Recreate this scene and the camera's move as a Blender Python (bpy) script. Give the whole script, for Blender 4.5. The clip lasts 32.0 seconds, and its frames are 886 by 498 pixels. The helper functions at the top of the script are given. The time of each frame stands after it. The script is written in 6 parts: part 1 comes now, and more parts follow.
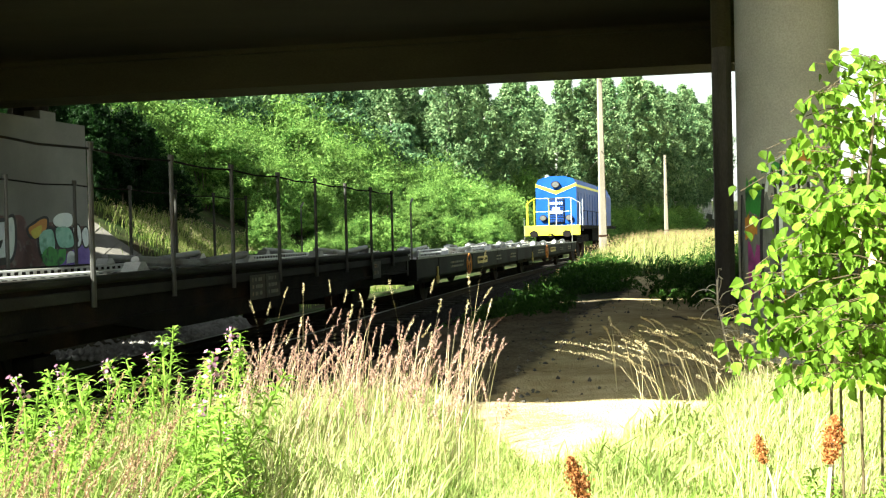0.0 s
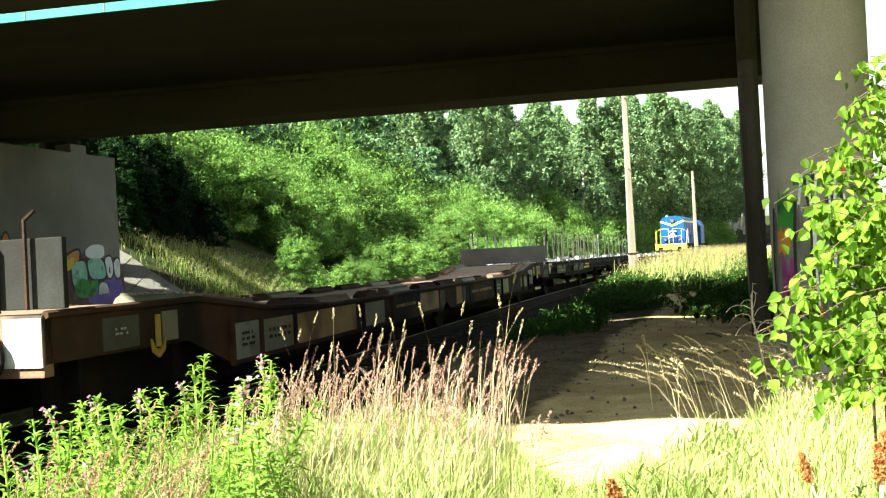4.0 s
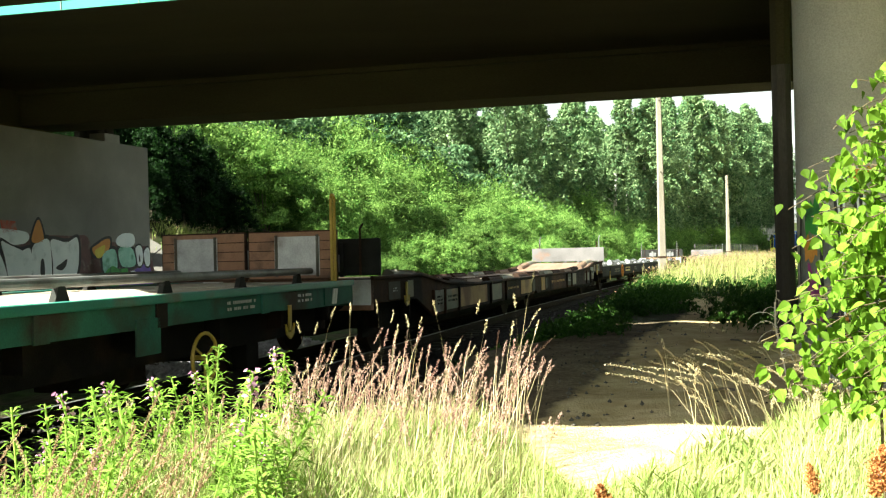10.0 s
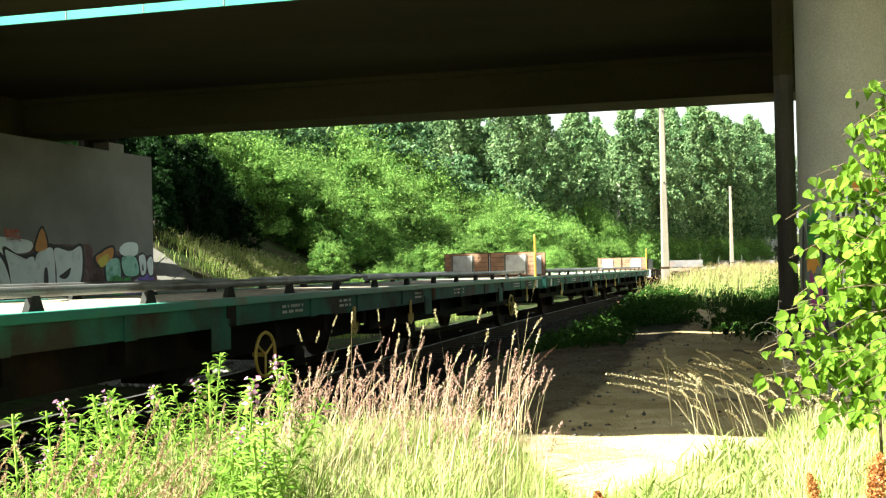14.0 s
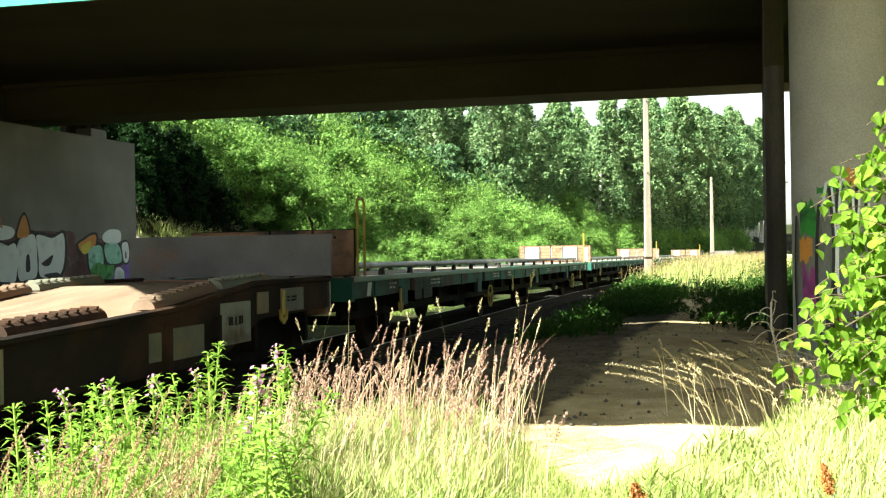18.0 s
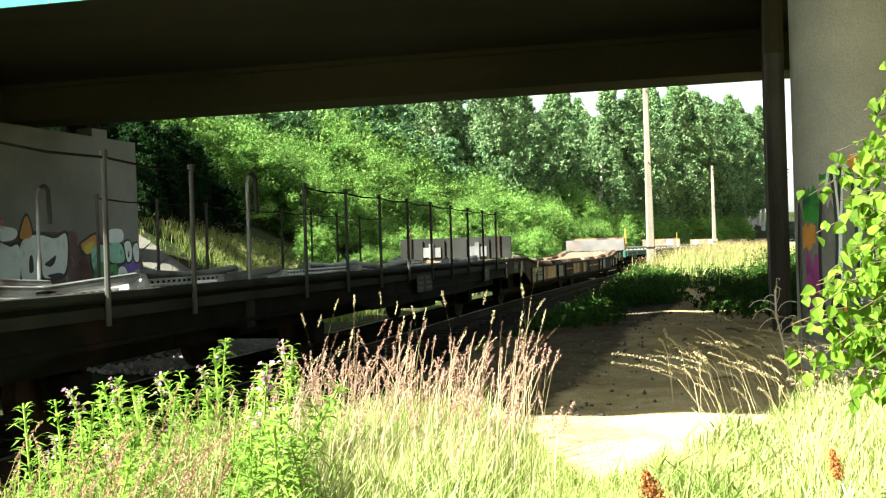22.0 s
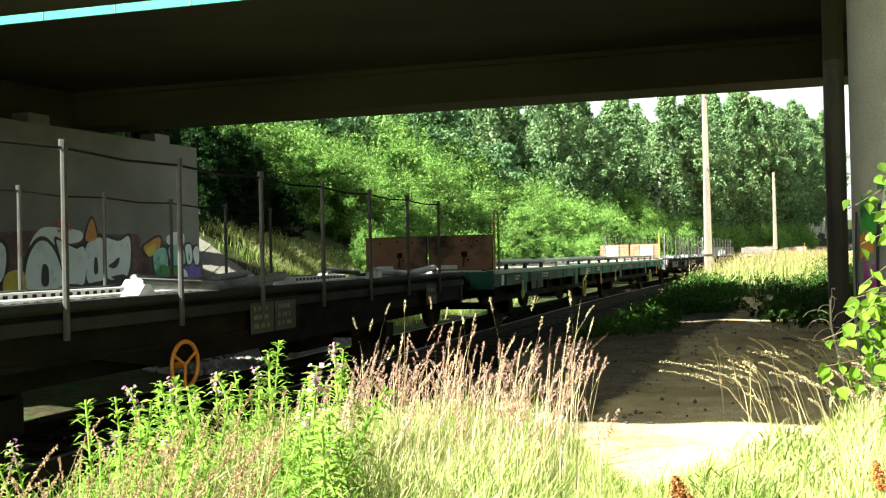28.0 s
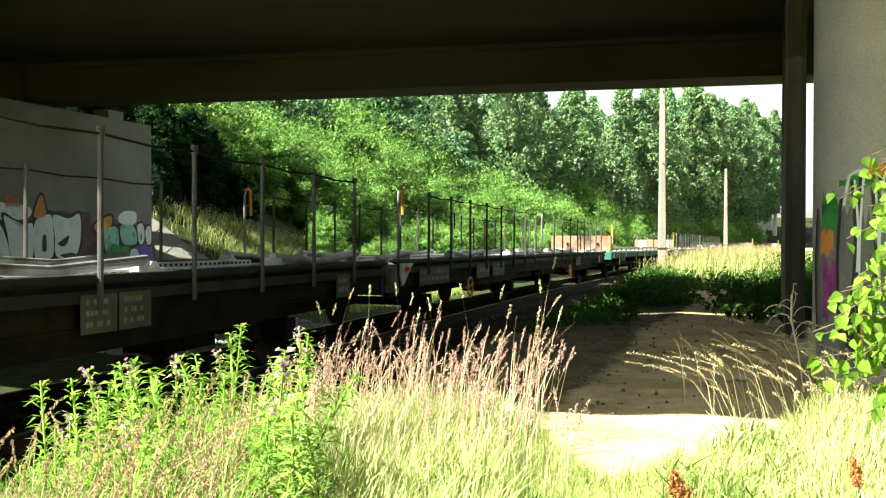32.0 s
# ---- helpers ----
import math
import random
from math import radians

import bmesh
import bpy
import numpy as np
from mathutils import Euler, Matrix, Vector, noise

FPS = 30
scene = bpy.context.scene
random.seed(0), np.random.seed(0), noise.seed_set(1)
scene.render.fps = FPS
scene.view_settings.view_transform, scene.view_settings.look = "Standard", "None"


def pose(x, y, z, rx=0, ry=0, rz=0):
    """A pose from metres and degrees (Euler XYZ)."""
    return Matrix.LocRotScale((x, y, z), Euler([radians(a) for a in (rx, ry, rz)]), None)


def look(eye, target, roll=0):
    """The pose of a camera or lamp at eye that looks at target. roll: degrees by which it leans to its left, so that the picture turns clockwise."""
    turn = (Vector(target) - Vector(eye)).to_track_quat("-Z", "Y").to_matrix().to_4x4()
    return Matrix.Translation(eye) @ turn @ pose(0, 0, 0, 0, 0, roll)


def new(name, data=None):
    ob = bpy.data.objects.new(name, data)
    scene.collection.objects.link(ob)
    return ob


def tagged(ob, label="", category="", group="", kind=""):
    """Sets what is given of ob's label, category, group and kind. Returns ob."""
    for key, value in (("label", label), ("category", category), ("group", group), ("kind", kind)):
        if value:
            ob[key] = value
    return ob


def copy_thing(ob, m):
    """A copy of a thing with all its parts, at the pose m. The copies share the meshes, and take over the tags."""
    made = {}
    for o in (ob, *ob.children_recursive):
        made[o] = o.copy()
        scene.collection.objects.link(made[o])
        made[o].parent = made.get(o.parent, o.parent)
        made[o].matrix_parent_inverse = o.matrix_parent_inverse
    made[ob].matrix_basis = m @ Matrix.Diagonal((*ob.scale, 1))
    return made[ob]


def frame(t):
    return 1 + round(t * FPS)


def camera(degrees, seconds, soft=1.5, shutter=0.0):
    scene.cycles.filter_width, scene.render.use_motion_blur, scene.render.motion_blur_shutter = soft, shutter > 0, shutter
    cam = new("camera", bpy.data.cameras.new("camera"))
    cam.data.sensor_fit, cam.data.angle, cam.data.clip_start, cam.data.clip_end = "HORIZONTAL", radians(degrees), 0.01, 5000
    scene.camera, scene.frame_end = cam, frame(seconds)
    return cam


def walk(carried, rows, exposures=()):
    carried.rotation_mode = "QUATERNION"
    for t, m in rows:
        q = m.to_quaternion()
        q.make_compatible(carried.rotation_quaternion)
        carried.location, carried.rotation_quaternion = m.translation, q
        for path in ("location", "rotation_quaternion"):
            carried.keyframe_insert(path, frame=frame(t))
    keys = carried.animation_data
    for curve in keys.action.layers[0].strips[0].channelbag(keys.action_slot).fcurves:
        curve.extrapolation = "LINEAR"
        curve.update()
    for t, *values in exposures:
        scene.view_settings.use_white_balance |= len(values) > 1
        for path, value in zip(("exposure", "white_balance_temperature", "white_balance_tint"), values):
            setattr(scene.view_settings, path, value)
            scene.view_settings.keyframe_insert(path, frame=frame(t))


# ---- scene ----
# ---- camera ----
cam = camera(50.1, 32.0, soft=1.25)
PATH = [
    (0.0, 0.039, -0.091, 1.915, 88.347, 1.618, -2.428),
    (0.5, 0.039, -0.067, 1.910, 88.326, 1.816, -2.384),
    (1.0, 0.046, -0.065, 1.912, 88.504, 2.269, -1.636),
    (1.5, 0.046, -0.058, 1.911, 88.850, 2.958, -1.418),
    (2.0, 0.047, -0.062, 1.914, 89.139, 3.110, -1.134),
    (2.5, 0.042, -0.070, 1.905, 89.388, 3.326, -0.864),
    (3.0, 0.042, -0.046, 1.909, 89.610, 3.453, -0.751),
    (3.5, 0.034, -0.053, 1.911, 89.845, 3.342, -0.710),
    (5.5, 0.036, -0.038, 1.899, 89.216, 1.303, 0.195),
    (6.0, 0.087, -0.060, 1.899, 89.123, 1.380, 2.198),
    (6.5, 0.111, -0.055, 1.904, 89.376, 1.437, 3.036),
    (7.0, 0.114, -0.061, 1.907, 89.668, 1.595, 3.071),
    (7.5, 0.124, -0.032, 1.901, 90.226, 1.613, 2.196),
    (8.0, 0.121, -0.043, 1.908, 90.517, 1.787, 1.899),
    (8.5, 0.126, -0.028, 1.903, 90.626, 2.146, 2.140),
    (9.0, 0.121, -0.030, 1.902, 90.210, 1.780, 1.694),
    (9.5, 0.120, -0.030, 1.904, 89.864, 1.624, 1.254),
    (10.0, 0.122, -0.036, 1.906, 89.712, 1.512, 1.126),
    (10.5, 0.125, -0.037, 1.912, 89.619, 1.342, 0.906),
    (11.0, 0.115, -0.043, 1.906, 89.771, 1.405, 0.673),
    (11.5, 0.123, -0.046, 1.913, 90.022, 1.245, 0.902),
    (12.0, 0.122, -0.036, 1.909, 90.385, 0.963, 0.915),
    (12.5, 0.126, -0.041, 1.917, 90.632, 0.920, 0.725),
    (13.0, 0.125, -0.046, 1.911, 90.757, 1.188, 0.688),
    (13.5, 0.127, -0.036, 1.902, 90.804, 1.629, 0.674),
    (14.0, 0.134, -0.045, 1.898, 90.333, 1.352, 1.332),
    (14.5, 0.079, -0.012, 1.896, 90.290, 1.094, 0.944),
    (16.5, -0.011, -0.003, 1.895, 89.721, 1.069, 0.008),
    (17.0, -0.008, -0.002, 1.894, 89.811, 1.682, -0.121),
    (17.5, 0.001, -0.015, 1.898, 89.745, 1.776, 0.051),
    (18.0, 0.004, 0.003, 1.897, 89.648, 1.062, 0.145),
    (18.5, 0.003, -0.003, 1.894, 89.532, 1.062, 0.094),
    (19.0, -0.000, -0.000, 1.900, 89.515, 1.145, -0.000),
    (19.5, -0.008, -0.011, 1.901, 89.380, 0.514, -0.254),
    (20.0, -0.006, -0.004, 1.896, 89.390, 0.509, 0.070),
    (20.5, -0.003, -0.011, 1.893, 89.229, 1.093, 0.230),
    (21.0, -0.011, -0.012, 1.897, 89.202, 1.303, 0.240),
    (21.5, -0.012, -0.006, 1.897, 89.235, 1.781, 0.176),
    (22.0, -0.011, -0.005, 1.894, 89.269, 2.081, 0.242),
    (22.5, -0.013, -0.010, 1.900, 89.418, 1.841, 0.255),
    (23.0, -0.037, -0.011, 1.905, 89.467, 1.523, 0.167),
    (23.5, -0.000, -0.024, 1.905, 89.261, 0.930, 0.220),
    (24.0, 0.022, -0.045, 1.908, 89.081, 0.560, 0.166),
    (24.5, 0.043, -0.043, 1.906, 89.080, 0.986, 0.680),
    (25.0, 0.053, -0.041, 1.896, 89.094, 1.509, 1.464),
    (25.5, 0.044, -0.045, 1.895, 89.341, 1.440, 2.322),
    (26.0, 0.048, -0.064, 1.903, 89.517, 1.803, 2.800),
    (26.5, 0.039, -0.068, 1.898, 89.542, 2.196, 3.582),
    (28.5, 0.037, -0.098, 1.903, 89.766, 1.526, 3.609),
    (29.0, 0.046, -0.071, 1.890, 89.828, 1.727, 3.565),
    (29.5, 0.040, -0.077, 1.895, 89.702, 1.812, 3.525),
    (30.0, 0.045, -0.078, 1.894, 89.536, 1.981, 3.393),
    (30.5, 0.044, -0.063, 1.891, 88.888, 1.809, 3.057),
    (31.0, 0.025, -0.057, 1.903, 88.643, 0.683, 2.595),
    (31.5, -0.040, 0.015, 1.891, 88.878, 0.190, 0.579),
    (32.0, -0.068, 0.017, 1.887, 88.894, 0.074, 0.839),
]
walk(cam, [(t, pose(x, y, z, rx, ry, rz)) for t, x, y, z, rx, ry, rz in PATH], exposures=[(0.0, 2.64, 6450, -2), (32.0, 2.64, 6450, -2)])

# ---- light ----
SUN_AZ, SUN_EL = radians(240), radians(43.5)      # from the left and a little behind
to_sun = Vector((math.sin(SUN_AZ) * math.cos(SUN_EL), math.cos(SUN_AZ) * math.cos(SUN_EL), math.sin(SUN_EL)))
sun_data = bpy.data.lights.new("sun", "SUN")
sun_data.energy, sun_data.angle, sun_data.color = 5.0, radians(0.55), (1.0, 0.95, 0.86)
sun = new("sun", sun_data)
sun.matrix_world = look(to_sun * 200, (0, 0, 0))
world = bpy.data.worlds.new("world")
scene.world = world
world.use_nodes = True
wn = world.node_tree.nodes
sky = wn.new("ShaderNodeTexSky")
sky.sky_type, sky.sun_disc, sky.sun_elevation, sky.sun_rotation = "NISHITA", False, SUN_EL, SUN_AZ
sky.dust_density, sky.air_density, sky.ozone_density = 1.5, 1.5, 0.5
wn["Background"].inputs[1].default_value = 0.042
pale = wn.new("ShaderNodeHueSaturation")               # a hazy, whitish summer sky
pale.inputs["Saturation"].default_value = 0.22
world.node_tree.links.new(sky.outputs[0], pale.inputs["Color"])
world.node_tree.links.new(pale.outputs[0], wn["Background"].inputs[0])

# ---- materials ----
MATS = {}


def pm(name, c1, c2, scale=4.0, rough=0.8, bump=0.2, metal=0.0, stain=None, stain_scale=0.7, stain_amount=0.5, stretch=(1, 1, 1), spec=0.5, detail=6.0, rand=0.0, fine=60.0):
    """A surface of two colours in grain and patches, with stains, fine relief and a little change from piece to piece."""
    if name in MATS:
        return MATS[name]
    m = bpy.data.materials.new(name)
    m.use_nodes = True
    n, l = m.node_tree.nodes, m.node_tree.links
    b = n["Principled BSDF"]
    tc, mp = n.new("ShaderNodeTexCoord"), n.new("ShaderNodeMapping")
    mp.inputs["Scale"].default_value = stretch
    l.new(tc.outputs["Object"], mp.inputs[0])
    big, small = n.new("ShaderNodeTexNoise"), n.new("ShaderNodeTexNoise")
    for t, s, d in ((big, scale, detail), (small, fine, 3.0)):
        t.inputs["Scale"].default_value, t.inputs["Detail"].default_value = s, d
        l.new(mp.outputs[0], t.inputs["Vector"])
    ramp = n.new("ShaderNodeValToRGB")
    ramp.color_ramp.elements[0].position, ramp.color_ramp.elements[1].position = 0.32, 0.68
    ramp.color_ramp.elements[0].color, ramp.color_ramp.elements[1].color = (*c1, 1), (*c2, 1)
    l.new(big.outputs[0], ramp.inputs[0])
    col = ramp.outputs[0]
    if stain:
        st, sr, mx = n.new("ShaderNodeTexNoise"), n.new("ShaderNodeValToRGB"), n.new("ShaderNodeMixRGB")
        st.inputs["Scale"].default_value, st.inputs["Detail"].default_value = stain_scale, 5.0
        l.new(mp.outputs[0], st.inputs["Vector"])
        sr.color_ramp.elements[0].position, sr.color_ramp.elements[1].position = 1 - stain_amount - 0.08, 1 - stain_amount + 0.1
        l.new(st.outputs[0], sr.inputs[0])
        l.new(sr.outputs[0], mx.inputs[0])
        l.new(col, mx.inputs[1])
        mx.inputs[2].default_value = (*stain, 1)
        col = mx.outputs[0]
    fm = n.new("ShaderNodeMixRGB")
    fm.blend_type = "OVERLAY"
    fm.inputs[0].default_value = 0.35
    l.new(col, fm.inputs[1])
    l.new(small.outputs[0], fm.inputs[2])
    col = fm.outputs[0]
    if rand:
        oi, hs, mr = n.new("ShaderNodeObjectInfo"), n.new("ShaderNodeHueSaturation"), n.new("ShaderNodeMapRange")
        mr.inputs[3].default_value, mr.inputs[4].default_value = 1 - rand, 1 + rand
        l.new(oi.outputs["Random"], mr.inputs[0])
        l.new(mr.outputs[0], hs.inputs["Value"])
        l.new(col, hs.inputs["Color"])
        col = hs.outputs[0]
    l.new(col, b.inputs["Base Color"])
    rr = n.new("ShaderNodeMapRange")
    rr.inputs[3].default_value, rr.inputs[4].default_value = max(0.05, rough - 0.12), min(1, rough + 0.12)
    l.new(big.outputs[0], rr.inputs[0])
    l.new(rr.outputs[0], b.inputs["Roughness"])
    b.inputs["Metallic"].default_value, b.inputs["Specular IOR Level"].default_value = metal, spec
    if bump:
        bp, ad = n.new("ShaderNodeBump"), n.new("ShaderNodeMath")
        l.new(big.outputs[0], ad.inputs[0])
        l.new(small.outputs[0], ad.inputs[1])
        bp.inputs["Strength"].default_value, bp.inputs["Distance"].default_value = bump, 0.03
        l.new(ad.outputs[0], bp.inputs["Height"])
        l.new(bp.outputs[0], b.inputs["Normal"])
    MATS[name] = m
    return m


def leafm(name, c1, c2, scale=0.6, through_light=0.45, rand=0.12, gloss=0.10):
    """Leaves and blades: light passes through them, colours change from clump to clump and from leaf to leaf."""
    m = bpy.data.materials.new(name)
    m.use_nodes = True
    n, l = m.node_tree.nodes, m.node_tree.links
    b, out = n["Principled BSDF"], n["Material Output"]
    tc, no, ra, isl = n.new("ShaderNodeTexCoord"), n.new("ShaderNodeTexNoise"), n.new("ShaderNodeValToRGB"), n.new("ShaderNodeNewGeometry")
    no.inputs["Scale"].default_value, no.inputs["Detail"].default_value = scale, 4.0
    l.new(tc.outputs["Object"], no.inputs["Vector"])
    ad = n.new("ShaderNodeMath")
    ad.operation = "MULTIPLY_ADD"
    ad.inputs[1].default_value, ad.inputs[2].default_value = 0.55, -0.27
    l.new(isl.outputs["Random Per Island"], ad.inputs[0])
    sm = n.new("ShaderNodeMath")
    l.new(no.outputs[0], sm.inputs[0])
    l.new(ad.outputs[0], sm.inputs[1])
    ra.color_ramp.elements[0].position, ra.color_ramp.elements[1].position = 0.25, 0.75
    ra.color_ramp.elements[0].color, ra.color_ramp.elements[1].color = (*c1, 1), (*c2, 1)
    l.new(sm.outputs[0], ra.inputs[0])
    oi, hs, mr = n.new("ShaderNodeObjectInfo"), n.new("ShaderNodeHueSaturation"), n.new("ShaderNodeMapRange")
    mr.inputs[3].default_value, mr.inputs[4].default_value = 1 - rand * 2, 1 + rand * 2
    l.new(oi.outputs["Random"], mr.inputs[0])
    l.new(mr.outputs[0], hs.inputs["Value"])
    l.new(ra.outputs[0], hs.inputs["Color"])
    l.new(hs.outputs[0], b.inputs["Base Color"])
    b.inputs["Roughness"].default_value, b.inputs["Specular IOR Level"].default_value = 0.6, gloss
    tr, mx = n.new("ShaderNodeBsdfTranslucent"), n.new("ShaderNodeMixShader")
    l.new(hs.outputs[0], tr.inputs[0])
    mx.inputs[0].default_value = through_light
    l.new(b.outputs[0], mx.inputs[1])
    l.new(tr.outputs[0], mx.inputs[2])
    l.new(mx.outputs[0], out.inputs[0])
    MATS[name] = m
    return m


CONCRETE = pm("concrete", (0.165, 0.163, 0.147), (0.23, 0.225, 0.203), 1.3, 0.85, 0.25, stain=(0.14, 0.135, 0.12), stain_scale=0.35, stain_amount=0.45)
COLUMN = pm("column_concrete", (0.30, 0.29, 0.26), (0.40, 0.39, 0.35), 1.3, 0.85, 0.25, stain=(0.24, 0.23, 0.20), stain_scale=0.35, stain_amount=0.45)
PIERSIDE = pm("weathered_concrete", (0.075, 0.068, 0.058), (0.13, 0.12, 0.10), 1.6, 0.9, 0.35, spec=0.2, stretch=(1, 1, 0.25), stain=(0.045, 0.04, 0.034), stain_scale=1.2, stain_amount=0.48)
# underside shade is put into this colour, far darker than the other concrete
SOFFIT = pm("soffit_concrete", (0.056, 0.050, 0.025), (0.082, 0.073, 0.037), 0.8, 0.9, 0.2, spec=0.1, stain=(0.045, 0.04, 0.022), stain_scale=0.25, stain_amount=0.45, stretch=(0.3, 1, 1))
TEAL = pm("teal_paint", (0.012, 0.25, 0.165), (0.02, 0.31, 0.21), 2, 0.5, 0.05)
# shade under the train is put into these ballast, rail and sleeper colours
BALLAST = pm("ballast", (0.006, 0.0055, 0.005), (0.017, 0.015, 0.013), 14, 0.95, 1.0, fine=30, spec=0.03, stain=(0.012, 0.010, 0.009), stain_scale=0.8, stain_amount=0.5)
STONE = pm("ballast_stone", (0.02, 0.018, 0.016), (0.055, 0.051, 0.046), 3, 0.9, 0.4, rand=0.3, spec=0.1)
RAIL = pm("rail_steel", (0.018, 0.012, 0.009), (0.035, 0.024, 0.017), 6, 0.85, 0.2, spec=0.1)
RAILTOP = pm("rail_top", (0.16, 0.155, 0.15), (0.24, 0.235, 0.225), 20, 0.5, 0.02, metal=0.8)
SLEEPER = pm("sleeper_concrete", (0.035, 0.032, 0.028), (0.065, 0.06, 0.052), 5, 0.9, 0.3, rand=0.15, spec=0.1)
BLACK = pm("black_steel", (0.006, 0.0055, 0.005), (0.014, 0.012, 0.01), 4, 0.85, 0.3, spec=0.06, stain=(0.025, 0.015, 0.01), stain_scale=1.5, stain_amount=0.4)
GREYSTEEL = pm("grey_steel", (0.13, 0.13, 0.128), (0.20, 0.20, 0.195), 3, 0.5, 0.1, metal=0.3, stain=(0.06, 0.045, 0.035), stain_scale=2, stain_amount=0.42)
LIGHTSTEEL = pm("galvanised_steel", (0.30, 0.30, 0.295), (0.42, 0.42, 0.41), 5, 0.45, 0.08, metal=0.25, stain=(0.12, 0.10, 0.08), stain_scale=2, stain_amount=0.4)
RUST = pm("rusty_steel", (0.032, 0.018, 0.012), (0.075, 0.038, 0.022), 2.5, 0.9, 0.3, spec=0.15, stain=(0.016, 0.012, 0.01), stain_scale=0.9, stain_amount=0.5)
PLATEGREY = pm("dull_olive_plate", (0.055, 0.055, 0.045), (0.09, 0.088, 0.07), 3, 0.8, 0.1, spec=0.2, stain=(0.07, 0.05, 0.035), stain_scale=2, stain_amount=0.42)
PALEBLUE = pm("pale_blue_board", (0.44, 0.50, 0.56), (0.55, 0.60, 0.65), 3, 0.6, 0.08, stain=(0.34, 0.36, 0.38), stain_scale=2, stain_amount=0.36)
PLATELIGHT = pm("pale_worn_plate", (0.22, 0.22, 0.20), (0.31, 0.31, 0.28), 3, 0.8, 0.1, spec=0.2, stain=(0.14, 0.10, 0.07), stain_scale=2.5, stain_amount=0.4)
PEBBLE = pm("pebble", (0.07, 0.063, 0.052), (0.14, 0.128, 0.108), 5, 0.9, 0.3, rand=0.3, spec=0.1)
RUBBLE = pm("rubble_stone", (0.20, 0.19, 0.175), (0.34, 0.325, 0.30), 4, 0.9, 0.4, rand=0.3, spec=0.1)
STAKE = pm("stake_steel", (0.035, 0.034, 0.031), (0.07, 0.068, 0.063), 3, 0.6, 0.1, spec=0.25, stain=(0.04, 0.028, 0.02), stain_scale=2, stain_amount=0.42)
RUSTLIGHT = pm("worn_rust_paint", (0.28, 0.15, 0.05), (0.40, 0.26, 0.11), 1.6, 0.8, 0.2, stain=(0.16, 0.08, 0.035), stain_scale=1.3, stain_amount=0.45)
CREAM = pm("faded_cream_paint", (0.11, 0.108, 0.08), (0.18, 0.172, 0.125), 2, 0.7, 0.1, stain=(0.25, 0.16, 0.08), stain_scale=1.5, stain_amount=0.42)
DKSTEEL = pm("flap_steel", (0.10, 0.095, 0.095), (0.155, 0.145, 0.145), 1.5, 0.7, 0.15, spec=0.25, stain=(0.20, 0.09, 0.04), stain_scale=1.1, stain_amount=0.36)
DKGREY = pm("dark_grey_paint", (0.018, 0.019, 0.017), (0.034, 0.035, 0.031), 2, 0.8, 0.08, spec=0.1, stain=(0.02, 0.018, 0.016), stain_scale=1.2, stain_amount=0.45)
GREEN = pm("green_paint", (0.014, 0.075, 0.054), (0.034, 0.135, 0.098), 1.8, 0.75, 0.1, spec=0.25, stain=(0.035, 0.026, 0.018), stain_scale=1.4, stain_amount=0.45)
TEALRIM = pm("teal_rim_paint", (0.014, 0.13, 0.10), (0.03, 0.19, 0.145), 2, 0.5, 0.05, stain=(0.09, 0.07, 0.05), stain_scale=2.0, stain_amount=0.36)
WOODDECK = pm("deck_planks", (0.28, 0.24, 0.19), (0.42, 0.37, 0.30), 3, 0.75, 0.3, stretch=(0.3, 3, 1), stain=(0.24, 0.18, 0.13), stain_scale=1.0, stain_amount=0.4)
RUSTDECK = pm("rusty_deck", (0.12, 0.078, 0.05), (0.20, 0.14, 0.095), 2, 0.75, 0.25, stretch=(0.4, 2, 1), stain=(0.18, 0.10, 0.06), stain_scale=0.8, stain_amount=0.45)
WHITEDECK = pm("pale_steel_deck", (0.50, 0.50, 0.49), (0.64, 0.64, 0.63), 2, 0.45, 0.1, metal=0.1, stain=(0.33, 0.30, 0.27), stain_scale=1, stain_amount=0.42)
YELLOW = pm("yellow_paint", (0.34, 0.23, 0.03), (0.46, 0.31, 0.05), 4, 0.5, 0.05, stain=(0.35, 0.22, 0.05), stain_scale=3, stain_amount=0.35)
ORANGE = pm("orange_paint", (0.60, 0.19, 0.02), (0.70, 0.25, 0.03), 4, 0.5, 0.05)
BROWNPAINT = pm("brown_board", (0.20, 0.10, 0.055), (0.29, 0.155, 0.09), 2, 0.75, 0.15, stain=(0.03, 0.02, 0.015), stain_scale=2, stain_amount=0.4)
WHITEPAINT = pm("white_paint", (0.62, 0.62, 0.60), (0.74, 0.74, 0.72), 3, 0.6, 0.08, stain=(0.45, 0.42, 0.38), stain_scale=2, stain_amount=0.36)
RED = pm("red_paint", (0.50, 0.03, 0.02), (0.60, 0.05, 0.03), 5, 0.5, 0.05)
BLUE = pm("blue_paint", (0.003, 0.05, 0.26), (0.006, 0.07, 0.34), 1.5, 0.5, 0.03, spec=0.2)
LOCOYELLOW = pm("loco_yellow", (0.62, 0.62, 0.03), (0.70, 0.70, 0.05), 3, 0.45, 0.03)
DARKGLASS = pm("dark_glass", (0.02, 0.025, 0.03), (0.03, 0.035, 0.04), 1, 0.1, 0.0)
LAMP = pm("lamp_glass", (0.14, 0.14, 0.14), (0.22, 0.22, 0.21), 8, 0.15, 0.1, metal=0.5)
POLE = pm("pole_concrete", (0.19, 0.165, 0.125), (0.27, 0.24, 0.19), 2, 0.9, 0.2, stretch=(1, 1, 0.2), stain=(0.15, 0.13, 0.10), stain_scale=1.5, stain_amount=0.42)
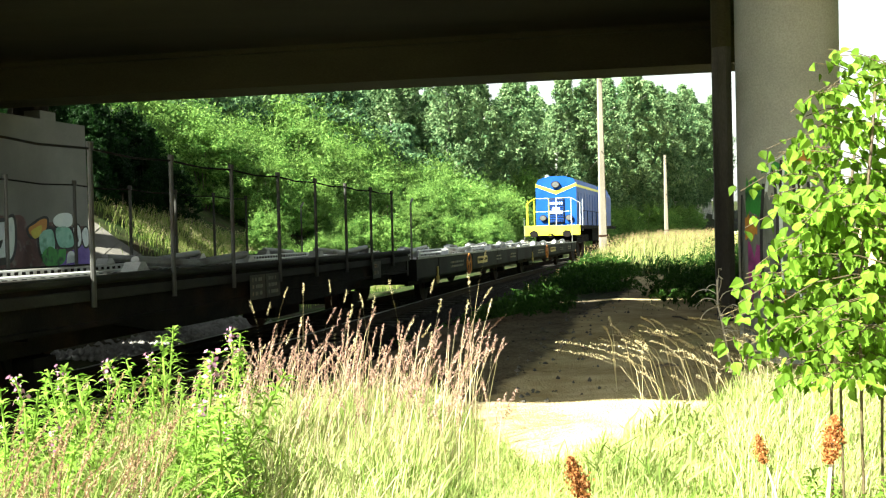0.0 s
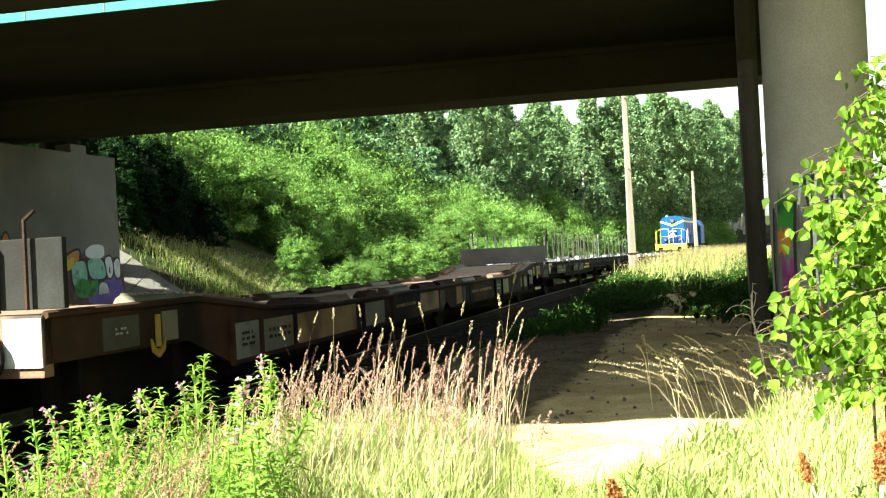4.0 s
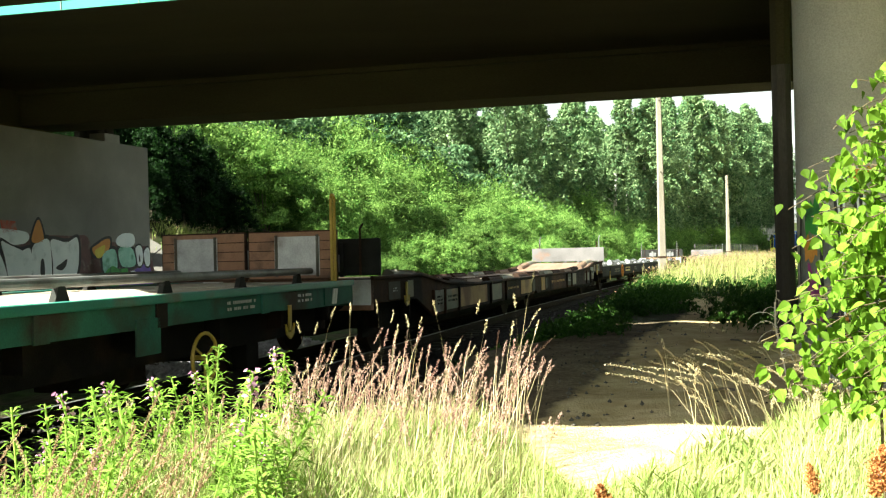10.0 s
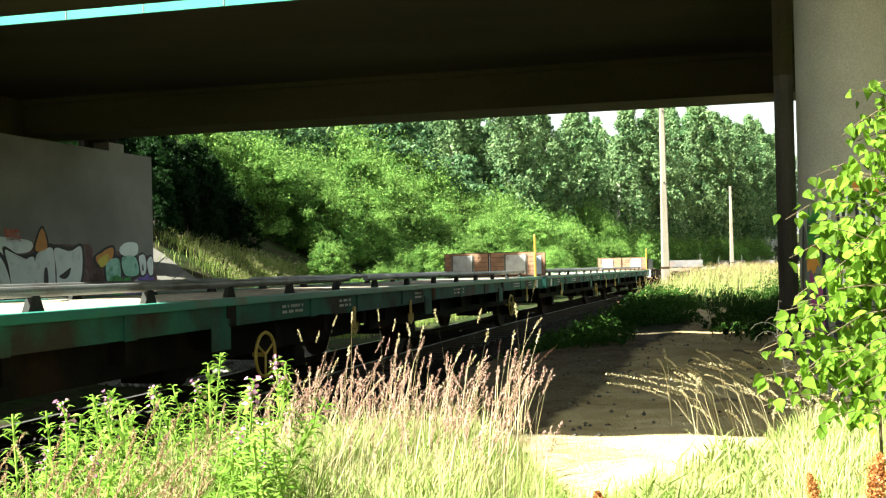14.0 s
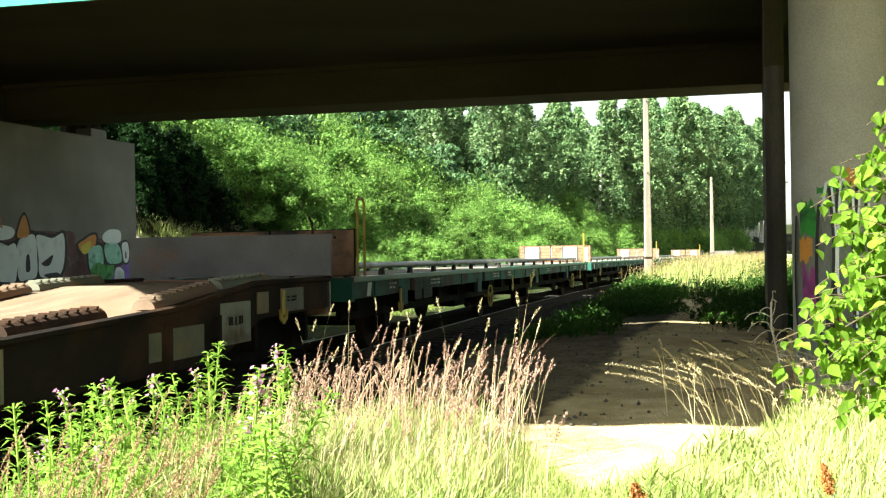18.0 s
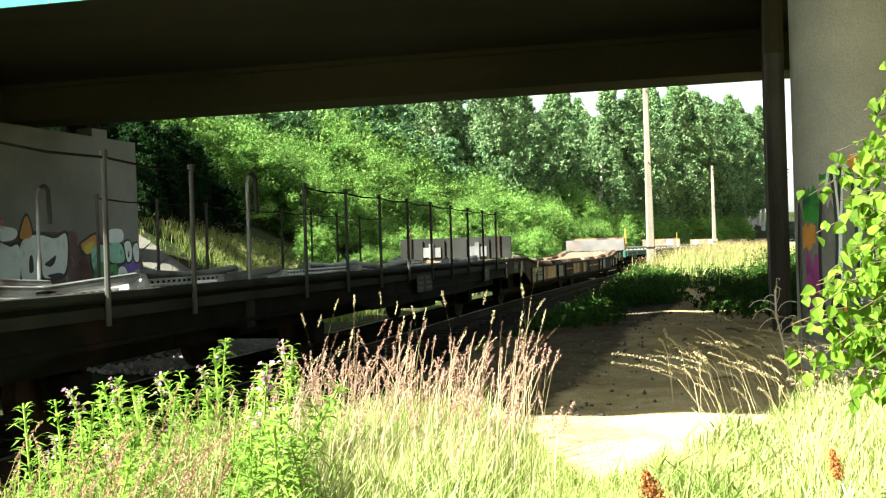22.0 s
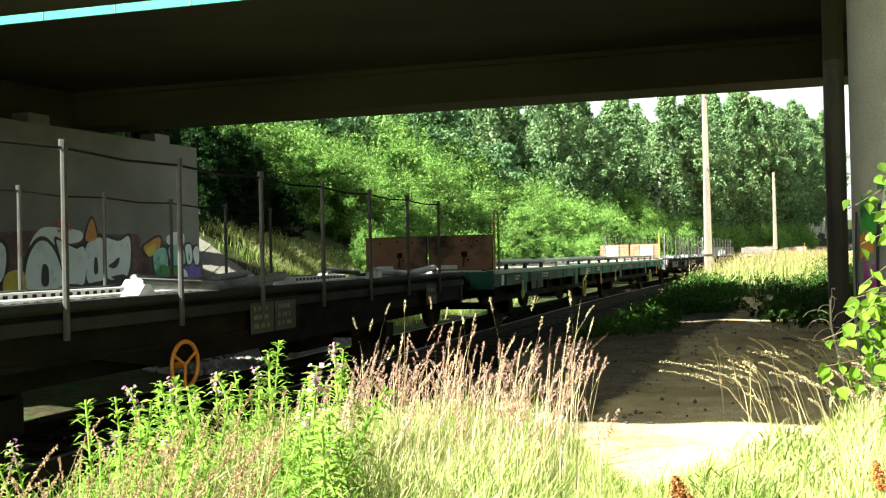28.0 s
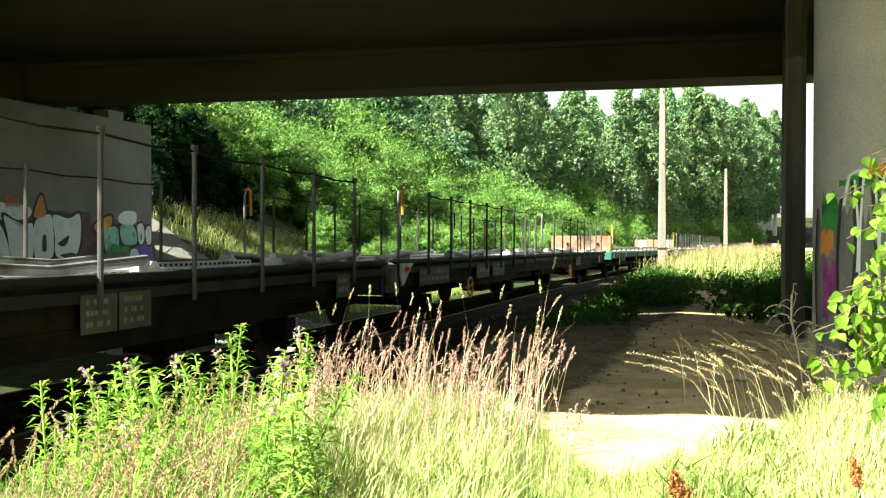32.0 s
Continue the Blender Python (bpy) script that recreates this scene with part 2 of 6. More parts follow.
BARK = pm("bark", (0.07, 0.055, 0.04), (0.14, 0.115, 0.085), 3, 0.9, 0.6, stretch=(2, 2, 0.4))
# darker copy of the bark, so the added trunks look shaded
DARKBARK = pm("dark_bark", (0.018, 0.015, 0.011), (0.04, 0.033, 0.025), 3, 0.9, 0.6, stretch=(2, 2, 0.4), spec=0.1)
BIRCHBARK = pm("birch_bark", (0.45, 0.43, 0.39), (0.58, 0.56, 0.52), 2, 0.8, 0.3, stretch=(1, 1, 3), stain=(0.06, 0.05, 0.045), stain_scale=4, stain_amount=0.4)

# ---- mesh helpers ----


def raw(name, verts, faces, material, smooth=False, parent=None, label=""):
    me = bpy.data.meshes.new(name)
    me.from_pydata([tuple(v) for v in verts], [], [tuple(q) for q in faces])
    me.materials.append(material)
    if smooth:
        me.polygons.foreach_set("use_smooth", [True] * len(me.polygons))
    ob = new(name, me)
    if parent:
        ob.parent = parent
    if label:
        ob["label"] = label
    return ob


def part(name, bm, material, parent=None, label="", smooth=False):
    """Links a bmesh as one mesh object under a thing or under a part."""
    bmesh.ops.recalc_face_normals(bm, faces=bm.faces[:])
    me = bpy.data.meshes.new(name)
    bm.to_mesh(me)
    bm.free()
    me.materials.append(material)
    if smooth:
        me.polygons.foreach_set("use_smooth", [True] * len(me.polygons))
    ob = new(name, me)
    if parent:
        ob.parent = parent
    if label:
        ob["label"] = label
    return ob


def again(ob, m, parent=None):
    """The same piece once more, at another place, on the same mesh."""
    o = new(ob.name.split(".")[0], ob.data)
    o.parent = parent or ob.parent
    o.matrix_basis = m
    if "label" in ob:
        o["label"] = ob["label"]
    return o


def box(bm, x0, x1, y0, y1, z0, z1, bevel=0.0, m=None):
    r = bmesh.ops.create_cube(bm, size=1)
    t = Matrix.Translation(((x0 + x1) / 2, (y0 + y1) / 2, (z0 + z1) / 2)) @ Matrix.Diagonal((x1 - x0, y1 - y0, z1 - z0, 1))
    bmesh.ops.transform(bm, matrix=(m @ t) if m else t, verts=r["verts"])
    if bevel:
        es = list({e for v in r["verts"] for e in v.link_edges})
        bmesh.ops.bevel(bm, geom=es, offset=bevel, segments=2, affect="EDGES", profile=0.7)
    return bm


def rod(bm, p, q, r, r2=None, seg=8):
    p, q = Vector(p), Vector(q)
    d = q - p
    m = Matrix.Translation((p + q) / 2) @ d.to_track_quat("Z", "Y").to_matrix().to_4x4()
    bmesh.ops.create_cone(bm, cap_ends=True, segments=seg, radius1=r, radius2=r if r2 is None else r2, depth=d.length, matrix=m)
    return bm


def bent(bm, pts, r, seg=8):
    """A round bar through several points, with ball joints."""
    for a, b in zip(pts, pts[1:]):
        rod(bm, a, b, r, seg=seg)
    for a in pts[1:-1]:
        bmesh.ops.create_uvsphere(bm, u_segments=seg, v_segments=5, radius=r, matrix=Matrix.Translation(a))
    return bm


def ring(bm, c, r, t, axis="Y", seg=20):
    """A hand wheel's rim."""
    c = Vector(c)
    pts = []
    for i in range(seg + 1):
        a = 2 * math.pi * i / seg
        pts.append(c + (Vector((math.cos(a) * r, 0, math.sin(a) * r)) if axis == "Y" else Vector((0, math.cos(a) * r, math.sin(a) * r))))
    for a, b in zip(pts, pts[1:]):
        rod(bm, a, b, t, seg=6)
    return bm


def prism(bm, outline, x0, x1):
    """A closed outline of (y, z) points drawn out along x."""
    a = [bm.verts.new((x0, y, z)) for y, z in outline]
    b = [bm.verts.new((x1, y, z)) for y, z in outline]
    n = len(outline)
    for i in range(n):
        bm.faces.new((a[i], a[(i + 1) % n], b[(i + 1) % n], b[i]))
    bm.faces.new(a[::-1])
    bm.faces.new(b)
    return bm


def side_prism(bm, outline, y0, y1):
    """A closed outline of (x, z) points drawn out along y."""
    a = [bm.verts.new((x, y0, z)) for x, z in outline]
    b = [bm.verts.new((x, y1, z)) for x, z in outline]
    n = len(outline)
    for i in range(n):
        bm.faces.new((a[i], a[(i + 1) % n], b[(i + 1) % n], b[i]))
    bm.faces.new(a)
    bm.faces.new(b[::-1])
    return bm


def B():
    return bmesh.new()


# ---- the railway's line ----
STEP = 0.25
SS = np.arange(-120, 420, STEP)
sc_ = np.clip(SS, -70, 125)
HD = np.radians(15.604) + 0.0019213 * sc_ - 7.07e-6 * sc_ * sc_ / 2
i0_ = int(np.argmin(np.abs(SS)))
TX, TY = np.cumsum(np.sin(HD)) * STEP, np.cumsum(np.cos(HD)) * STEP
TX, TY = TX + 0.1665 - TX[i0_], TY + 24.608 - TY[i0_]
TZ = -0.0159 * sc_


def track(s, off=0.0, z=0.0):
    """A place s metres along the line, off metres to its right, z above the rail's top."""
    h = np.interp(s, SS, HD)
    return Vector((float(np.interp(s, SS, TX) + off * np.cos(h)), float(np.interp(s, SS, TY) - off * np.sin(h)), float(np.interp(s, SS, TZ) + z)))


def track_pose(s, half):
    """The pose of a vehicle with its middle at s that rests on the line half metres before and behind."""
    a, b = track(s - half), track(s + half)
    d = (b - a).normalized()
    left = Vector((0, 0, 1)).cross(d).normalized()
    up = d.cross(left)
    m = Matrix((d, left, up)).transposed().to_4x4()
    m.translation = (a + b) / 2
    return m


def line_coords(x, y):
    """For arrays of places: s along the line and the offset to its right."""
    x, y = np.asarray(x, float), np.asarray(y, float)
    s = np.zeros_like(x) + (y - 24.6)
    for _ in range(8):
        px_, py_, h = np.interp(s, SS, TX), np.interp(s, SS, TY), np.interp(s, SS, HD)
        s = s + (x - px_) * np.sin(h) + (y - py_) * np.cos(h)
    px_, py_, h = np.interp(s, SS, TX), np.interp(s, SS, TY), np.interp(s, SS, HD)
    return s, (x - px_) * np.cos(h) - (y - py_) * np.sin(h)


def smooth01(a):
    a = np.clip(a, 0, 1)
    return a * a * (3 - 2 * a)


def ripple(x, y):
    return 0.05 * np.sin(x * 1.7 + 1.3 * np.sin(y * 0.9)) * np.sin(y * 1.3 + 0.7 * np.sin(x * 1.1)) + 0.025 * np.sin(x * 4.1 + y * 2.3) * np.sin(y * 3.7 - x * 1.9)


def ground_height(x, y):
    """The lie of the land: the railway's bed, the sandy track beside it, the wooded bank across."""
    x, y = np.asarray(x, float), np.asarray(y, float)
    s, o = line_coords(x, y)
    rail = np.interp(s, SS, TZ)
    bed = rail - 0.42
    path = 0.42 + 0.006 * np.clip(y, -20, 40) - 0.012 * np.clip(y - 30, 0, 200)
    near_ = smooth01((s + 12.5) / 4.0)
    right = bed + (path - bed) * smooth01((o - (2.35 + 0.35 * near_)) / (1.0 + 0.9 * near_))
    bank = smooth01((s + 4.5) / 5.0)
    rise = (np.clip(-o - 5.0, 0, 6.0) * 0.66 + np.clip(-o - 11.0, 0, 40) * 0.06) * (1 - 0.3 * smooth01((s - 2) / 14)) * (1 - 0.6 * smooth01((s - 22) / 45))
    left = bed + rise * bank
    z = np.where(o > 0, right, left)
    far_rise = np.clip(np.hypot(x - 30, y - 60) - 95, 0, 120) * 0.06
    rough_ = np.where(np.abs(o) > 2.6, ripple(x, y), 0) * np.where((o > 3) & (s < 10), 0.7, 1.0)
    return z + rough_ + far_rise


def gz(x, y):
    return float(ground_height(np.array([x]), np.array([y]))[0])

# ---- ground ----


def axis_steps(parts):
    out = []
    for a, b, d in parts:
        out += list(np.arange(a, b, d))
    return np.array(out + [parts[-1][1]])


gx = axis_steps([(-1500, -200, 130), (-200, -60, 14), (-60, -16, 2.0), (-16, -7, 0.7), (-7, 9, 0.22), (9, 24, 0.7), (24, 70, 2.0), (70, 200, 13), (200, 1500, 130)])
gy = axis_steps([(-1500, -100, 140), (-100, -8, 6), (-8, 2, 0.8), (2, 26, 0.22), (26, 50, 0.7), (50, 130, 2.0), (130, 260, 13), (260, 1500, 124)])
GX, GY = np.meshgrid(gx, gy)
GZ = ground_height(GX.ravel(), GY.ravel())
nx_, ny_ = len(gx), len(gy)
gverts = np.stack([GX.ravel(), GY.ravel(), GZ], 1)
idx = np.arange(nx_ * ny_).reshape(ny_, nx_)
gfaces = np.stack([idx[:-1, :-1].ravel(), idx[:-1, 1:].ravel(), idx[1:, 1:].ravel(), idx[1:, :-1].ravel()], 1)


def ground_material():
    """Sand on the track beside the railway, dark soil and moss elsewhere, ballast grit along the line; the borders are broken up."""
    m = bpy.data.materials.new("ground")
    m.use_nodes = True
    n, l = m.node_tree.nodes, m.node_tree.links
    b = n["Principled BSDF"]
    at = n.new("ShaderNodeVertexColor")
    at.layer_name = "cover"
    sp = n.new("ShaderNodeSeparateColor")
    l.new(at.outputs[0], sp.inputs[0])
    tc = n.new("ShaderNodeTexCoord")

    def noise_(scale, detail=6.0):
        t = n.new("ShaderNodeTexNoise")
        t.inputs["Scale"].default_value, t.inputs["Detail"].default_value = scale, detail
        l.new(tc.outputs["Object"], t.inputs["Vector"])
        return t.outputs[0]

    def two(c1, c2, f, lo=0.35, hi=0.65):
        r = n.new("ShaderNodeValToRGB")
        r.color_ramp.elements[0].position, r.color_ramp.elements[1].position = lo, hi
        r.color_ramp.elements[0].color, r.color_ramp.elements[1].color = (*c1, 1), (*c2, 1)
        l.new(f, r.inputs[0])
        return r.outputs[0]

    def mix(f, a, c):
        x = n.new("ShaderNodeMixRGB")
        l.new(f, x.inputs[0])
        l.new(a, x.inputs[1])
        l.new(c, x.inputs[2])
        return x.outputs[0]

    def edge(mask):
        a = n.new("ShaderNodeMath")
        a.operation = "MULTIPLY_ADD"
        a.inputs[1].default_value = 0.7
        l.new(noise_(3.0), a.inputs[0])
        l.new(mask, a.inputs[2])
        r = n.new("ShaderNodeMapRange")
        r.inputs[1].default_value, r.inputs[2].default_value = 0.72, 0.98
        l.new(a.outputs[0], r.inputs[0])
        return r.outputs[0]

    sand = mix(two((0, 0, 0), (1, 1, 1), noise_(0.8), 0.42, 0.62), two((0.40, 0.31, 0.165), (0.54, 0.44, 0.265), noise_(5)), two((0.27, 0.20, 0.10), (0.40, 0.315, 0.175), noise_(9)))
    soil = mix(two((0, 0, 0), (1, 1, 1), noise_(1.1)), two((0.022, 0.018, 0.011), (0.055, 0.044, 0.026), noise_(6)), two((0.012, 0.028, 0.006), (0.03, 0.055, 0.012), noise_(4)))
    # near-black grit: its colour includes the shade beneath the wagons
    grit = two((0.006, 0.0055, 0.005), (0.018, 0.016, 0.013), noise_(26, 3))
    dirt = mix(two((0, 0, 0), (1, 1, 1), noise_(2.2)), two((0.06, 0.046, 0.03), (0.12, 0.095, 0.062), noise_(14)), two((0.10, 0.08, 0.052), (0.19, 0.155, 0.10), noise_(30, 3)))
    base = mix(edge(sp.outputs[1]), mix(edge(sp.outputs[0]), mix(edge(sp.outputs[2]), soil, dirt), sand), grit)
    l.new(base, b.inputs["Base Color"])
    b.inputs["Roughness"].default_value = 0.95
    b.inputs["Specular IOR Level"].default_value = 0.05
    bp = n.new("ShaderNodeBump")
    bp.inputs["Strength"].default_value, bp.inputs["Distance"].default_value = 0.6, 0.04
    ad = n.new("ShaderNodeMath")
    l.new(noise_(9.0), ad.inputs[0])
    l.new(noise_(45.0, 3), ad.inputs[1])
    l.new(ad.outputs[0], bp.inputs["Height"])
    l.new(bp.outputs[0], b.inputs["Normal"])
    return m


ground = raw("ground", gverts, gfaces, ground_material(), smooth=True)
tagged(ground, "sandy track and dark overgrown soil beside the railway", "ground", kind="structure")
gs, go = line_coords(GX.ravel(), GY.ravel())


def sand_mask(x, y, s, o):
    left_edge = 4.85 + 0.15 * np.sin(y * 0.8) + 0.85 * smooth01((y - 8) / 9)
    wide = 4.2 - 2.6 * smooth01((y - 12.0) / 4.5) - 0.3 * smooth01((y - 19) / 8)
    near = smooth01((y - 5.25 - 1.05 * np.maximum(x - 1.0, 0) - 5.0 * np.maximum(0.72 - x, 0) * (y < 9)) / 0.4)
    return smooth01((o - left_edge + 0.35) / 0.7) * smooth01((left_edge + wide - o) / 1.2) * near * (1 - smooth01((y - 20.5) / 3))


cover = np.zeros((len(GZ), 4))
XX, YY = GX.ravel(), GY.ravel()
wave = 0.5 * np.sin(YY * 0.7) + 0.35 * np.sin(XX * 1.1 + YY * 1.9) + 0.25 * np.sin(YY * 3.1 - XX * 2.3)
bearing = XX / np.maximum(YY, 1)
behind = smooth01((go - 5.0 - wave) / 1.0) * smooth01((9.6 - wave - go) / 1.4) * smooth01((8.5 - YY) / 1.0) * smooth01((YY + 30) / 6)      # the track goes on behind the viewer
# unseen pale ground right of the column, added to bounce light
bounce_ground = smooth01((XX - 5.6 - wave) / 1.2) * smooth01((20 + 2 * wave - XX) / 5) * smooth01((12.5 + 2 * wave - YY) / 4) * smooth01((YY + 6 + 3 * wave) / 4)
far_field = smooth01((bearing - 0.33) / 0.01) * smooth01((YY - 21) / 2) * smooth01((150 - YY) / 30) * smooth01((0.75 - bearing) / 0.1)
cover[:, 0] = np.maximum.reduce([sand_mask(XX, YY, gs, go), behind, bounce_ground, far_field])
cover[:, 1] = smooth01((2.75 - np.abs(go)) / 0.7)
cover[:, 2] = smooth01((go - 2.9) / 0.6) * smooth01((5.6 - go) / 0.5) * smooth01((17.5 - YY + wave) / 2) * smooth01((YY - 6.4) / 0.8)
cover[:, 3] = 1
layer = ground.data.color_attributes.new("cover", "FLOAT_COLOR", "POINT")
layer.data.foreach_set("color", cover.ravel())

# ---- railway line ----
rail_outline = [(-0.07, -0.16), (0.07, -0.16), (0.07, -0.145), (0.012, -0.12), (0.012, -0.045), (0.036, -0.035), (0.036, 0.0), (-0.036, 0.0), (-0.036, -0.035), (-0.012, -0.045), (-0.012, -0.12), (-0.07, -0.145)]


def sweep(name, outline, off, s0, s1, ds, material):
    ss = np.arange(s0, s1 + 0.01, ds)
    k = len(outline)
    v, q = [], []
    for s in ss:
        for y, z in outline:
            v.append(track(s, off + y, z))
    for i in range(len(ss) - 1):
        for j in range(k):
            a, c = i * k + j, i * k + (j + 1) % k
            q.append((a, c, c + k, a + k))
    return raw(name, v, q, material)


line = tagged(new("railway_track"), "single railway track on concrete sleepers and ballast", "railway track", kind="structure")
for side in (-0.76, 0.76):
    r = sweep("rail", rail_outline, side, -45, 180, 1.5, RAIL)
    r.parent = line
    h = sweep("rail_head", [(-0.034, -0.004), (0.034, -0.004), (0.030, 0.004), (-0.030, 0.004)], side, -45, 180, 1.5, RAILTOP)
    h.parent = r
    h["label"] = "polished rail head"
bed_outline = [(-2.3, -0.5), (-1.45, -0.2), (-1.3, -0.19), (1.3, -0.19), (1.45, -0.2), (2.3, -0.5)]
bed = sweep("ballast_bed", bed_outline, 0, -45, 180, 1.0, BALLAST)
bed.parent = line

# ---- bridge ----
SLOPE = -0.2            # the bridge's run: y changes by this for each metre of x
AX = Vector((1, SLOPE, 0)).normalized()
NRM = Vector((-SLOPE, 1, 0)).normalized()


def bridge_bar(bm, c0, c1, z0, z1, x0, x1, bevel=0.0):
    """A bar along the bridge between the lines y = c0 and y = c1 (at x = 0)."""
    vs = []
    for c, x in ((c0, x0), (c0, x1), (c1, x1), (c1, x0)):
        vs.append((x, c + SLOPE * x))
    lo = [bm.verts.new((x, y, z0)) for x, y in vs]
    hi = [bm.verts.new((x, y, z1)) for x, y in vs]
    for i in range(4):
        bm.faces.new((lo[i], lo[(i + 1) % 4], hi[(i + 1) % 4], hi[i]))
    bm.faces.new(lo[::-1])
    bm.faces.new(hi)
    return bm


ZS, ZG = 5.55, 4.775      # underside of the slab, underside of the edge girder
bridge = tagged(new("road_bridge"), "concrete road bridge of two decks side by side over the railway", "bridge", kind="structure")
# near deck's unseen front edge; narrower west of a kink added to admit sun
FRONT = [(7.2, 2.56), (-5.7, 5.14), (-7.5, 9.0), (-45, 16.5)]


def plate(pts, z0, z1):
    bm = B()
    lo, hi = [bm.verts.new((x, y, z0)) for x, y in pts], [bm.verts.new((x, y, z1)) for x, y in pts]
    n = len(pts)
    for i in range(n):
        bm.faces.new((lo[i], lo[(i + 1) % n], hi[(i + 1) % n], hi[i]))
    bm.faces.new(lo[::-1])
    bm.faces.new(hi)
    return bm


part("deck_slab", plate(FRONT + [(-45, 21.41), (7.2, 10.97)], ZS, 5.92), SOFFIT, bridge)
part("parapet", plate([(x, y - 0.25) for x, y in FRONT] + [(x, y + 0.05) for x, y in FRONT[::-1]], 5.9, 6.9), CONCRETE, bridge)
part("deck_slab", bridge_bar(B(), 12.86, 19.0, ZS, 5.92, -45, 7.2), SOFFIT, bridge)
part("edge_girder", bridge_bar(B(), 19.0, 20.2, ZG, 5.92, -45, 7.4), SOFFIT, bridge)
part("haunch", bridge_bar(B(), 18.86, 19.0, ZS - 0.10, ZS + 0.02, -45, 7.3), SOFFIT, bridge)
fascia = part("fascia", bridge_bar(B(), 12.82, 12.86, ZS - 0.01, ZS + 0.17, -45, 7.2), TEAL, bridge, "teal painted edge plate")
for i in range(24):
    x = -22 + i * 1.25
    bm = bridge_bar(B(), 12.812, 12.822, ZS - 0.01, ZS + 0.17, x, x + 0.015)
    part("fascia_joint", bm, GREYSTEEL, fascia)
part("parapet", bridge_bar(B(), 20.22, 20.5, 5.4, 6.6, -45, 7.4), CONCRETE, bridge)

# wall of the abutment along the railway
WD = Vector((math.sin(radians(14.7)), math.cos(radians(14.7)), 0))
WN = Vector((WD.y, -WD.x, 0))                     # faces the railway
WEND = Vector((-7.66, 23.5, 0))


def wall_point(back, h, out=0.0):
    """A place on the abutment: metres back from its far end, height, metres out of its face."""
    return WEND - WD * back + WN * out + Vector((0, 0, h))


def slab(pts_bottom, z0, z1):
    bm = B()
    lo = [bm.verts.new((p.x, p.y, z0)) for p in pts_bottom]
    hi = [bm.verts.new((p.x, p.y, z1)) for p in pts_bottom]
    n = len(lo)
    for i in range(n):
        bm.faces.new((lo[i], lo[(i + 1) % n], hi[(i + 1) % n], hi[i]))
    bm.faces.new(lo[::-1])
    bm.faces.new(hi)
    return bm


abutment = tagged(new("abutment"), "grey concrete abutment wall with graffiti along its foot", "wall", kind="structure")
part("wall", slab([wall_point(0, 0), wall_point(24, 0), wall_point(24, 0, -1.2), wall_point(0, 0, -1.2)], -1.5, 4.5), CONCRETE, abutment)
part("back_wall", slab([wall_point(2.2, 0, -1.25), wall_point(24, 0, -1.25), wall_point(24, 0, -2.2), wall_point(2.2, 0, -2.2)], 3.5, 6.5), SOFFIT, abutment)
for k in range(3):
    bm = B()
    box(bm, -0.21, 0.21, -0.3, 0.3, 0, 0.27, 0.02)
    p = part("bearing_block", bm, CONCRETE, abutment, "pale concrete bearing block")
    p.matrix_basis = Matrix.Translation(wall_point(0.95 + 4.2 * k, 4.5, -0.55)) @ pose(0, 0, 0, 0, 0, -14.7)

# column under the near deck, wall pier under the far deck
pier = tagged(new("bridge_column"), "thick round concrete column with bright graffiti on its foot", "column", kind="structure")
pier.location = (3.985, 9.45, 0)
bm = B()
NC = 48
rings_ = []
for z, r in ((-0.6, 0.50), (4.6, 0.50), (5.2, 0.50), (ZS + 0.02, 0.50)):
    rings_.append([bm.verts.new((math.cos(2 * math.pi * k / NC) * r, math.sin(2 * math.pi * k / NC) * r, z)) for k in range(NC)])
for u, w in zip(rings_, rings_[1:]):
    for k in range(NC):
        bm.faces.new((u[k], u[(k + 1) % NC], w[(k + 1) % NC], w[k]))
part("shaft", bm, COLUMN, pier, smooth=True)

wall_pier = tagged(new("wall_pier"), "narrow dark streaked concrete wall pier", "pier", kind="structure")
FA, FB = Vector((4.19, 12.35, 0)), Vector((6.22, 18.5, 0))
fd = (FB - FA).normalized()
fn = Vector((fd.y, -fd.x, 0))


def far_outline(a, b, th=0.24):
    """The wall pier's outline with its corners rounded off."""
    p, q, e = FA + fd * a, FB + fd * b, 0.07
    return [p + fn * e, p + fn * (th - e), p + fn * th + fd * e, q + fn * th - fd * e, q + fn * (th - e), q + fn * e, q - fd * e, p + fd * e]


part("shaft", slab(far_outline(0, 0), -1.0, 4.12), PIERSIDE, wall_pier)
bm = B()
levels = [(4.12, 0, 0), (4.77, -0.2, -0.42), (ZS + 0.02, -0.5, -0.6)]
rows_ = [[bm.verts.new((p.x, p.y, z)) for p in far_outline(a, b)] for z, a, b in levels]
for u, w in zip(rows_, rows_[1:]):
    for i in range(8):
        bm.faces.new((u[i], u[(i + 1) % 8], w[(i + 1) % 8], w[i]))
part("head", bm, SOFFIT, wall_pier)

# ---- poles ----


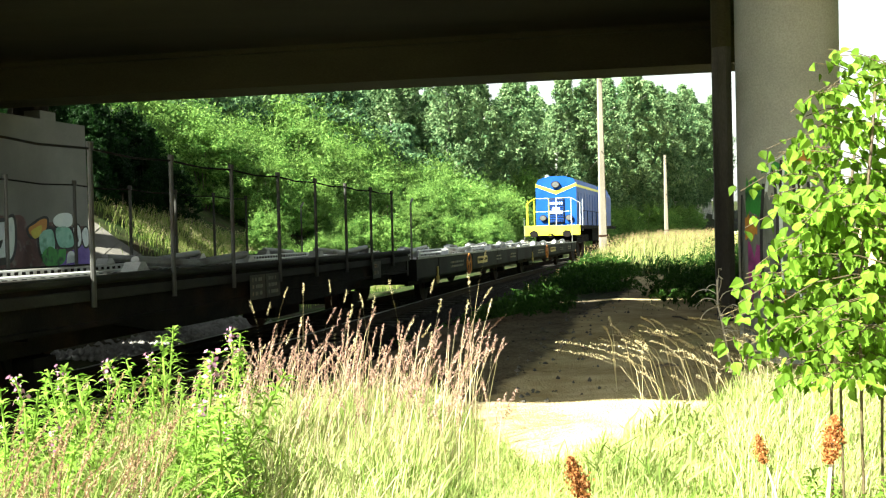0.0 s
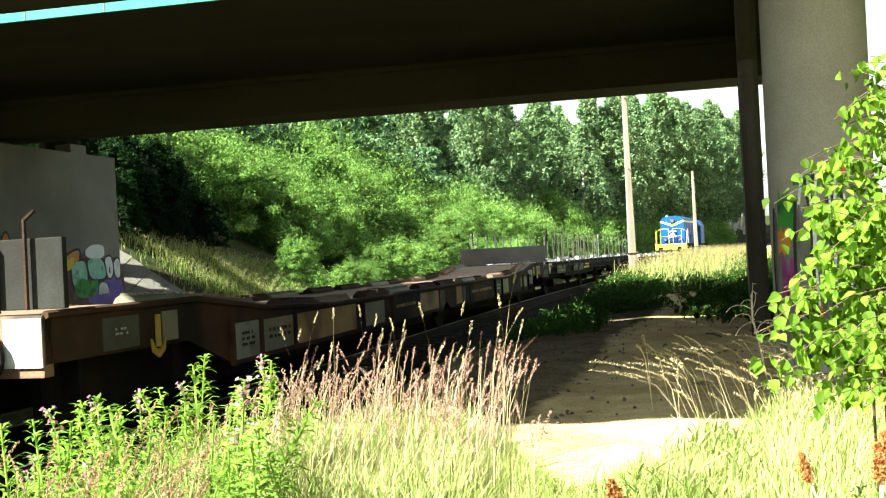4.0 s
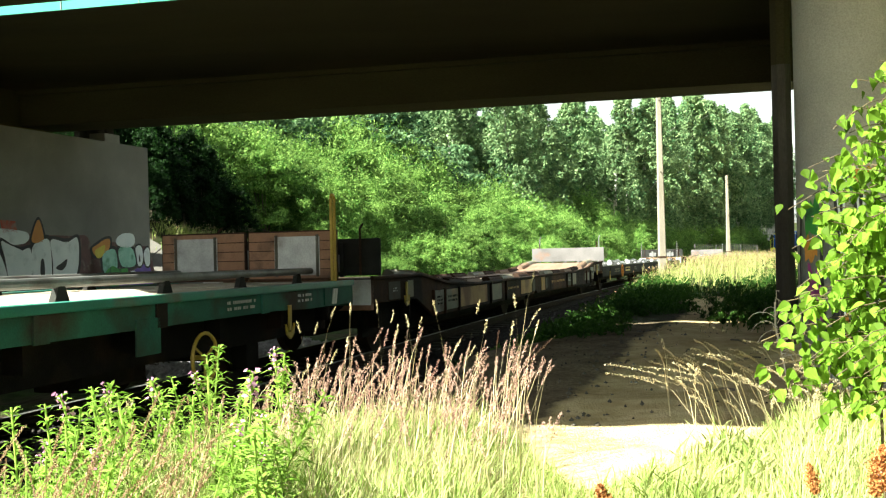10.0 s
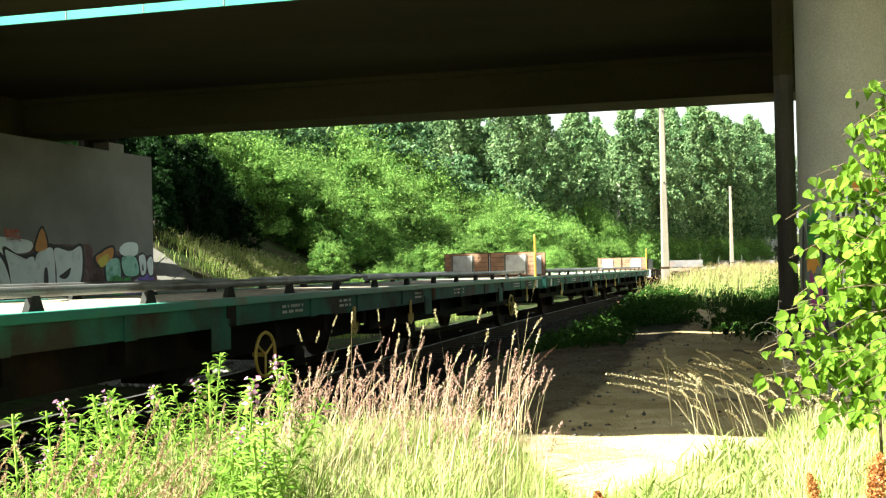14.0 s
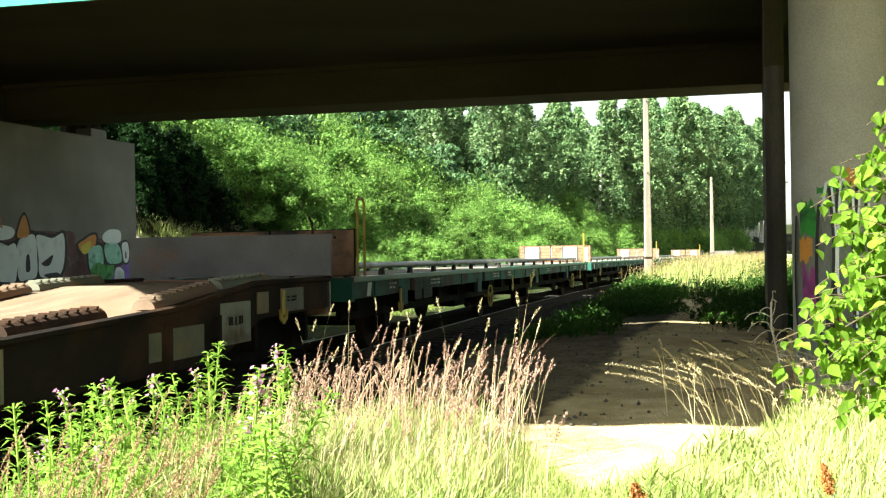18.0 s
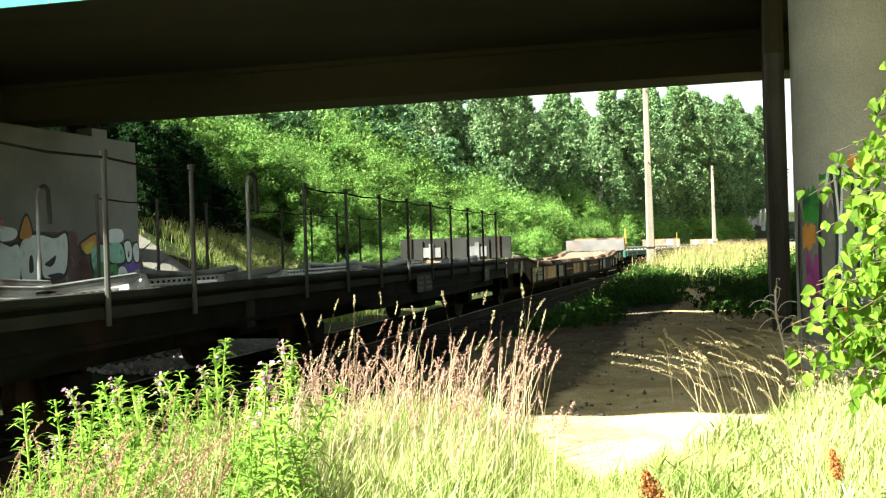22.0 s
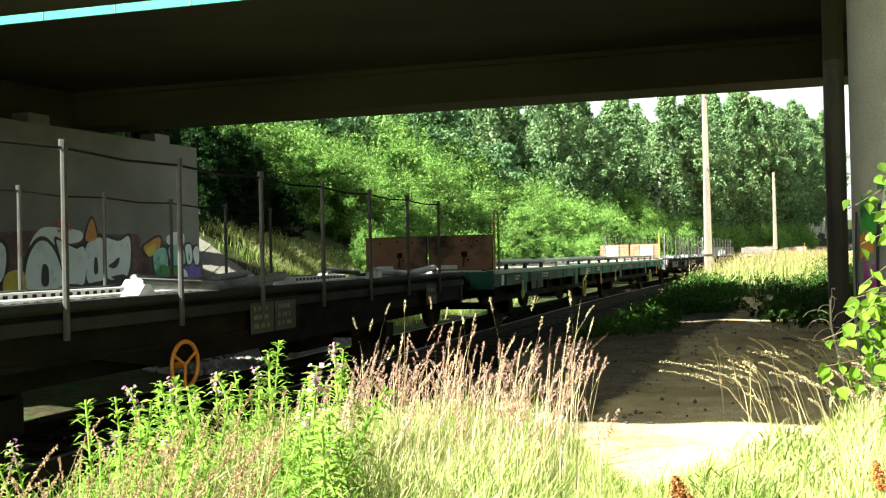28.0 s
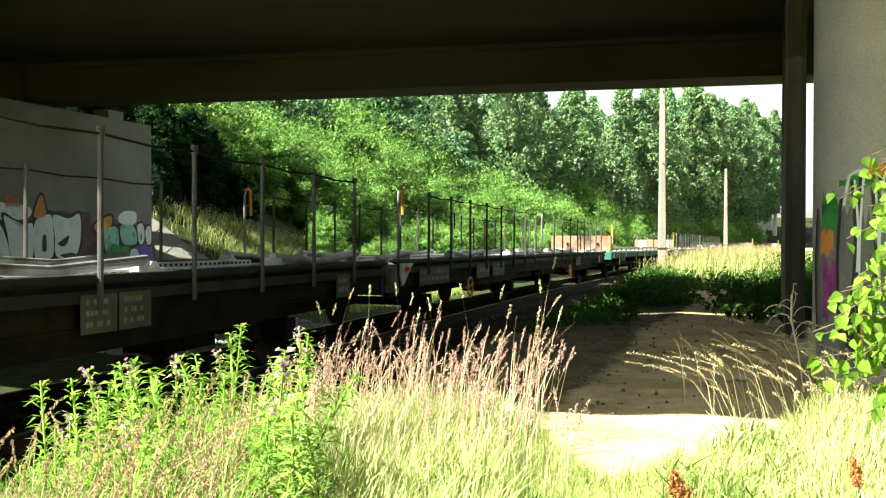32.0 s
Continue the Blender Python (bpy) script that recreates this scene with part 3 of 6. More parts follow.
def concrete_pole(s, off, h, lab):
    t = tagged(new("utility_pole"), lab, "pole", "line-side poles")
    p = track(s, off)
    t.location = (p.x, p.y, gz(p.x, p.y))
    bm = B()
    prof = [(0.0, 0.15, 0.13), (1.2, 0.14, 0.12), (h * 0.5, 0.115, 0.10), (h, 0.085, 0.08)]
    rows_ = []
    for z, a, c in prof:
        e = 0.03
        rows_.append([bm.verts.new(v) for v in ((-a + e, -c, z - 0.3 * (z == 0)), (a - e, -c, z - 0.3 * (z == 0)), (a, -c + e, z - 0.3 * (z == 0)), (a, c - e, z - 0.3 * (z == 0)), (a - e, c, z - 0.3 * (z == 0)), (-a + e, c, z - 0.3 * (z == 0)), (-a, c - e, z - 0.3 * (z == 0)), (-a, -c + e, z - 0.3 * (z == 0)))])
    for u, w in zip(rows_, rows_[1:]):
        for i in range(8):
            bm.faces.new((u[i], u[(i + 1) % 8], w[(i + 1) % 8], w[i]))
    bm.faces.new(rows_[-1])
    part("shaft", bm, POLE, t)
    for z in (h - 0.3, h - 0.7, h * 0.55):
        part("bolt", rod(B(), (0, -0.08, z), (0, -0.17, z), 0.02), RUST, t)
    if h < 8:
        bm = B()
        box(bm, -0.15, 0.15, -0.13, 0.13, 0.9, 0.98, 0.01)
        part("band", bm, RUST, t)
    return t


concrete_pole(13.4, 4.0, 7.6, "weathered square concrete pole in dry grass beside the railway")
concrete_pole(54.0, 4.0, 6.9, "pale slender concrete pole in dry grass beside the railway")


# ---- train: shared pieces; a vehicle's x is forwards, y to its left, z up from the rail ----


def wheelset(parent, x):
    bm = B()
    rod(bm, (0, -0.75, 0.46), (0, 0.75, 0.46), 0.08, seg=10)
    ws = part("axle", bm, BLACK, parent)
    ws.location = (x, 0, 0)
    for y in (-0.75, 0.75):
        bm = B()
        rod(bm, (0, y - 0.065, 0.46), (0, y + 0.065, 0.46), 0.46, seg=28)
        rod(bm, (0, y - 0.09, 0.46), (0, y + 0.09, 0.46), 0.16, seg=14)
        part("wheel", bm, RUST, ws)
        bm = B()
        sy = 1 if y > 0 else -1
        box(bm, -0.16, 0.16, sy * 0.88, sy * 1.1, 0.32, 0.60, 0.03)
        part("axle_box", bm, BLACK, ws)
        bm = B()
        for k in range(5):
            w = 0.58 - 0.1 * k
            box(bm, -w, w, sy * 0.94, sy * 1.04, 0.72 - 0.022 * k, 0.738 - 0.022 * k)
        part("leaf_spring", bm, BLACK, ws)
        bm = B()
        side_prism(bm, [(-0.42, 0.85), (-0.2, 0.3), (-0.14, 0.3), (-0.3, 0.85)], sy * 0.9, sy * 0.93)
        side_prism(bm, [(0.42, 0.85), (0.2, 0.3), (0.14, 0.3), (0.3, 0.85)], sy * 0.9, sy * 0.93)
        part("axle_guard", bm, BLACK, ws)
    return ws


def buffers(parent, x, sgn, z=1.0, material=BLACK):
    for y in (-0.88, 0.88):
        bm = B()
        rod(bm, (x, y, z), (x + sgn * 0.32, y, z), 0.10, seg=12)
        rod(bm, (x + sgn * 0.32, y, z), (x + sgn * 0.56, y, z), 0.075, seg=12)
        rod(bm, (x + sgn * 0.56, y, z), (x + sgn * 0.60, y, z), 0.23, seg=18)
        part("buffer", bm, material, parent)
    bm = B()
    rod(bm, (x, 0, z - 0.03), (x + sgn * 0.35, 0, z - 0.03), 0.05)
    ring(bm, (x + sgn * 0.42, 0, z - 0.12), 0.11, 0.03, "X", 12)
    part("coupling_hook", bm, BLACK, parent)


def link_bar(parent, x, sgn, z=0.85):
    bm = B()
    rod(bm, (x, 0, z), (x + sgn * 0.35, 0, z), 0.07)
    box(bm, x - 0.02, x + sgn * 0.1 + 0.02, -0.3, 0.3, z - 0.15, z + 0.15, 0.02)
    part("draw_bar", bm, BLACK, parent)


def lettering(parent, x0, x1, z0, z1, y, material, back=None, lines=2, seed=0):
    """A plate of writing too small to read, as plain bars on a field."""
    rng = random.Random(seed)
    sgn = -1 if y < 0 else 1
    if back:
        bm = B()
        box(bm, x0, x1, min(y, y + sgn * 0.006), max(y, y + sgn * 0.006), z0, z1)
        plate = part("sign_plate", bm, back, parent)
    else:
        plate = parent
    bm = B()
    hh = (z1 - z0) / (lines + 0.5)
    for k in range(lines):
        x = x0 + 0.06
        zz = z1 - hh * (k + 0.9)
        while x < x1 - 0.12:
            w = rng.uniform(0.018, 0.05)
            box(bm, x, min(x + w, x1 - 0.05), min(y + sgn * 0.008, y + sgn * 0.012), max(y + sgn * 0.008, y + sgn * 0.012), zz, zz + hh * 0.5)
            x += w + rng.choice((0.012, 0.014, 0.06))
    tagged(part("lettering", bm, material, plate), kind="stuff")


def hand_wheel(parent, x, y, z, r=0.26, material=ORANGE):
    bm = B()
    ring(bm, (x, y, z), r, 0.018)
    for a in (0.5, 2.6, 4.7):
        rod(bm, (x, y, z), (x + math.cos(a) * r, y, z + math.sin(a) * r), 0.013, seg=6)
    rod(bm, (x, y, z), (x, y * 0.9, z), 0.025)
    part("hand_wheel", bm, material, parent, "painted brake hand wheel")


def lashing_hook(parent, x, y, z, material=YELLOW):
    s = 1 if y > 0 else -1
    bm = B()
    box(bm, x - 0.035, x + 0.035, y - 0.012, y + 0.012, z - 0.30, z, 0.008)
    side_prism(bm, [(x - 0.12, z - 0.22), (x - 0.07, z - 0.30), (x, z - 0.33), (x + 0.07, z - 0.30), (x + 0.12, z - 0.22), (x + 0.10, z - 0.34), (x, z - 0.40), (x - 0.10, z - 0.34)], y - 0.012, y + 0.012)
    part("lashing_hook", bm, material, parent, "yellow painted hook")


def chock(parent, x, y, zd, turn=0):
    """A wheel chock: a triangular foot with a thick tube lying from it."""
    bm = B()
    side_prism(bm, [(-0.18, 0), (0.18, 0), (0.04, 0.14), (-0.04, 0.14)], -0.09, 0.09)
    c = part("wheel_chock", bm, LIGHTSTEEL, parent)
    c.location = (x, y, zd + 0.012)
    bm = B()
    rod(bm, (0, 0, 0.15), (1.5 if turn else -1.5, 0, 0.07), 0.05, seg=10)
    part("tube", bm, GREYSTEEL, c)
    return c


def holed_rail(parent, x0, x1, y, zd):
    """A raised rail with a row of holes along its side."""
    bm = B()
    box(bm, x0, x1, y - 0.14, y + 0.14, zd, zd + 0.075, 0.008)
    r = part("chock_rail", bm, LIGHTSTEEL, parent)
    bm = B()
    x = x0 + 0.1
    while x < x1 - 0.1:
        for yy in (y - 0.142, y + 0.142):
            box(bm, x - 0.028, x + 0.028, yy - 0.004, yy + 0.004, zd + 0.02, zd + 0.055)
        x += 0.13
    tagged(part("perforation", bm, BLACK, r), kind="stuff")


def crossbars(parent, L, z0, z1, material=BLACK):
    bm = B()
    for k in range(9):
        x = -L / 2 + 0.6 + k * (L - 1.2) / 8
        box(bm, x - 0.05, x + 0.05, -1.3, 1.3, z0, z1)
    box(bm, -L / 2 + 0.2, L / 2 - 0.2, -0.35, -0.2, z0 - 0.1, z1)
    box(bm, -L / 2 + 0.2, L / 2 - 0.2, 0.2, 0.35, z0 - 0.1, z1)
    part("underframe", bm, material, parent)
    # added beams, black to stand in for the shade beneath the deck
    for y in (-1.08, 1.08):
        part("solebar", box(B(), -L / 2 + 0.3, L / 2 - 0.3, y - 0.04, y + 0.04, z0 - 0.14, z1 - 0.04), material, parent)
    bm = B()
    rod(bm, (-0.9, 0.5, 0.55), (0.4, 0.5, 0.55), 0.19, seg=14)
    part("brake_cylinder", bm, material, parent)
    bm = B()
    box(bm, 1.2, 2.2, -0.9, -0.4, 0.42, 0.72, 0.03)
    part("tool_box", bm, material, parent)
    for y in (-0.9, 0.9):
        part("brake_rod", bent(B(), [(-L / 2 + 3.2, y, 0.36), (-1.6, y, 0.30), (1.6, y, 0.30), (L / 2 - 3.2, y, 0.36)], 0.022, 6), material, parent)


def unit_stakes(free_end, seed, L=14.3):
    """Half of a stake wagon: dark frame, pale deck with chock rails, tall stakes with a wire along their tops."""
    t = new("stake_wagon")
    tagged(t, "dark flat wagon with tall steel stakes and pale car deck", "railway wagon", "wagons of the train")
    zd = 1.20
    bm = B()
    box(bm, -L / 2, L / 2, -1.36, 1.36, zd - 0.05, zd)
    part("deck", bm, WHITEDECK, t)
    for y in (-1.40, 1.40):
        bm = B()
        s = 1 if y > 0 else -1
        prism(bm, [(y, zd + 0.04), (y - s * 0.10, zd + 0.04), (y - s * 0.10, zd + 0.02), (y - s * 0.04, zd + 0.0), (y - s * 0.04, 0.86), (y - s * 0.1, 0.84), (y - s * 0.1, 0.82), (y, 0.82), (y, 0.86), (y - s * 0.025, 0.87), (y - s * 0.025, zd - 0.08), (y, zd - 0.06)], -L / 2, L / 2)
        part("side_sill", bm, BLACK, t)
        part("flange", box(B(), -L / 2, L / 2, min(y - s * 0.02, y + s * 0.045), max(y - s * 0.02, y + s * 0.045), zd - 0.145, zd - 0.05, 0.008), DKGREY, t, "dark steel flange")
        bm = B()
        side_prism(bm, [(-L / 2 + 3.3, 0.82), (-L / 2 + 4.2, 0.66), (L / 2 - 4.2, 0.66), (L / 2 - 3.3, 0.82)], y - s * 0.10, y - s * 0.03)
        part("truss_beam", bm, BLACK, t)
        bm = B()
        rod(bm, (-L / 2, y + s * 0.02, zd + 0.035), (L / 2, y + s * 0.02, zd + 0.035), 0.045, seg=10)
        part("edge_tube", bm, DKGREY, t, "dark steel tube along the deck's edge")
    crossbars(t, L, 0.78, 1.12)
    for y in (-0.75, 0.75):
        holed_rail(t, -L / 2 + 0.3, L / 2 - 0.3, y, zd + 0.002)
        for k in range(5):
            chock(t, -L / 2 + 1.6 + k * 2.75, y * 1.35, zd, (k + (y > 0)) % 2)
    n = round((L - 2.86) / 1.43) + 1
    xs = [-L / 2 + 1.43 + k * (L - 2.86) / (n - 1) for k in range(n)]
    for y in (-1.47, 1.47):
        first = None
        for x in xs:
            if first is None:
                bm = B()
                rod(bm, (0, 0, zd - 0.20), (0, 0, zd + 1.16), 0.025, 0.022, seg=8)
                rod(bm, (0, 0, zd + 1.15), (0, 0, zd + 1.22), 0.032, seg=8)
                first = part("stake", bm, STAKE, t, "steel stake with a cap")
                first.location = (x, y, 0)
            else:
                again(first, pose(x, y, 0))
        bm = B()
        for a, b in zip(xs, xs[1:]):
            mid = ((a + b) / 2, y, zd + 1.135)
            rod(bm, (a, y, zd + 1.16), mid, 0.011, seg=5)
            rod(bm, mid, (b, y, zd + 1.16), 0.011, seg=5)
        tagged(part("wire", bm, BLACK, t), "dark wire strung along the stake tops", kind="stuff")
    for x in (-L / 2 + 2.7, L / 2 - 2.7):
        wheelset(t, x)
    for sg, x in ((-1, -L / 2), (1, L / 2)):
        bm = B()
        box(bm, x - 0.06, x + 0.06, -1.40, 1.40, 0.75, zd, 0.015)
        part("headstock", bm, GREYSTEEL if sg == free_end < 0 else DKGREY, t)
        if sg == free_end < 0:
            for y in (-1.43, 1.43):
                s = 1 if y > 0 else -1
                part("end_bracket", side_prism(B(), [(x - 0.02, zd + 0.02), (x + 0.62, zd + 0.02), (x + 0.45, zd - 0.07), (x + 0.16, 0.90), (x + 0.06, 0.86), (x - 0.02, 1.0)], min(y, y + s * 0.03), max(y, y + s * 0.03)), LIGHTSTEEL, t, "pale grey end bracket")
                part("tail_lamp", box(B(), x + 0.22, x + 0.29, min(y + s * 0.03, y + s * 0.09), max(y + s * 0.03, y + s * 0.09), zd - 0.12, zd - 0.05, 0.01), RED, t, "small red lamp")
            hand_wheel(t, x - 0.1, -1.2, zd - 0.2, 0.24, DKGREY)
        for y in (-1.36, 1.36) if sg < 0 else ():
            xa = x - sg * 0.12
            hoop = part("end_hoop", bent(B(), [(xa, y, zd - 0.05), (xa, y, zd + 1.12), (xa - sg * 0.05, y, zd + 1.22)], 0.022, 8), GREYSTEEL, t, "steel end hoop")
            part("hoop_bow", bent(B(), [(xa - sg * 0.05, y, zd + 1.22), (xa - sg * 0.13, y, zd + 1.25), (xa - sg * 0.2, y, zd + 1.2), (xa - sg * 0.22, y, zd + 0.8)], 0.026, 8), ORANGE if L < 13 and sg == free_end else DKGREY, hoop)
        if sg == free_end:
            buffers(t, x, sg, 1.0, GREYSTEEL)
        else:
            link_bar(t, x, sg)
    for k, (a, w, n_) in enumerate(((-0.94, 0.47, 3), (-0.44, 0.46, 3), (4.4, 0.5, 2)) if free_end > 0 else ((-5.5, 1.85, 2), (-1.55, 1.15, 1), (-0.1, 1.2, 3))):
        lettering(t, a, a + w, 0.82, 1.12, -1.45, CREAM, PLATEGREY, n_, seed + k)
    if L > 13 and free_end < 0:
        lettering(t, 1.32, 2.89, 0.88, 1.08, -1.45, BLACK, YELLOW, 1, seed + 9)
    if L < 13:
        hand_wheel(t, -2.1, -1.46, 0.66, 0.2)
    return t, L


# the panels of the two halves of a low wagon
LOW_PANELS = {
    1: [(-5.68, -5.15, 0.55, 0.93, RUSTLIGHT, 0), (-5.08, -4.83, 0.58, 0.90, PLATEGREY, 1), (-4.42, -1.92, 0.56, 0.92, RUST, 1), (-1.55, -0.84, 0.55, 0.93, PLATEGREY, 2), (-0.67, 0.18, 0.55, 0.93, CREAM, 0),
        (2.06, 2.26, 0.62, 0.88, CREAM, 0), (2.45, 3.06, 0.60, 0.90, CREAM, 0), (3.42, 4.12, 0.64, 1.08, PLATELIGHT, 1), (4.30, 4.60, 0.92, 1.16, CREAM, 0), (4.95, 5.65, 0.90, 1.18, CREAM, 2)],
    -1: [(-5.85, -5.30, 0.90, 1.18, PLATEGREY, 2), (-4.90, -4.62, 0.90, 1.18, CREAM, 1), (-3.42, -2.72, 0.55, 0.95, PLATELIGHT, 3), (-2.69, -1.70, 0.56, 0.94, CREAM, 2), (-1.68, 0.64, 0.56, 0.94, RUSTLIGHT, 0), (1.03, 2.08, 0.56, 0.92, CREAM, 0), (2.6, 4.25, 0.58, 0.92, RUST, 1), (4.4, 5.8, 0.56, 0.92, RUSTLIGHT, 0), (5.92, 6.3, 0.58, 0.9, PLATEGREY, 0)],
}


def unit_low(free_end, seed):
    """Half of a low car wagon: high over the wheels at its free end, deep panelled rusty sides, curled gratings on the deck."""
    L = 13.2
    t = new("low_car_wagon")
    tagged(t, "rusty brown low car wagon with panelled sides and gratings", "railway wagon", "wagons of the train")
    f = free_end
    top = [(-6.6, 0.98), (0.2, 0.98), (2.6, 1.08), (4.2, 1.26), (6.6, 1.26)]
    low = [(6.6, 0.88), (4.4, 0.86), (3.4, 0.50), (-6.2, 0.50), (-6.6, 0.70)]
    for y in (-1.40, 1.40):
        s = 1 if y > 0 else -1
        bm = B()
        side_prism(bm, [(f * x, z) for x, z in top] + [(f * x, z) for x, z in low], y - s * 0.06, y)
        part("side_sill", bm, RUST, t)
        bm = B()
        for (a, za), (b, zb) in zip(top, top[1:]):
            rod(bm, (f * a, y + s * 0.01, za), (f * b, y + s * 0.01, zb), 0.035, seg=6)
        part("top_edge", bm, RUST, t)
        # painted panels along the side: start, end, foot, top, paint, lines of writing
        for x0, x1, z0, z1, mt, lines in LOW_PANELS[f]:
            p = part("side_panel", box(B(), x0, x1, min(y, y + s * 0.012), max(y, y + s * 0.012), z0, z1, 0.004), mt, t, "faded painted panel")
            if lines:
                ink = RUSTLIGHT if mt is RUST else LIGHTSTEEL if mt is PLATEGREY else DKGREY
                lettering(p, x0 + 0.1, x1 - 0.1, z0 + 0.1, z1 - 0.08, y + s * 0.012, ink, None, lines, seed + int(9 + x0))
        for x0, x1, z0, z1, mt, lines in LOW_PANELS[f]:
            if abs(x0) < 4 and (x1 - x0 > 0.6):
                part("side_rib", box(B(), x0 - 0.11, x0 - 0.05, min(y, y + s * 0.05), max(y, y + s * 0.05), 0.5, 0.97, 0.008), RUST, t)
        part("corner_plate", box(B(), min(f * 6.625, f * 6.64), max(f * 6.625, f * 6.64), min(y, y - s * 0.34), max(y, y - s * 0.34), 0.86, 1.24, 0.004), WHITEPAINT, t, "dirty white corner plate")
        lashing_hook(t, f * 5.0, y + s * 0.02, 1.16)
    bm = B()
    for (a, za), (b, zb) in zip(top, top[1:]):
        side_prism(bm, [(f * a, za - 0.015), (f * b, zb - 0.015), (f * b, zb - 0.06), (f * a, za - 0.06)], -1.34, 1.34)
    part("deck", bm, RUSTDECK, t)
    zt = lambda x: float(np.interp(x, [p[0] for p in top], [p[1] for p in top]))
    for y in (-1.12, 1.12):
        x = -6.3
        k = 0
        while x < 4.6:
            w = 1.25
            bm = B()
            rows_, m_ = [], 9
            for j in range(m_ + 1):
                ang = math.pi * j / m_
                rows_.append((math.cos(ang) * 0.12, math.sin(ang) * 0.10))
            prism(bm, [(yy, zz) for yy, zz in rows_], -w / 2, w / 2)
            for j in range(9):
                xx = -w / 2 + 0.08 + j * (w - 0.16) / 8
                box(bm, xx - 0.018, xx + 0.018, -0.08, 0.08, 0.092, 0.112)
            g = part("wheel_grating", bm, CREAM if k % 5 == 1 else RUSTDECK if k % 2 else RUST, t, "curled chequer grating")
            sl = math.atan2(zt(x + w) - zt(x), w)
            g.matrix_basis = Matrix.Translation((f * (x + w / 2), y, (zt(x) + zt(x + w)) / 2)) @ pose(0, 0, 0, 0, -math.degrees(sl) * f, 0)
            x += w + (0.12 if k % 2 else 0.75)
            k += 1
    crossbars(t, L, 0.48, 0.9)
    wheelset(t, f * 4.9)
    wheelset(t, -f * 5.0)
    bm = B()
    box(bm, min(f * 6.5, f * 6.62), max(f * 6.5, f * 6.62), -1.40, 1.40, 0.78, 1.26, 0.015)
    part("headstock", bm, BROWNPAINT, t)
    buffers(t, f * 6.6, f, 1.0)
    link_bar(t, -f * 6.6, -f)
    bm = B()
    box(bm, min(f * 6.42, f * 6.48), max(f * 6.42, f * 6.48), -1.5, 1.5, 1.30, 1.86, 0.012)
    flap = part("end_flap", bm, DKSTEEL if f > 0 else DKGREY, t, "upright steel end flap")
    for y in (-0.62, 0.62):
        bm = B()
        box(bm, min(f * 6.49, f * 6.52), max(f * 6.49, f * 6.52), y - 0.24, y + 0.24, 1.36, 1.62, 0.008)
        box(bm, min(f * 6.51, f * 6.56), max(f * 6.51, f * 6.56), y - 0.05, y + 0.07, 1.33, 1.72, 0.01)
        part("latch_bracket", bm, GREYSTEEL, flap, "pale latch bracket")
    for y in (-0.9, -0.3, 0.3, 0.9):
        part("flap_rib", box(B(), min(f * 6.48, f * 6.53), max(f * 6.48, f * 6.53), y - 0.03, y + 0.03, 1.28, 1.8, 0.006), RUST if f > 0 else DKGREY, flap)
    for y in (-1.2, 1.2):
        part("handrail", bent(B(), [(f * 6.52, y, 1.3), (f * 6.52, y, 2.0), (f * 6.40, y, 2.08)], 0.018, 6), RUST, flap)
    return t, L


def unit_smooth(free_end, seed):
    """Half of a smooth-sided car wagon: deep plain dark side beam, pale deck with chock rails."""
    L = 15.2
    t = new("smooth_car_wagon")
    tagged(t, "dark grey-green flat car wagon with plain side beams", "railway wagon", "wagons of the train")
    zd = 1.06
    f = free_end
    for y in (-1.42, 1.42):
        s = 1 if y > 0 else -1
        bm = B()
        prism(bm, [(y, zd), (y, 0.66), (y - s * 0.03, 0.62), (y - s * 0.16, 0.62), (y - s * 0.16, 0.65), (y - s * 0.05, 0.66), (y - s * 0.05, zd - 0.04), (y - s * 0.18, zd - 0.04), (y - s * 0.18, zd)], -L / 2, L / 2)
        part("side_beam", bm, DKGREY, t)
        bm = B()
        box(bm, -L / 2, L / 2, y - 0.015, y + 0.015, zd, zd + 0.05, 0.005)
        part("edge_strip", bm, GREYSTEEL, t)
        for k in range(4):
            bm = B()
            x = -L / 2 + 1.9 + k * 3.8
            box(bm, x - 0.02, x + 0.02, min(y, y + s * 0.015), max(y, y + s * 0.015), 0.66, zd, 0.004)
            part("weld_strip", bm, DKGREY, t)
    bm = B()
    box(bm, -L / 2, L / 2, -1.38, 1.38, zd - 0.04, zd)
    part("deck", bm, WHITEDECK, t)
    for y in (-0.75, 0.75):
        holed_rail(t, -L / 2 + 0.3, L / 2 - 0.3, y, zd + 0.002)
        for k in range(5):
            chock(t, -L / 2 + 1.4 + k * 2.9, y * 1.35, zd, (k + (y > 0)) % 2)
    crossbars(t, L, 0.62, 0.98)
    for x in (-L / 2 + 2.8, L / 2 - 2.8):
        wheelset(t, x)
    for sg in (-1, 1):
        bm = B()
        box(bm, sg * L / 2 - 0.06, sg * L / 2 + 0.06, -1.42, 1.42, 0.6, zd, 0.015)
        part("headstock", bm, DKGREY, t)
        if sg == f:
            buffers(t, sg * L / 2, sg, 0.95)
            for y in (-1.25, 1.25):
                part("handrail", bent(B(), [(sg * (L / 2 - 0.2), y, zd), (sg * (L / 2 - 0.2), y, zd + 1.2), (sg * (L / 2 - 0.35), y, zd + 1.3)], 0.02, 6), GREYSTEEL, t)
        else:
            link_bar(t, sg * L / 2, sg, 0.8)
    lettering(t, -1.2, 0.2, 0.76, 0.95, -1.42, BLACK, YELLOW, 1, seed)
    for k, (a, w) in enumerate(((1.6, 1.0), (-4.6, 1.6), (4.2, 1.2))):
        lettering(t, a, a + w, 0.72, 0.96, -1.425, CREAM, None, 2, seed + k)
    hand_wheel(t, -2.6, -1.48, 0.80)
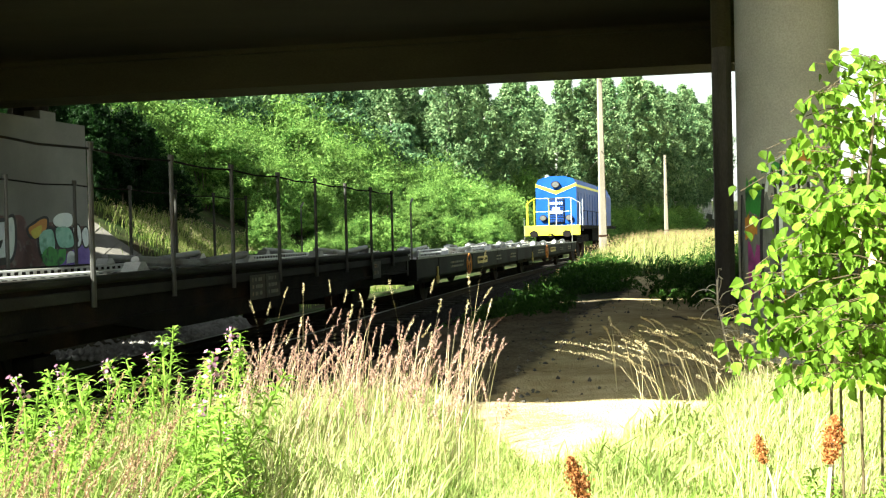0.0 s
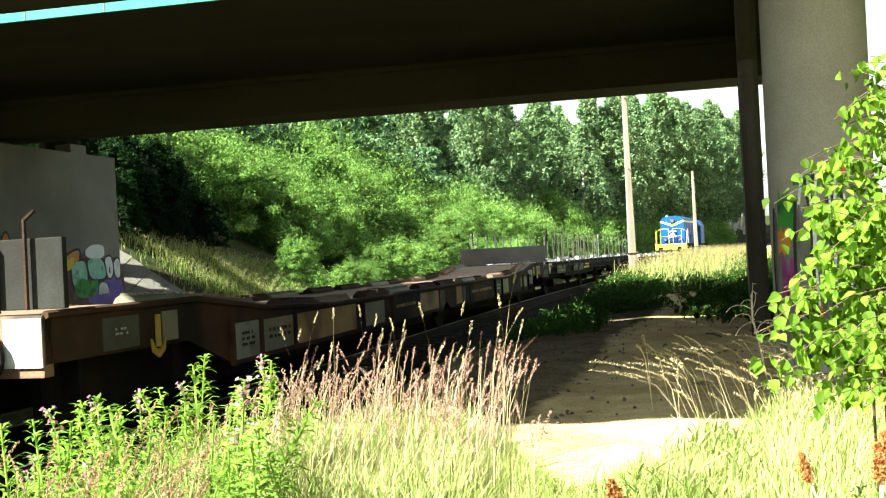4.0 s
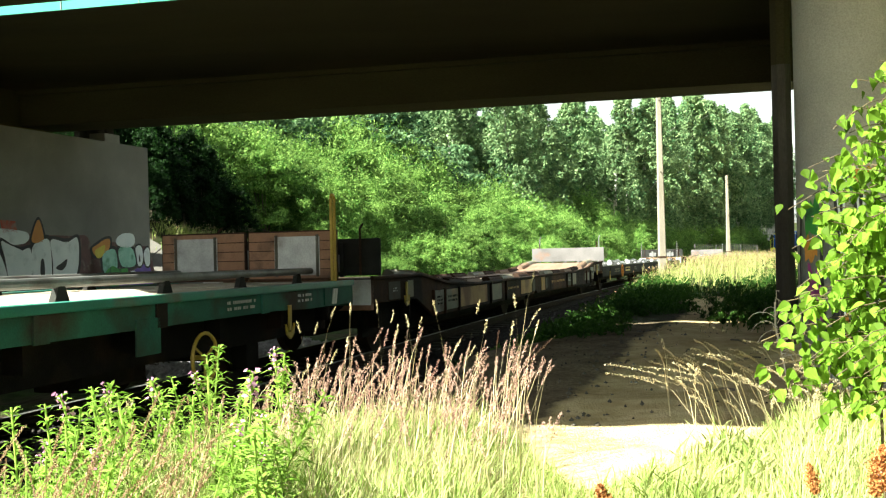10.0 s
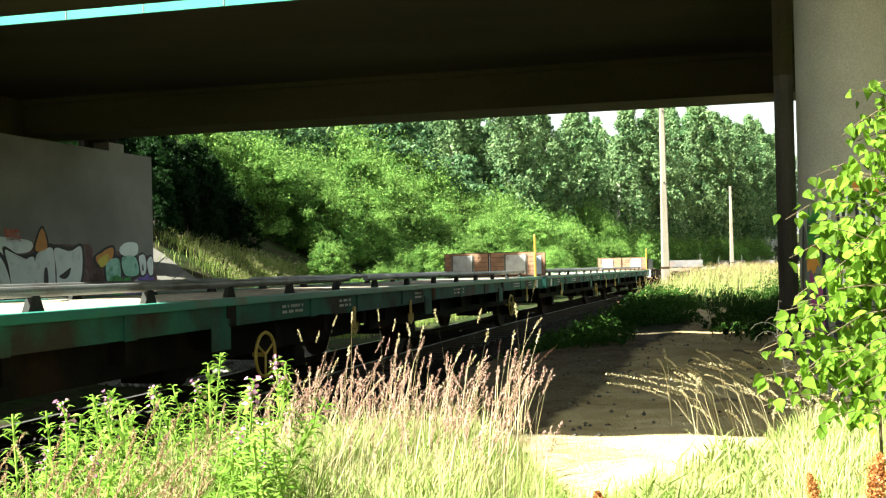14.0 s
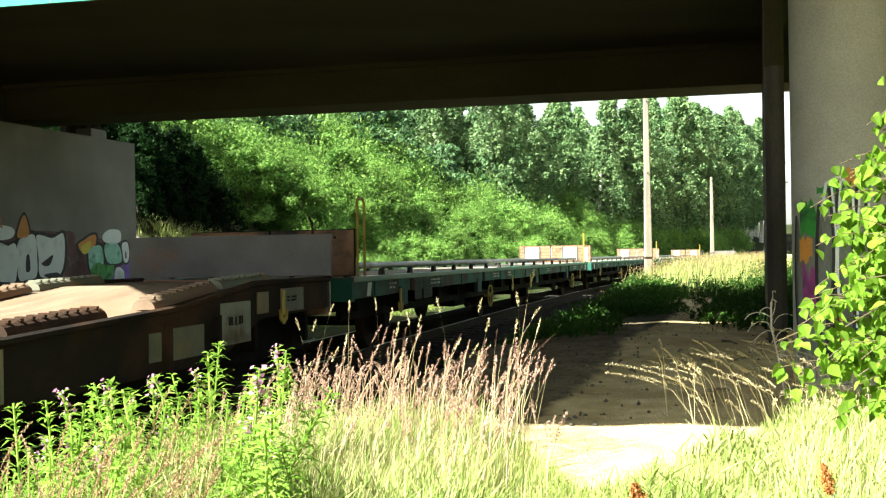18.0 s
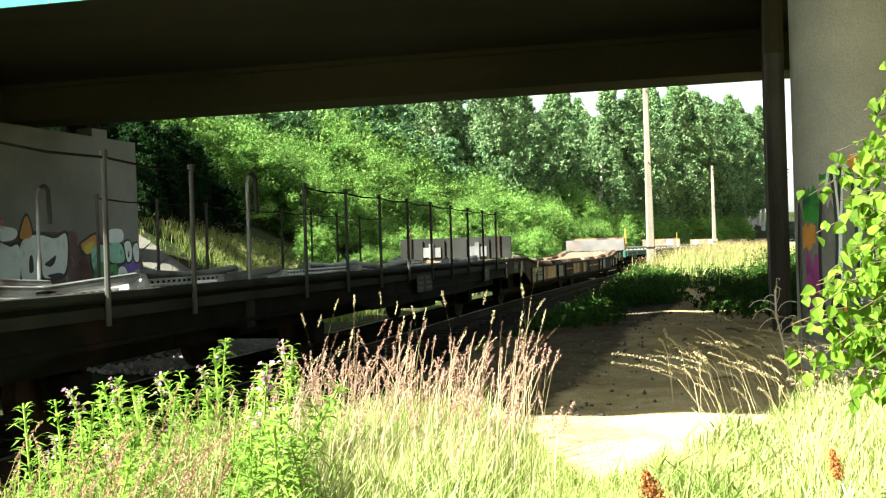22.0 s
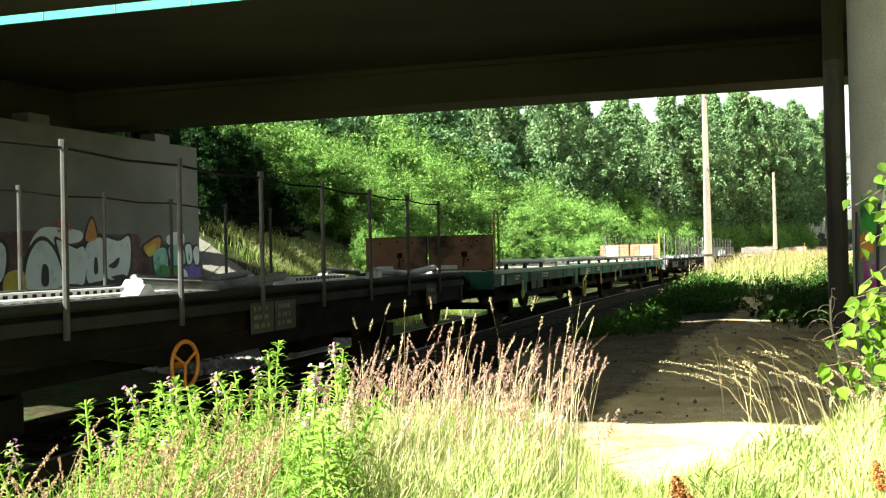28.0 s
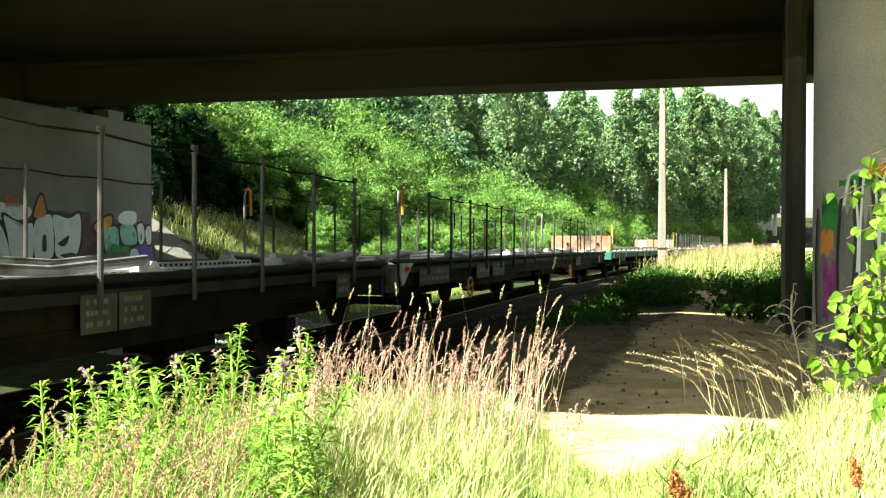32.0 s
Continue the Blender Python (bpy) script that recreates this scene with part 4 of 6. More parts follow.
    lashing_hook(t, -5.9, -1.44, 0.86)
    return t, L


def unit_green(free_end, seed, brown_end=False):
    """Half of a green car wagon: rimmed side sills, plank deck, long guide tubes, boarded end wall with tall yellow hoops."""
    L = 13.2
    t = new("green_car_wagon")
    tagged(t, "weathered green flat car wagon with plank deck and guide tubes", "railway wagon", "wagons of the train")
    zd = 1.24
    f = free_end
    for y in (-1.42, 1.42):
        s = 1 if y > 0 else -1
        bm = B()
        side_prism(bm, [(-L / 2, zd - 0.06), (L / 2, zd - 0.06), (L / 2, 0.94), (L / 2 - 1.6, 0.94), (L / 2 - 2.6, 0.97), (-L / 2 + 2.6, 0.97), (-L / 2 + 1.6, 0.94), (-L / 2, 0.94)], y - s * 0.05, y)
        part("side_sill", bm, GREEN, t)
        bm = B()
        box(bm, -L / 2, L / 2, min(y - s * 0.12, y + s * 0.03), max(y - s * 0.12, y + s * 0.03), zd - 0.06, zd + 0.02, 0.01)
        part("rim", bm, TEALRIM, t, "teal painted upper rim")
        rng = random.Random(seed + (y > 0) * 7)
        for k in range(7):
            x = -L / 2 + 1.0 + k * 1.85 + rng.uniform(-0.2, 0.2)
            bm = B()
            box(bm, x - 0.09, x + 0.09, min(y, y + s * 0.02), max(y, y + s * 0.02), 0.96, zd - 0.06, 0.006)
            part("sill_post", bm, RUST if k % 3 == 1 else GREEN, t)
        for x in (-4.2, 1.4):
            bm = B()
            box(bm, x - 0.19, x + 0.19, min(y, y + s * 0.02), max(y, y + s * 0.02), 0.74, 1.06, 0.006)
            part("bracket_plate", bm, GREEN, t)
        bm = B()
        ty = y - s * 0.42
        rod(bm, (-L / 2 + 0.5, ty, zd + 0.16), (L / 2 - 0.5, ty, zd + 0.16), 0.045, seg=12)
        tube = part("guide_tube", bm, GREYSTEEL, t, "long grey guide tube")
        for k in range(8):
            x = -L / 2 + 0.9 + k * 1.62
            part("tube_foot", side_prism(B(), [(x - 0.10, zd), (x + 0.10, zd), (x + 0.03, zd + 0.15), (x - 0.03, zd + 0.15)], ty - 0.03, ty + 0.03), DKGREY, tube)
        lashing_hook(t, f * 4.4, y + s * 0.02, 1.02)
        lashing_hook(t, -f * 5.2, y + s * 0.02, 1.02)
    first = None
    for k in range(26):
        x = -L / 2 + 0.26 + k * (L - 0.5) / 25
        if first is None:
            bm = B()
            box(bm, -0.24, 0.24, -1.29, 1.29, zd - 0.05, zd, 0.006)
            first = part("plank", bm, WOODDECK, t)
            first.location = (x, 0, 0)
        else:
            again(first, pose(x, 0, 0.006 * math.sin(k * 2.3)))
    crossbars(t, L, 0.74, 1.16)
    for x in (-L / 2 + 2.5, L / 2 - 2.5):
        wheelset(t, x)
    xe = f * (L / 2 - 0.05)
    bm = B()
    box(bm, min(xe - 0.06, xe + 0.06), max(xe - 0.06, xe + 0.06), -1.42, 1.42, 0.90, zd, 0.015)
    part("headstock", bm, GREEN, t)
    buffers(t, f * L / 2, f, 1.0)
    link_bar(t, -f * L / 2, -f)
    # end wall: two upright halves with pale boards
    xw = f * (L / 2 - 0.35)
    for y0, y1 in ((-1.34, -0.02), (0.02, 1.34)):
        bm = B()
        box(bm, xw - 0.03, xw + 0.03, y0, y1, zd + 0.03, zd + 0.72, 0.008)
        w = part("end_wall", bm, RUST, t, "ribbed dark brown end wall")
        part("facing", box(B(), xw + f * 0.033 - 0.004, xw + f * 0.033 + 0.004, y0 + 0.01, y1 - 0.01, zd + 0.04, zd + 0.71), BROWNPAINT, w, "orange-brown outer boarding")
        if f > 0:
            for k in range(5):
                z = zd + 0.06 + k * 0.13
                part("plank", box(B(), xw - 0.042, xw - 0.031, y0 + 0.02, y1 - 0.02, z, z + 0.12, 0.003), BROWNPAINT, w, "brown plank")
            g0, g1 = (0.45, 1.13) if y0 > 0 else (-1.10, -0.43)
            board = part("board", box(B(), xw - 0.056, xw - 0.044, g0, g1, zd + 0.10, zd + 0.64, 0.004), LIGHTSTEEL, w, "pale grey board")
            for yy in (g0 + 0.03, g1 - 0.03):
                part("batten", box(B(), xw - 0.068, xw - 0.057, yy - 0.02, yy + 0.02, zd + 0.08, zd + 0.66, 0.003), PLATEGREY, w)
        else:
            for k in range(11):
                z = zd + 0.08 + k * 0.06
                part("rib", box(B(), xw - f * 0.032 - 0.013, xw - f * 0.032 + 0.013, y0 + 0.02, y1 - 0.02, z, z + 0.03), DKGREY, w)
        for sx in (f,):
            if brown_end:
                for yy, zz in ((0.3, 0.60), (0.62, 0.62), (1.0, 0.60), (0.42, 0.50), (0.5, 0.24)):
                    part("bolt", rod(B(), (xw + sx * 0.034, y0 + yy, zd + zz), (xw + sx * 0.05, y0 + yy, zd + zz), 0.02), BLACK, w)
                part("bracket", box(B(), xw + sx * 0.05 - 0.012, xw + sx * 0.05 + 0.012, y0 + 0.72, y0 + 1.06, zd + 0.06, zd + 0.14, 0.004), WHITEPAINT, w, "white bracket")
            else:
                part("board", box(B(), xw + sx * 0.046 - 0.006, xw + sx * 0.046 + 0.006, y0 + 0.12, y1 - 0.1, zd + 0.08, zd + 0.62, 0.004), PALEBLUE, w, "pale blue-grey board")
            bm = B()
            box(bm, xw + sx * 0.06 - 0.02, xw + sx * 0.06 + 0.02, y0 + 0.52, y0 + 0.62, zd + 0.30, zd + 0.40, 0.004)
            rod(bm, (xw + sx * 0.06, y0 + 0.57, zd + 0.3), (xw + sx * 0.12, y0 + 0.57, zd + 0.1), 0.012, seg=6)
            part("latch", bm, BLACK, w)
    if f > 0 or brown_end:
        xh, y = f * (L / 2 - 0.55), -1.36
        e = 0.06 if f > 0 else 0.15
        part("hoop", bent(B(), [(xh - e, y, zd), (xh - e, y, zd + 1.12), (xh - e * 0.6, y, zd + 1.18), (xh + e * 0.6, y, zd + 1.18), (xh + e, y, zd + 1.12), (xh + e, y, zd)], 0.022, 8), YELLOW, t, "tall yellow hoop")
    for k, (a, w) in enumerate(((-5.0, 0.5), (-2.6, 0.9), (2.8, 0.8), (4.6, 0.6))):
        lettering(t, a, a + w, 1.0, 1.16, -1.425, LIGHTSTEEL, None, 2, seed + k)
    for a, w in ((-3.55, 0.42), (-3.0, 0.55)) if brown_end else ():
        lettering(t, a, a + w, 0.80, 1.14, -1.422, GREEN, PLATEGREY, 4, seed + 20)
    bm = B()
    x = f * (L / 2 - 0.7)
    side_prism(bm, [(x - 0.10, 0.96), (x - 0.04, 0.96), (x + 0.02, 1.16), (x - 0.04, 1.16)], -1.432, -1.42)
    side_prism(bm, [(x - 0.02, 0.96), (x + 0.05, 0.96), (x + 0.11, 1.16), (x + 0.04, 1.16)], -1.432, -1.42)
    part("emblem", bm, WHITEPAINT, t, "white painted emblem")
    hand_wheel(t, 2.3, -1.48, 0.62, 0.24, YELLOW)
    return t, L


def locomotive():
    """A six-axle diesel locomotive: narrow blue hood with a yellow chevron, walkways with rails, cab further on."""
    t = tagged(new("diesel_locomotive"), "blue and yellow diesel locomotive hauling the train", "locomotive")
    L = 16.0
    bm = B()
    box(bm, -L / 2, L / 2, -1.55, 1.55, 1.36, 1.60, 0.03)
    part("platform", bm, BLACK, t)
    bm = B()
    box(bm, -L / 2 - 0.08, -L / 2 + 0.02, -1.5, 1.5, 0.95, 1.62, 0.03)
    part("buffer_beam", bm, LOCOYELLOW, t, "bright yellow buffer beam")
    buffers(t, -L / 2 - 0.08, -1, 1.06)
    zt, hw = 5.0, 1.12
    bm = B()
    prism(bm, [(-hw, 1.6), (hw, 1.6), (hw, 4.45), (hw * 0.86, 4.80), (hw * 0.4, zt), (-hw * 0.4, zt), (-hw * 0.86, 4.80), (-hw, 4.45)], -L / 2 + 1.3, 2.6)
    hood = part("hood", bm, BLUE, t)
    xf = -L / 2 + 1.3
    bm = B()
    for sg in (-1, 1):
        v = [(sg * hw, 4.50), (sg * hw, 4.30), (0, 3.75), (0, 4.0)]
        a = [bm.verts.new((xf - 0.012, y, z)) for y, z in v]
        b = [bm.verts.new((xf + 0.02, y, z)) for y, z in v]
        for i in range(4):
            bm.faces.new((a[i], a[(i + 1) % 4], b[(i + 1) % 4], b[i]))
        bm.faces.new(a)
    part("chevron", bm, LOCOYELLOW, hood, "yellow chevron stripe")
    for sg in (-1, 1):
        bm = B()
        box(bm, xf, 2.6, sg * hw - 0.012, sg * hw + 0.012, 4.25, 4.42)
        part("side_stripe", bm, LOCOYELLOW, hood, "yellow side stripe")
        for k in range(7):
            x = xf + 0.6 + k * 1.12
            part("side_door", box(B(), x, x + 0.9, sg * hw - 0.02, sg * hw + 0.02, 2.0, 3.9, 0.01), BLUE, hood)
    for y, z, r in ((0.0, 4.42, 0.20), (-0.72, 2.15, 0.17), (0.72, 2.15, 0.17)):
        bm = B()
        rod(bm, (xf - 0.14, y, z), (xf + 0.05, y, z), r * 1.2, seg=18)
        h = part("headlight", bm, BLACK, hood)
        bm = B()
        rod(bm, (xf - 0.16, y, z), (xf - 0.13, y, z), r, seg=18)
        part("lens", bm, LAMP, h, "glass lens")
    bm = B()
    box(bm, xf - 0.06, xf + 0.02, -0.45, 0.45, 1.75, 3.5, 0.02)
    grille = part("radiator_grille", bm, DKGREY, hood, "dark grille in the hood's end")
    for k in range(14):
        z = 1.85 + k * 0.115
        tagged(part("slat", box(B(), xf - 0.09, xf - 0.05, -0.42, 0.42, z, z + 0.04), BLUE, hood), "dark blue grille slat")
    bm = B()
    box(bm, xf - 0.10, xf - 0.085, -0.40, 0.40, 3.02, 3.26)
    plate = part("number_plate", bm, BLUE, grille, "blue plate with plain white bars")
    bm = B()
    for k in range(6):
        box(bm, xf - 0.106, xf - 0.10, -0.36 + k * 0.12, -0.29 + k * 0.12, 3.06, 3.22)
    tagged(part("lettering", bm, WHITEPAINT, plate), kind="stuff")
    bm = B()
    box(bm, xf - 0.10, xf - 0.085, -0.36, 0.36, 2.45, 2.62)
    box(bm, xf - 0.10, xf - 0.085, -0.2, 0.2, 2.68, 2.85)
    part("badge", bm, WHITEPAINT, grille, "white winged badge")
    bm = B()
    rod(bm, (xf + 0.5, 0.55, zt - 0.1), (xf + 0.5, 0.55, zt + 0.12), 0.12, seg=12)
    part("roof_vent", bm, WHITEPAINT, hood)
    # railings
    for sg in (-1, 1):
        bm = B()
        bent(bm, [(-L / 2 + 0.15, sg * 0.2, 1.6), (-L / 2 + 0.15, sg * 0.2, 3.45), (-L / 2 + 0.15, sg * 1.0, 3.45), (-L / 2 + 0.3, sg * 1.45, 3.1), (-L / 2 + 0.3, sg * 1.45, 1.2)], 0.021, 6)
        rod(bm, (-L / 2 + 0.15, sg * 0.2, 2.55), (-L / 2 + 0.15, sg * 1.0, 2.55), 0.016)
        rod(bm, (-L / 2 + 0.15, sg * 1.0, 1.6), (-L / 2 + 0.15, sg * 1.0, 3.45), 0.018)
        rod(bm, (-L / 2 + 0.9, sg * 1.5, 1.2), (-L / 2 + 0.9, sg * 1.5, 3.35), 0.021)
        part("end_railing", bm, PALEBLUE if sg < 0 else LOCOYELLOW, t, "pale painted tube railing")
        bm = B()
        for k in range(6):
            rod(bm, (-L / 2 + 1.0 + k * 1.8, sg * 1.5, 1.6), (-L / 2 + 1.0 + k * 1.8, sg * 1.5, 2.6), 0.02, seg=6)
        rod(bm, (-L / 2 + 1.0, sg * 1.5, 2.6), (2.4, sg * 1.5, 2.6), 0.022, seg=6)
        part("side_railing", bm, BLACK, t)
    bm = B()
    prism(bm, [(-1.5, 1.6), (1.5, 1.6), (1.52, 3.9), (1.25, 4.6), (0.5, 4.95), (-0.5, 4.95), (-1.25, 4.6), (-1.52, 3.9)], 2.6, 5.6)
    cab = part("cab", bm, BLUE, t)
    for y in (-1.32, 1.32):
        bm = B()
        box(bm, 2.57, 2.62, y - 0.16, y + 0.16, 3.2, 4.0, 0.01)
        part("window", bm, DARKGLASS, cab)
    bm = B()
    prism(bm, [(-hw, 1.6), (hw, 1.6), (hw, 3.3), (-hw, 3.3)], 5.6, L / 2 - 1.0)
    part("short_hood", bm, BLUE, t)
    bm = B()
    box(bm, -2.0, 2.0, -1.3, 1.3, 0.45, 1.36, 0.05)
    part("fuel_tank", bm, BLACK, t)
    for cx in (-4.6, 4.6):
        bm = B()
        box(bm, cx - 2.3, cx + 2.3, -1.12, -0.95, 0.45, 0.95, 0.03)
        box(bm, cx - 2.3, cx + 2.3, 0.95, 1.12, 0.45, 0.95, 0.03)
        bogie = part("bogie_frame", bm, BLACK, t)
        for k in (-1.85, 0, 1.85):
            for y in (-0.76, 0.76):
                bm = B()
                rod(bm, (cx + k, y - 0.07, 0.525), (cx + k, y + 0.07, 0.525), 0.525, seg=24)
                part("wheel", bm, RUST, bogie)
    bm = B()
    for sg in (-1, 1):
        for k in range(3):
            box(bm, -L / 2 + 0.2, -L / 2 + 0.8, sg * 1.35 - 0.18, sg * 1.35 + 0.18, 0.4 + 0.35 * k, 0.44 + 0.35 * k)
    part("footstep", bm, BLACK, t)
    return t, L


# ---- the train's order: (kind, place of its middle when the clip starts) ----
def unit_green_last(f, seed):
    return unit_green(f, seed, f < 0)


def unit_stakes_short(f, seed):
    return unit_stakes(f, seed, 12.9)


KINDS = {"stakes": unit_stakes, "short_stakes": unit_stakes_short, "low": unit_low, "smooth": unit_smooth, "green": unit_green, "last_green": unit_green_last}
PAIRS = [("smooth", 26.0, 30.8), ("stakes", -4.8, 29.4), ("low", -34.2, 27.0), ("smooth", -61.2, 30.8), ("low", -91.4, 26.7), ("green", -118.4, 26.6), ("green", -145.1, 26.9),
         ("last_green", -172.4, 26.9), ("low", -199.7, 26.0), ("stakes", -225.3, 29.4), ("last_green", -254.9, 27.0), ("short_stakes", -283.0, 26.8), ("short_stakes", -309.65, 26.8)]
made = {}
train = []
for n_pair, (kind, front, length) in enumerate(PAIRS):
    for half in (0, 1):
        f = 1 if half == 0 else -1
        key = (kind, f)
        if key not in made:
            made[key] = KINDS[kind](f, 11 + 3 * n_pair + half)
            ob, L = made[key]
        else:
            src, L = made[key]
            ob = copy_thing(src, Matrix.Identity(4))
        gap = (length - 2 * L) / 2 - 0.15
        mid = front - gap / 2 - 0.3 - L / 2 if half == 0 else front - length + gap / 2 + 0.3 + L / 2
        train.append((ob, mid, L / 2 - 2.6))
loco, LL = locomotive()
for part_ in loco.children_recursive:               # a broad, low hood on a high frame
    if not part_.name.startswith(("wheel", "axle", "leaf", "tyre")) and not (part_.parent and part_.parent.name.startswith("wheel")):
        part_.data.transform(Matrix.Translation((0, 0, 0.68)) @ Matrix.Diagonal((1, 1.0, 0.80, 1)))
train.append((loco, 26.3 + 0.6 + LL / 2, 4.6))

# how far the train has gone, second by second, from its speed
SPEED_T = [0, 10, 12, 18, 20.5, 24, 29, 31, 32.5]
SPEED_V = [10.85, 10.6, 10.2, 9.75, 9.35, 8.7, 6.75, 5.6, 5.0]


def gone(t):
    k = np.linspace(0, t, 400)
    v = np.interp(k, SPEED_T, SPEED_V)
    return float(np.sum((v[1:] + v[:-1]) / 2) * (k[1] - k[0])) if t > 0 else 0.0


def motions():
    """The train runs away along the line, each vehicle on its own wheels."""
    way = [(t, gone(t)) for t in range(0, 33)]
    for ob, mid, half in train:
        walk(ob, [(t, track_pose(mid + d, half)) for t, d in way])
    for k, ob in enumerate(SAPLINGS):               # the saplings sway in the wind
        home = ob.matrix_basis.copy()
        walk(ob, [(t / 2, home @ pose(0, 0, 0, 0.7 * math.sin(t * 0.83 + k * 1.3), 1.1 * math.sin(t * 1.07 + k * 0.9) * math.sin(t * 0.21 + k), 0)) for t in range(0, 65)])

# ---- plants ----
LEAF_BUSH = leafm("willow_leaves", (0.04, 0.115, 0.018), (0.225, 0.36, 0.085), 0.5, 0.3)
# pale bluish haze of the distance is mixed into these two leaf colours
LEAF_TREE = leafm("forest_leaves", (0.02, 0.065, 0.028), (0.155, 0.25, 0.115), 0.35, 0.3)
LEAF_BIRCH = leafm("birch_leaves", (0.05, 0.115, 0.045), (0.235, 0.335, 0.15), 0.4, 0.32)
# near-black leaf colour stands in for the shade on the left bank
LEAF_SHADED = leafm("shade_leaves", (0.004, 0.014, 0.003), (0.013, 0.04, 0.007), 0.4)
LEAF_NEAR = leafm("near_birch_leaf", (0.13, 0.25, 0.02), (0.30, 0.42, 0.08), 5.0, 0.5, 0.28)
GRASS = leafm("grass", (0.16, 0.245, 0.045), (0.48, 0.50, 0.215), 1.2, 0.4)
GRASSDRY = leafm("dry_grass", (0.32, 0.26, 0.14), (0.54, 0.46, 0.29), 2.0, 0.3)
GRASSRED = leafm("seed_heads", (0.20, 0.105, 0.085), (0.45, 0.31, 0.25), 3.0, 0.3)
GRASSVERGE = leafm("verge_grass", (0.13, 0.185, 0.045), (0.38, 0.37, 0.14), 1.0, 0.3)
GRASSBROWN = leafm("brown_grass", (0.20, 0.12, 0.065), (0.42, 0.29, 0.18), 3.0, 0.3)
# grass colour darkened to carry the shade under and beside the bridge
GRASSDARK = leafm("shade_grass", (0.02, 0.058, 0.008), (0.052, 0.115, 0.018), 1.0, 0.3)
SLOPEGRASS = leafm("bank_grass", (0.10, 0.175, 0.03), (0.36, 0.42, 0.12), 0.7, 0.4)
WEED = leafm("fireweed_leaves", (0.13, 0.25, 0.028), (0.29, 0.42, 0.085), 3.0, 0.4)
PINK = leafm("pink_flowers", (0.46, 0.17, 0.36), (0.64, 0.36, 0.52), 4.0, 0.3)
DOCK = leafm("brown_dock_seed", (0.26, 0.10, 0.035), (0.40, 0.18, 0.06), 6.0, 0.25)
TWIG = pm("dry_twig", (0.42, 0.36, 0.28), (0.58, 0.51, 0.42), 8, 0.8, 0.2)
GREENTWIG = pm("green_twig", (0.06, 0.04, 0.02), (0.10, 0.075, 0.03), 8, 0.7, 0.2)


def leaf_cloud(centres, normals, size, rng, stretch=0.62, three=False, upright=0.0):
    """Many small leaves: one rhombus each, turned at random about its place."""
    n = len(centres)
    a = rng.normal(size=(n, 3)) * 0.8 + normals * 0.5
    a[:, 2] += upright - 0.25
    a /= np.linalg.norm(a, axis=1)[:, None] + 1e-9
    b = np.cross(a, rng.normal(size=(n, 3)))
    b /= np.linalg.norm(b, axis=1)[:, None] + 1e-9
    sz = (size * rng.uniform(0.6, 1.35, n))[:, None]
    if three:                                 # leaves that lie like shingles over their clump
        face = normals + rng.normal(size=(n, 3)) * 0.45 + np.array([0, 0, 0.45])
        face /= np.linalg.norm(face, axis=1)[:, None] + 1e-9
        b = np.cross(face, a)
        b /= np.linalg.norm(b, axis=1)[:, None] + 1e-9
        a = np.cross(b, face)
    a, b = a * sz, b * sz * stretch
    if three:
        v = np.stack([centres - a + b, centres - a * 0.6 - b, centres + a * 1.2], 1).reshape(-1, 3)
        return v, np.arange(n * 3).reshape(n, 3)
    lift = np.cross(a, b)
    lift /= np.linalg.norm(lift, axis=1)[:, None] + 1e-9
    v = np.stack([centres - a, centres + b * 0.9 + lift * sz * 0.12, centres + a, centres - b * 0.9 + lift * sz * 0.12], 1).reshape(-1, 3)
    return v, np.arange(n * 4).reshape(n, 4)


def fast_mesh(name, v, q, material, parent=None, label=""):
    """A mesh from arrays of places and of faces with equal numbers of corners."""
    me = bpy.data.meshes.new(name)
    k = q.shape[1]
    me.vertices.add(len(v))
    me.vertices.foreach_set("co", np.asarray(v, np.float32).ravel())
    me.loops.add(q.size)
    me.loops.foreach_set("vertex_index", q.ravel().astype(np.int32))
    me.polygons.add(len(q))
    me.polygons.foreach_set("loop_start", (np.arange(len(q)) * k).astype(np.int32))
    me.update(calc_edges=True)
    me.materials.append(material)
    ob = new(name, me)
    if parent:
        ob.parent = parent
    if label:
        ob["label"] = label
    return ob


def plant_tree(seed, kind, h, w, leaf, bark, lab, cat, clumps=60, per=95, size=0.17):
    """A trunk with limbs and a crown of leaf clumps; kind sets the crown's outline."""
    rng = np.random.default_rng(seed)
    t = tagged(new("bush" if kind == "bush" else ("birch_tree" if kind == "birch" else "tree")), lab, cat, "wood along the railway")
    spots = []
    while len(spots) < clumps:
        u = rng.uniform(0, 1)
        ang = rng.uniform(0, 2 * math.pi)
        if kind == "bush":
            prof = math.sqrt(max(0, 1 - (u * 0.98) ** 2.2))
            z = 0.06 * h + u * 0.92 * h
        elif kind == "birch":
            prof = (math.sin(math.pi * (0.1 + 0.88 * u)) ** 0.8) * (1.05 - 0.6 * u)
            prof *= 0.72 + 0.42 * math.sin(3 * ang + seed + 7 * u)
            z = h * (0.2 + 0.8 * u)
        else:
            prof = math.sin(math.pi * (0.12 + 0.86 * u)) ** 0.6
            prof *= 0.78 + 0.34 * math.sin(2 * ang + seed + 9 * u)
            z = h * ((0.64 + 0.36 * u) if kind == "tall" else (0.22 + 0.78 * u))
        r = prof * w / 2 * math.sqrt(rng.uniform(0.15, 1)) * rng.uniform(0.75, 1.15)
        spots.append((math.cos(ang) * r, math.sin(ang) * r, z, prof))
    cs, ns = [], []
    for x, y, z, prof in spots:
        cr = w * (rng.uniform(0.045, 0.105) if kind == "bush" else rng.uniform(0.025, 0.07)) * (0.7 + 0.3 * prof)
        d = rng.normal(size=(per, 3))
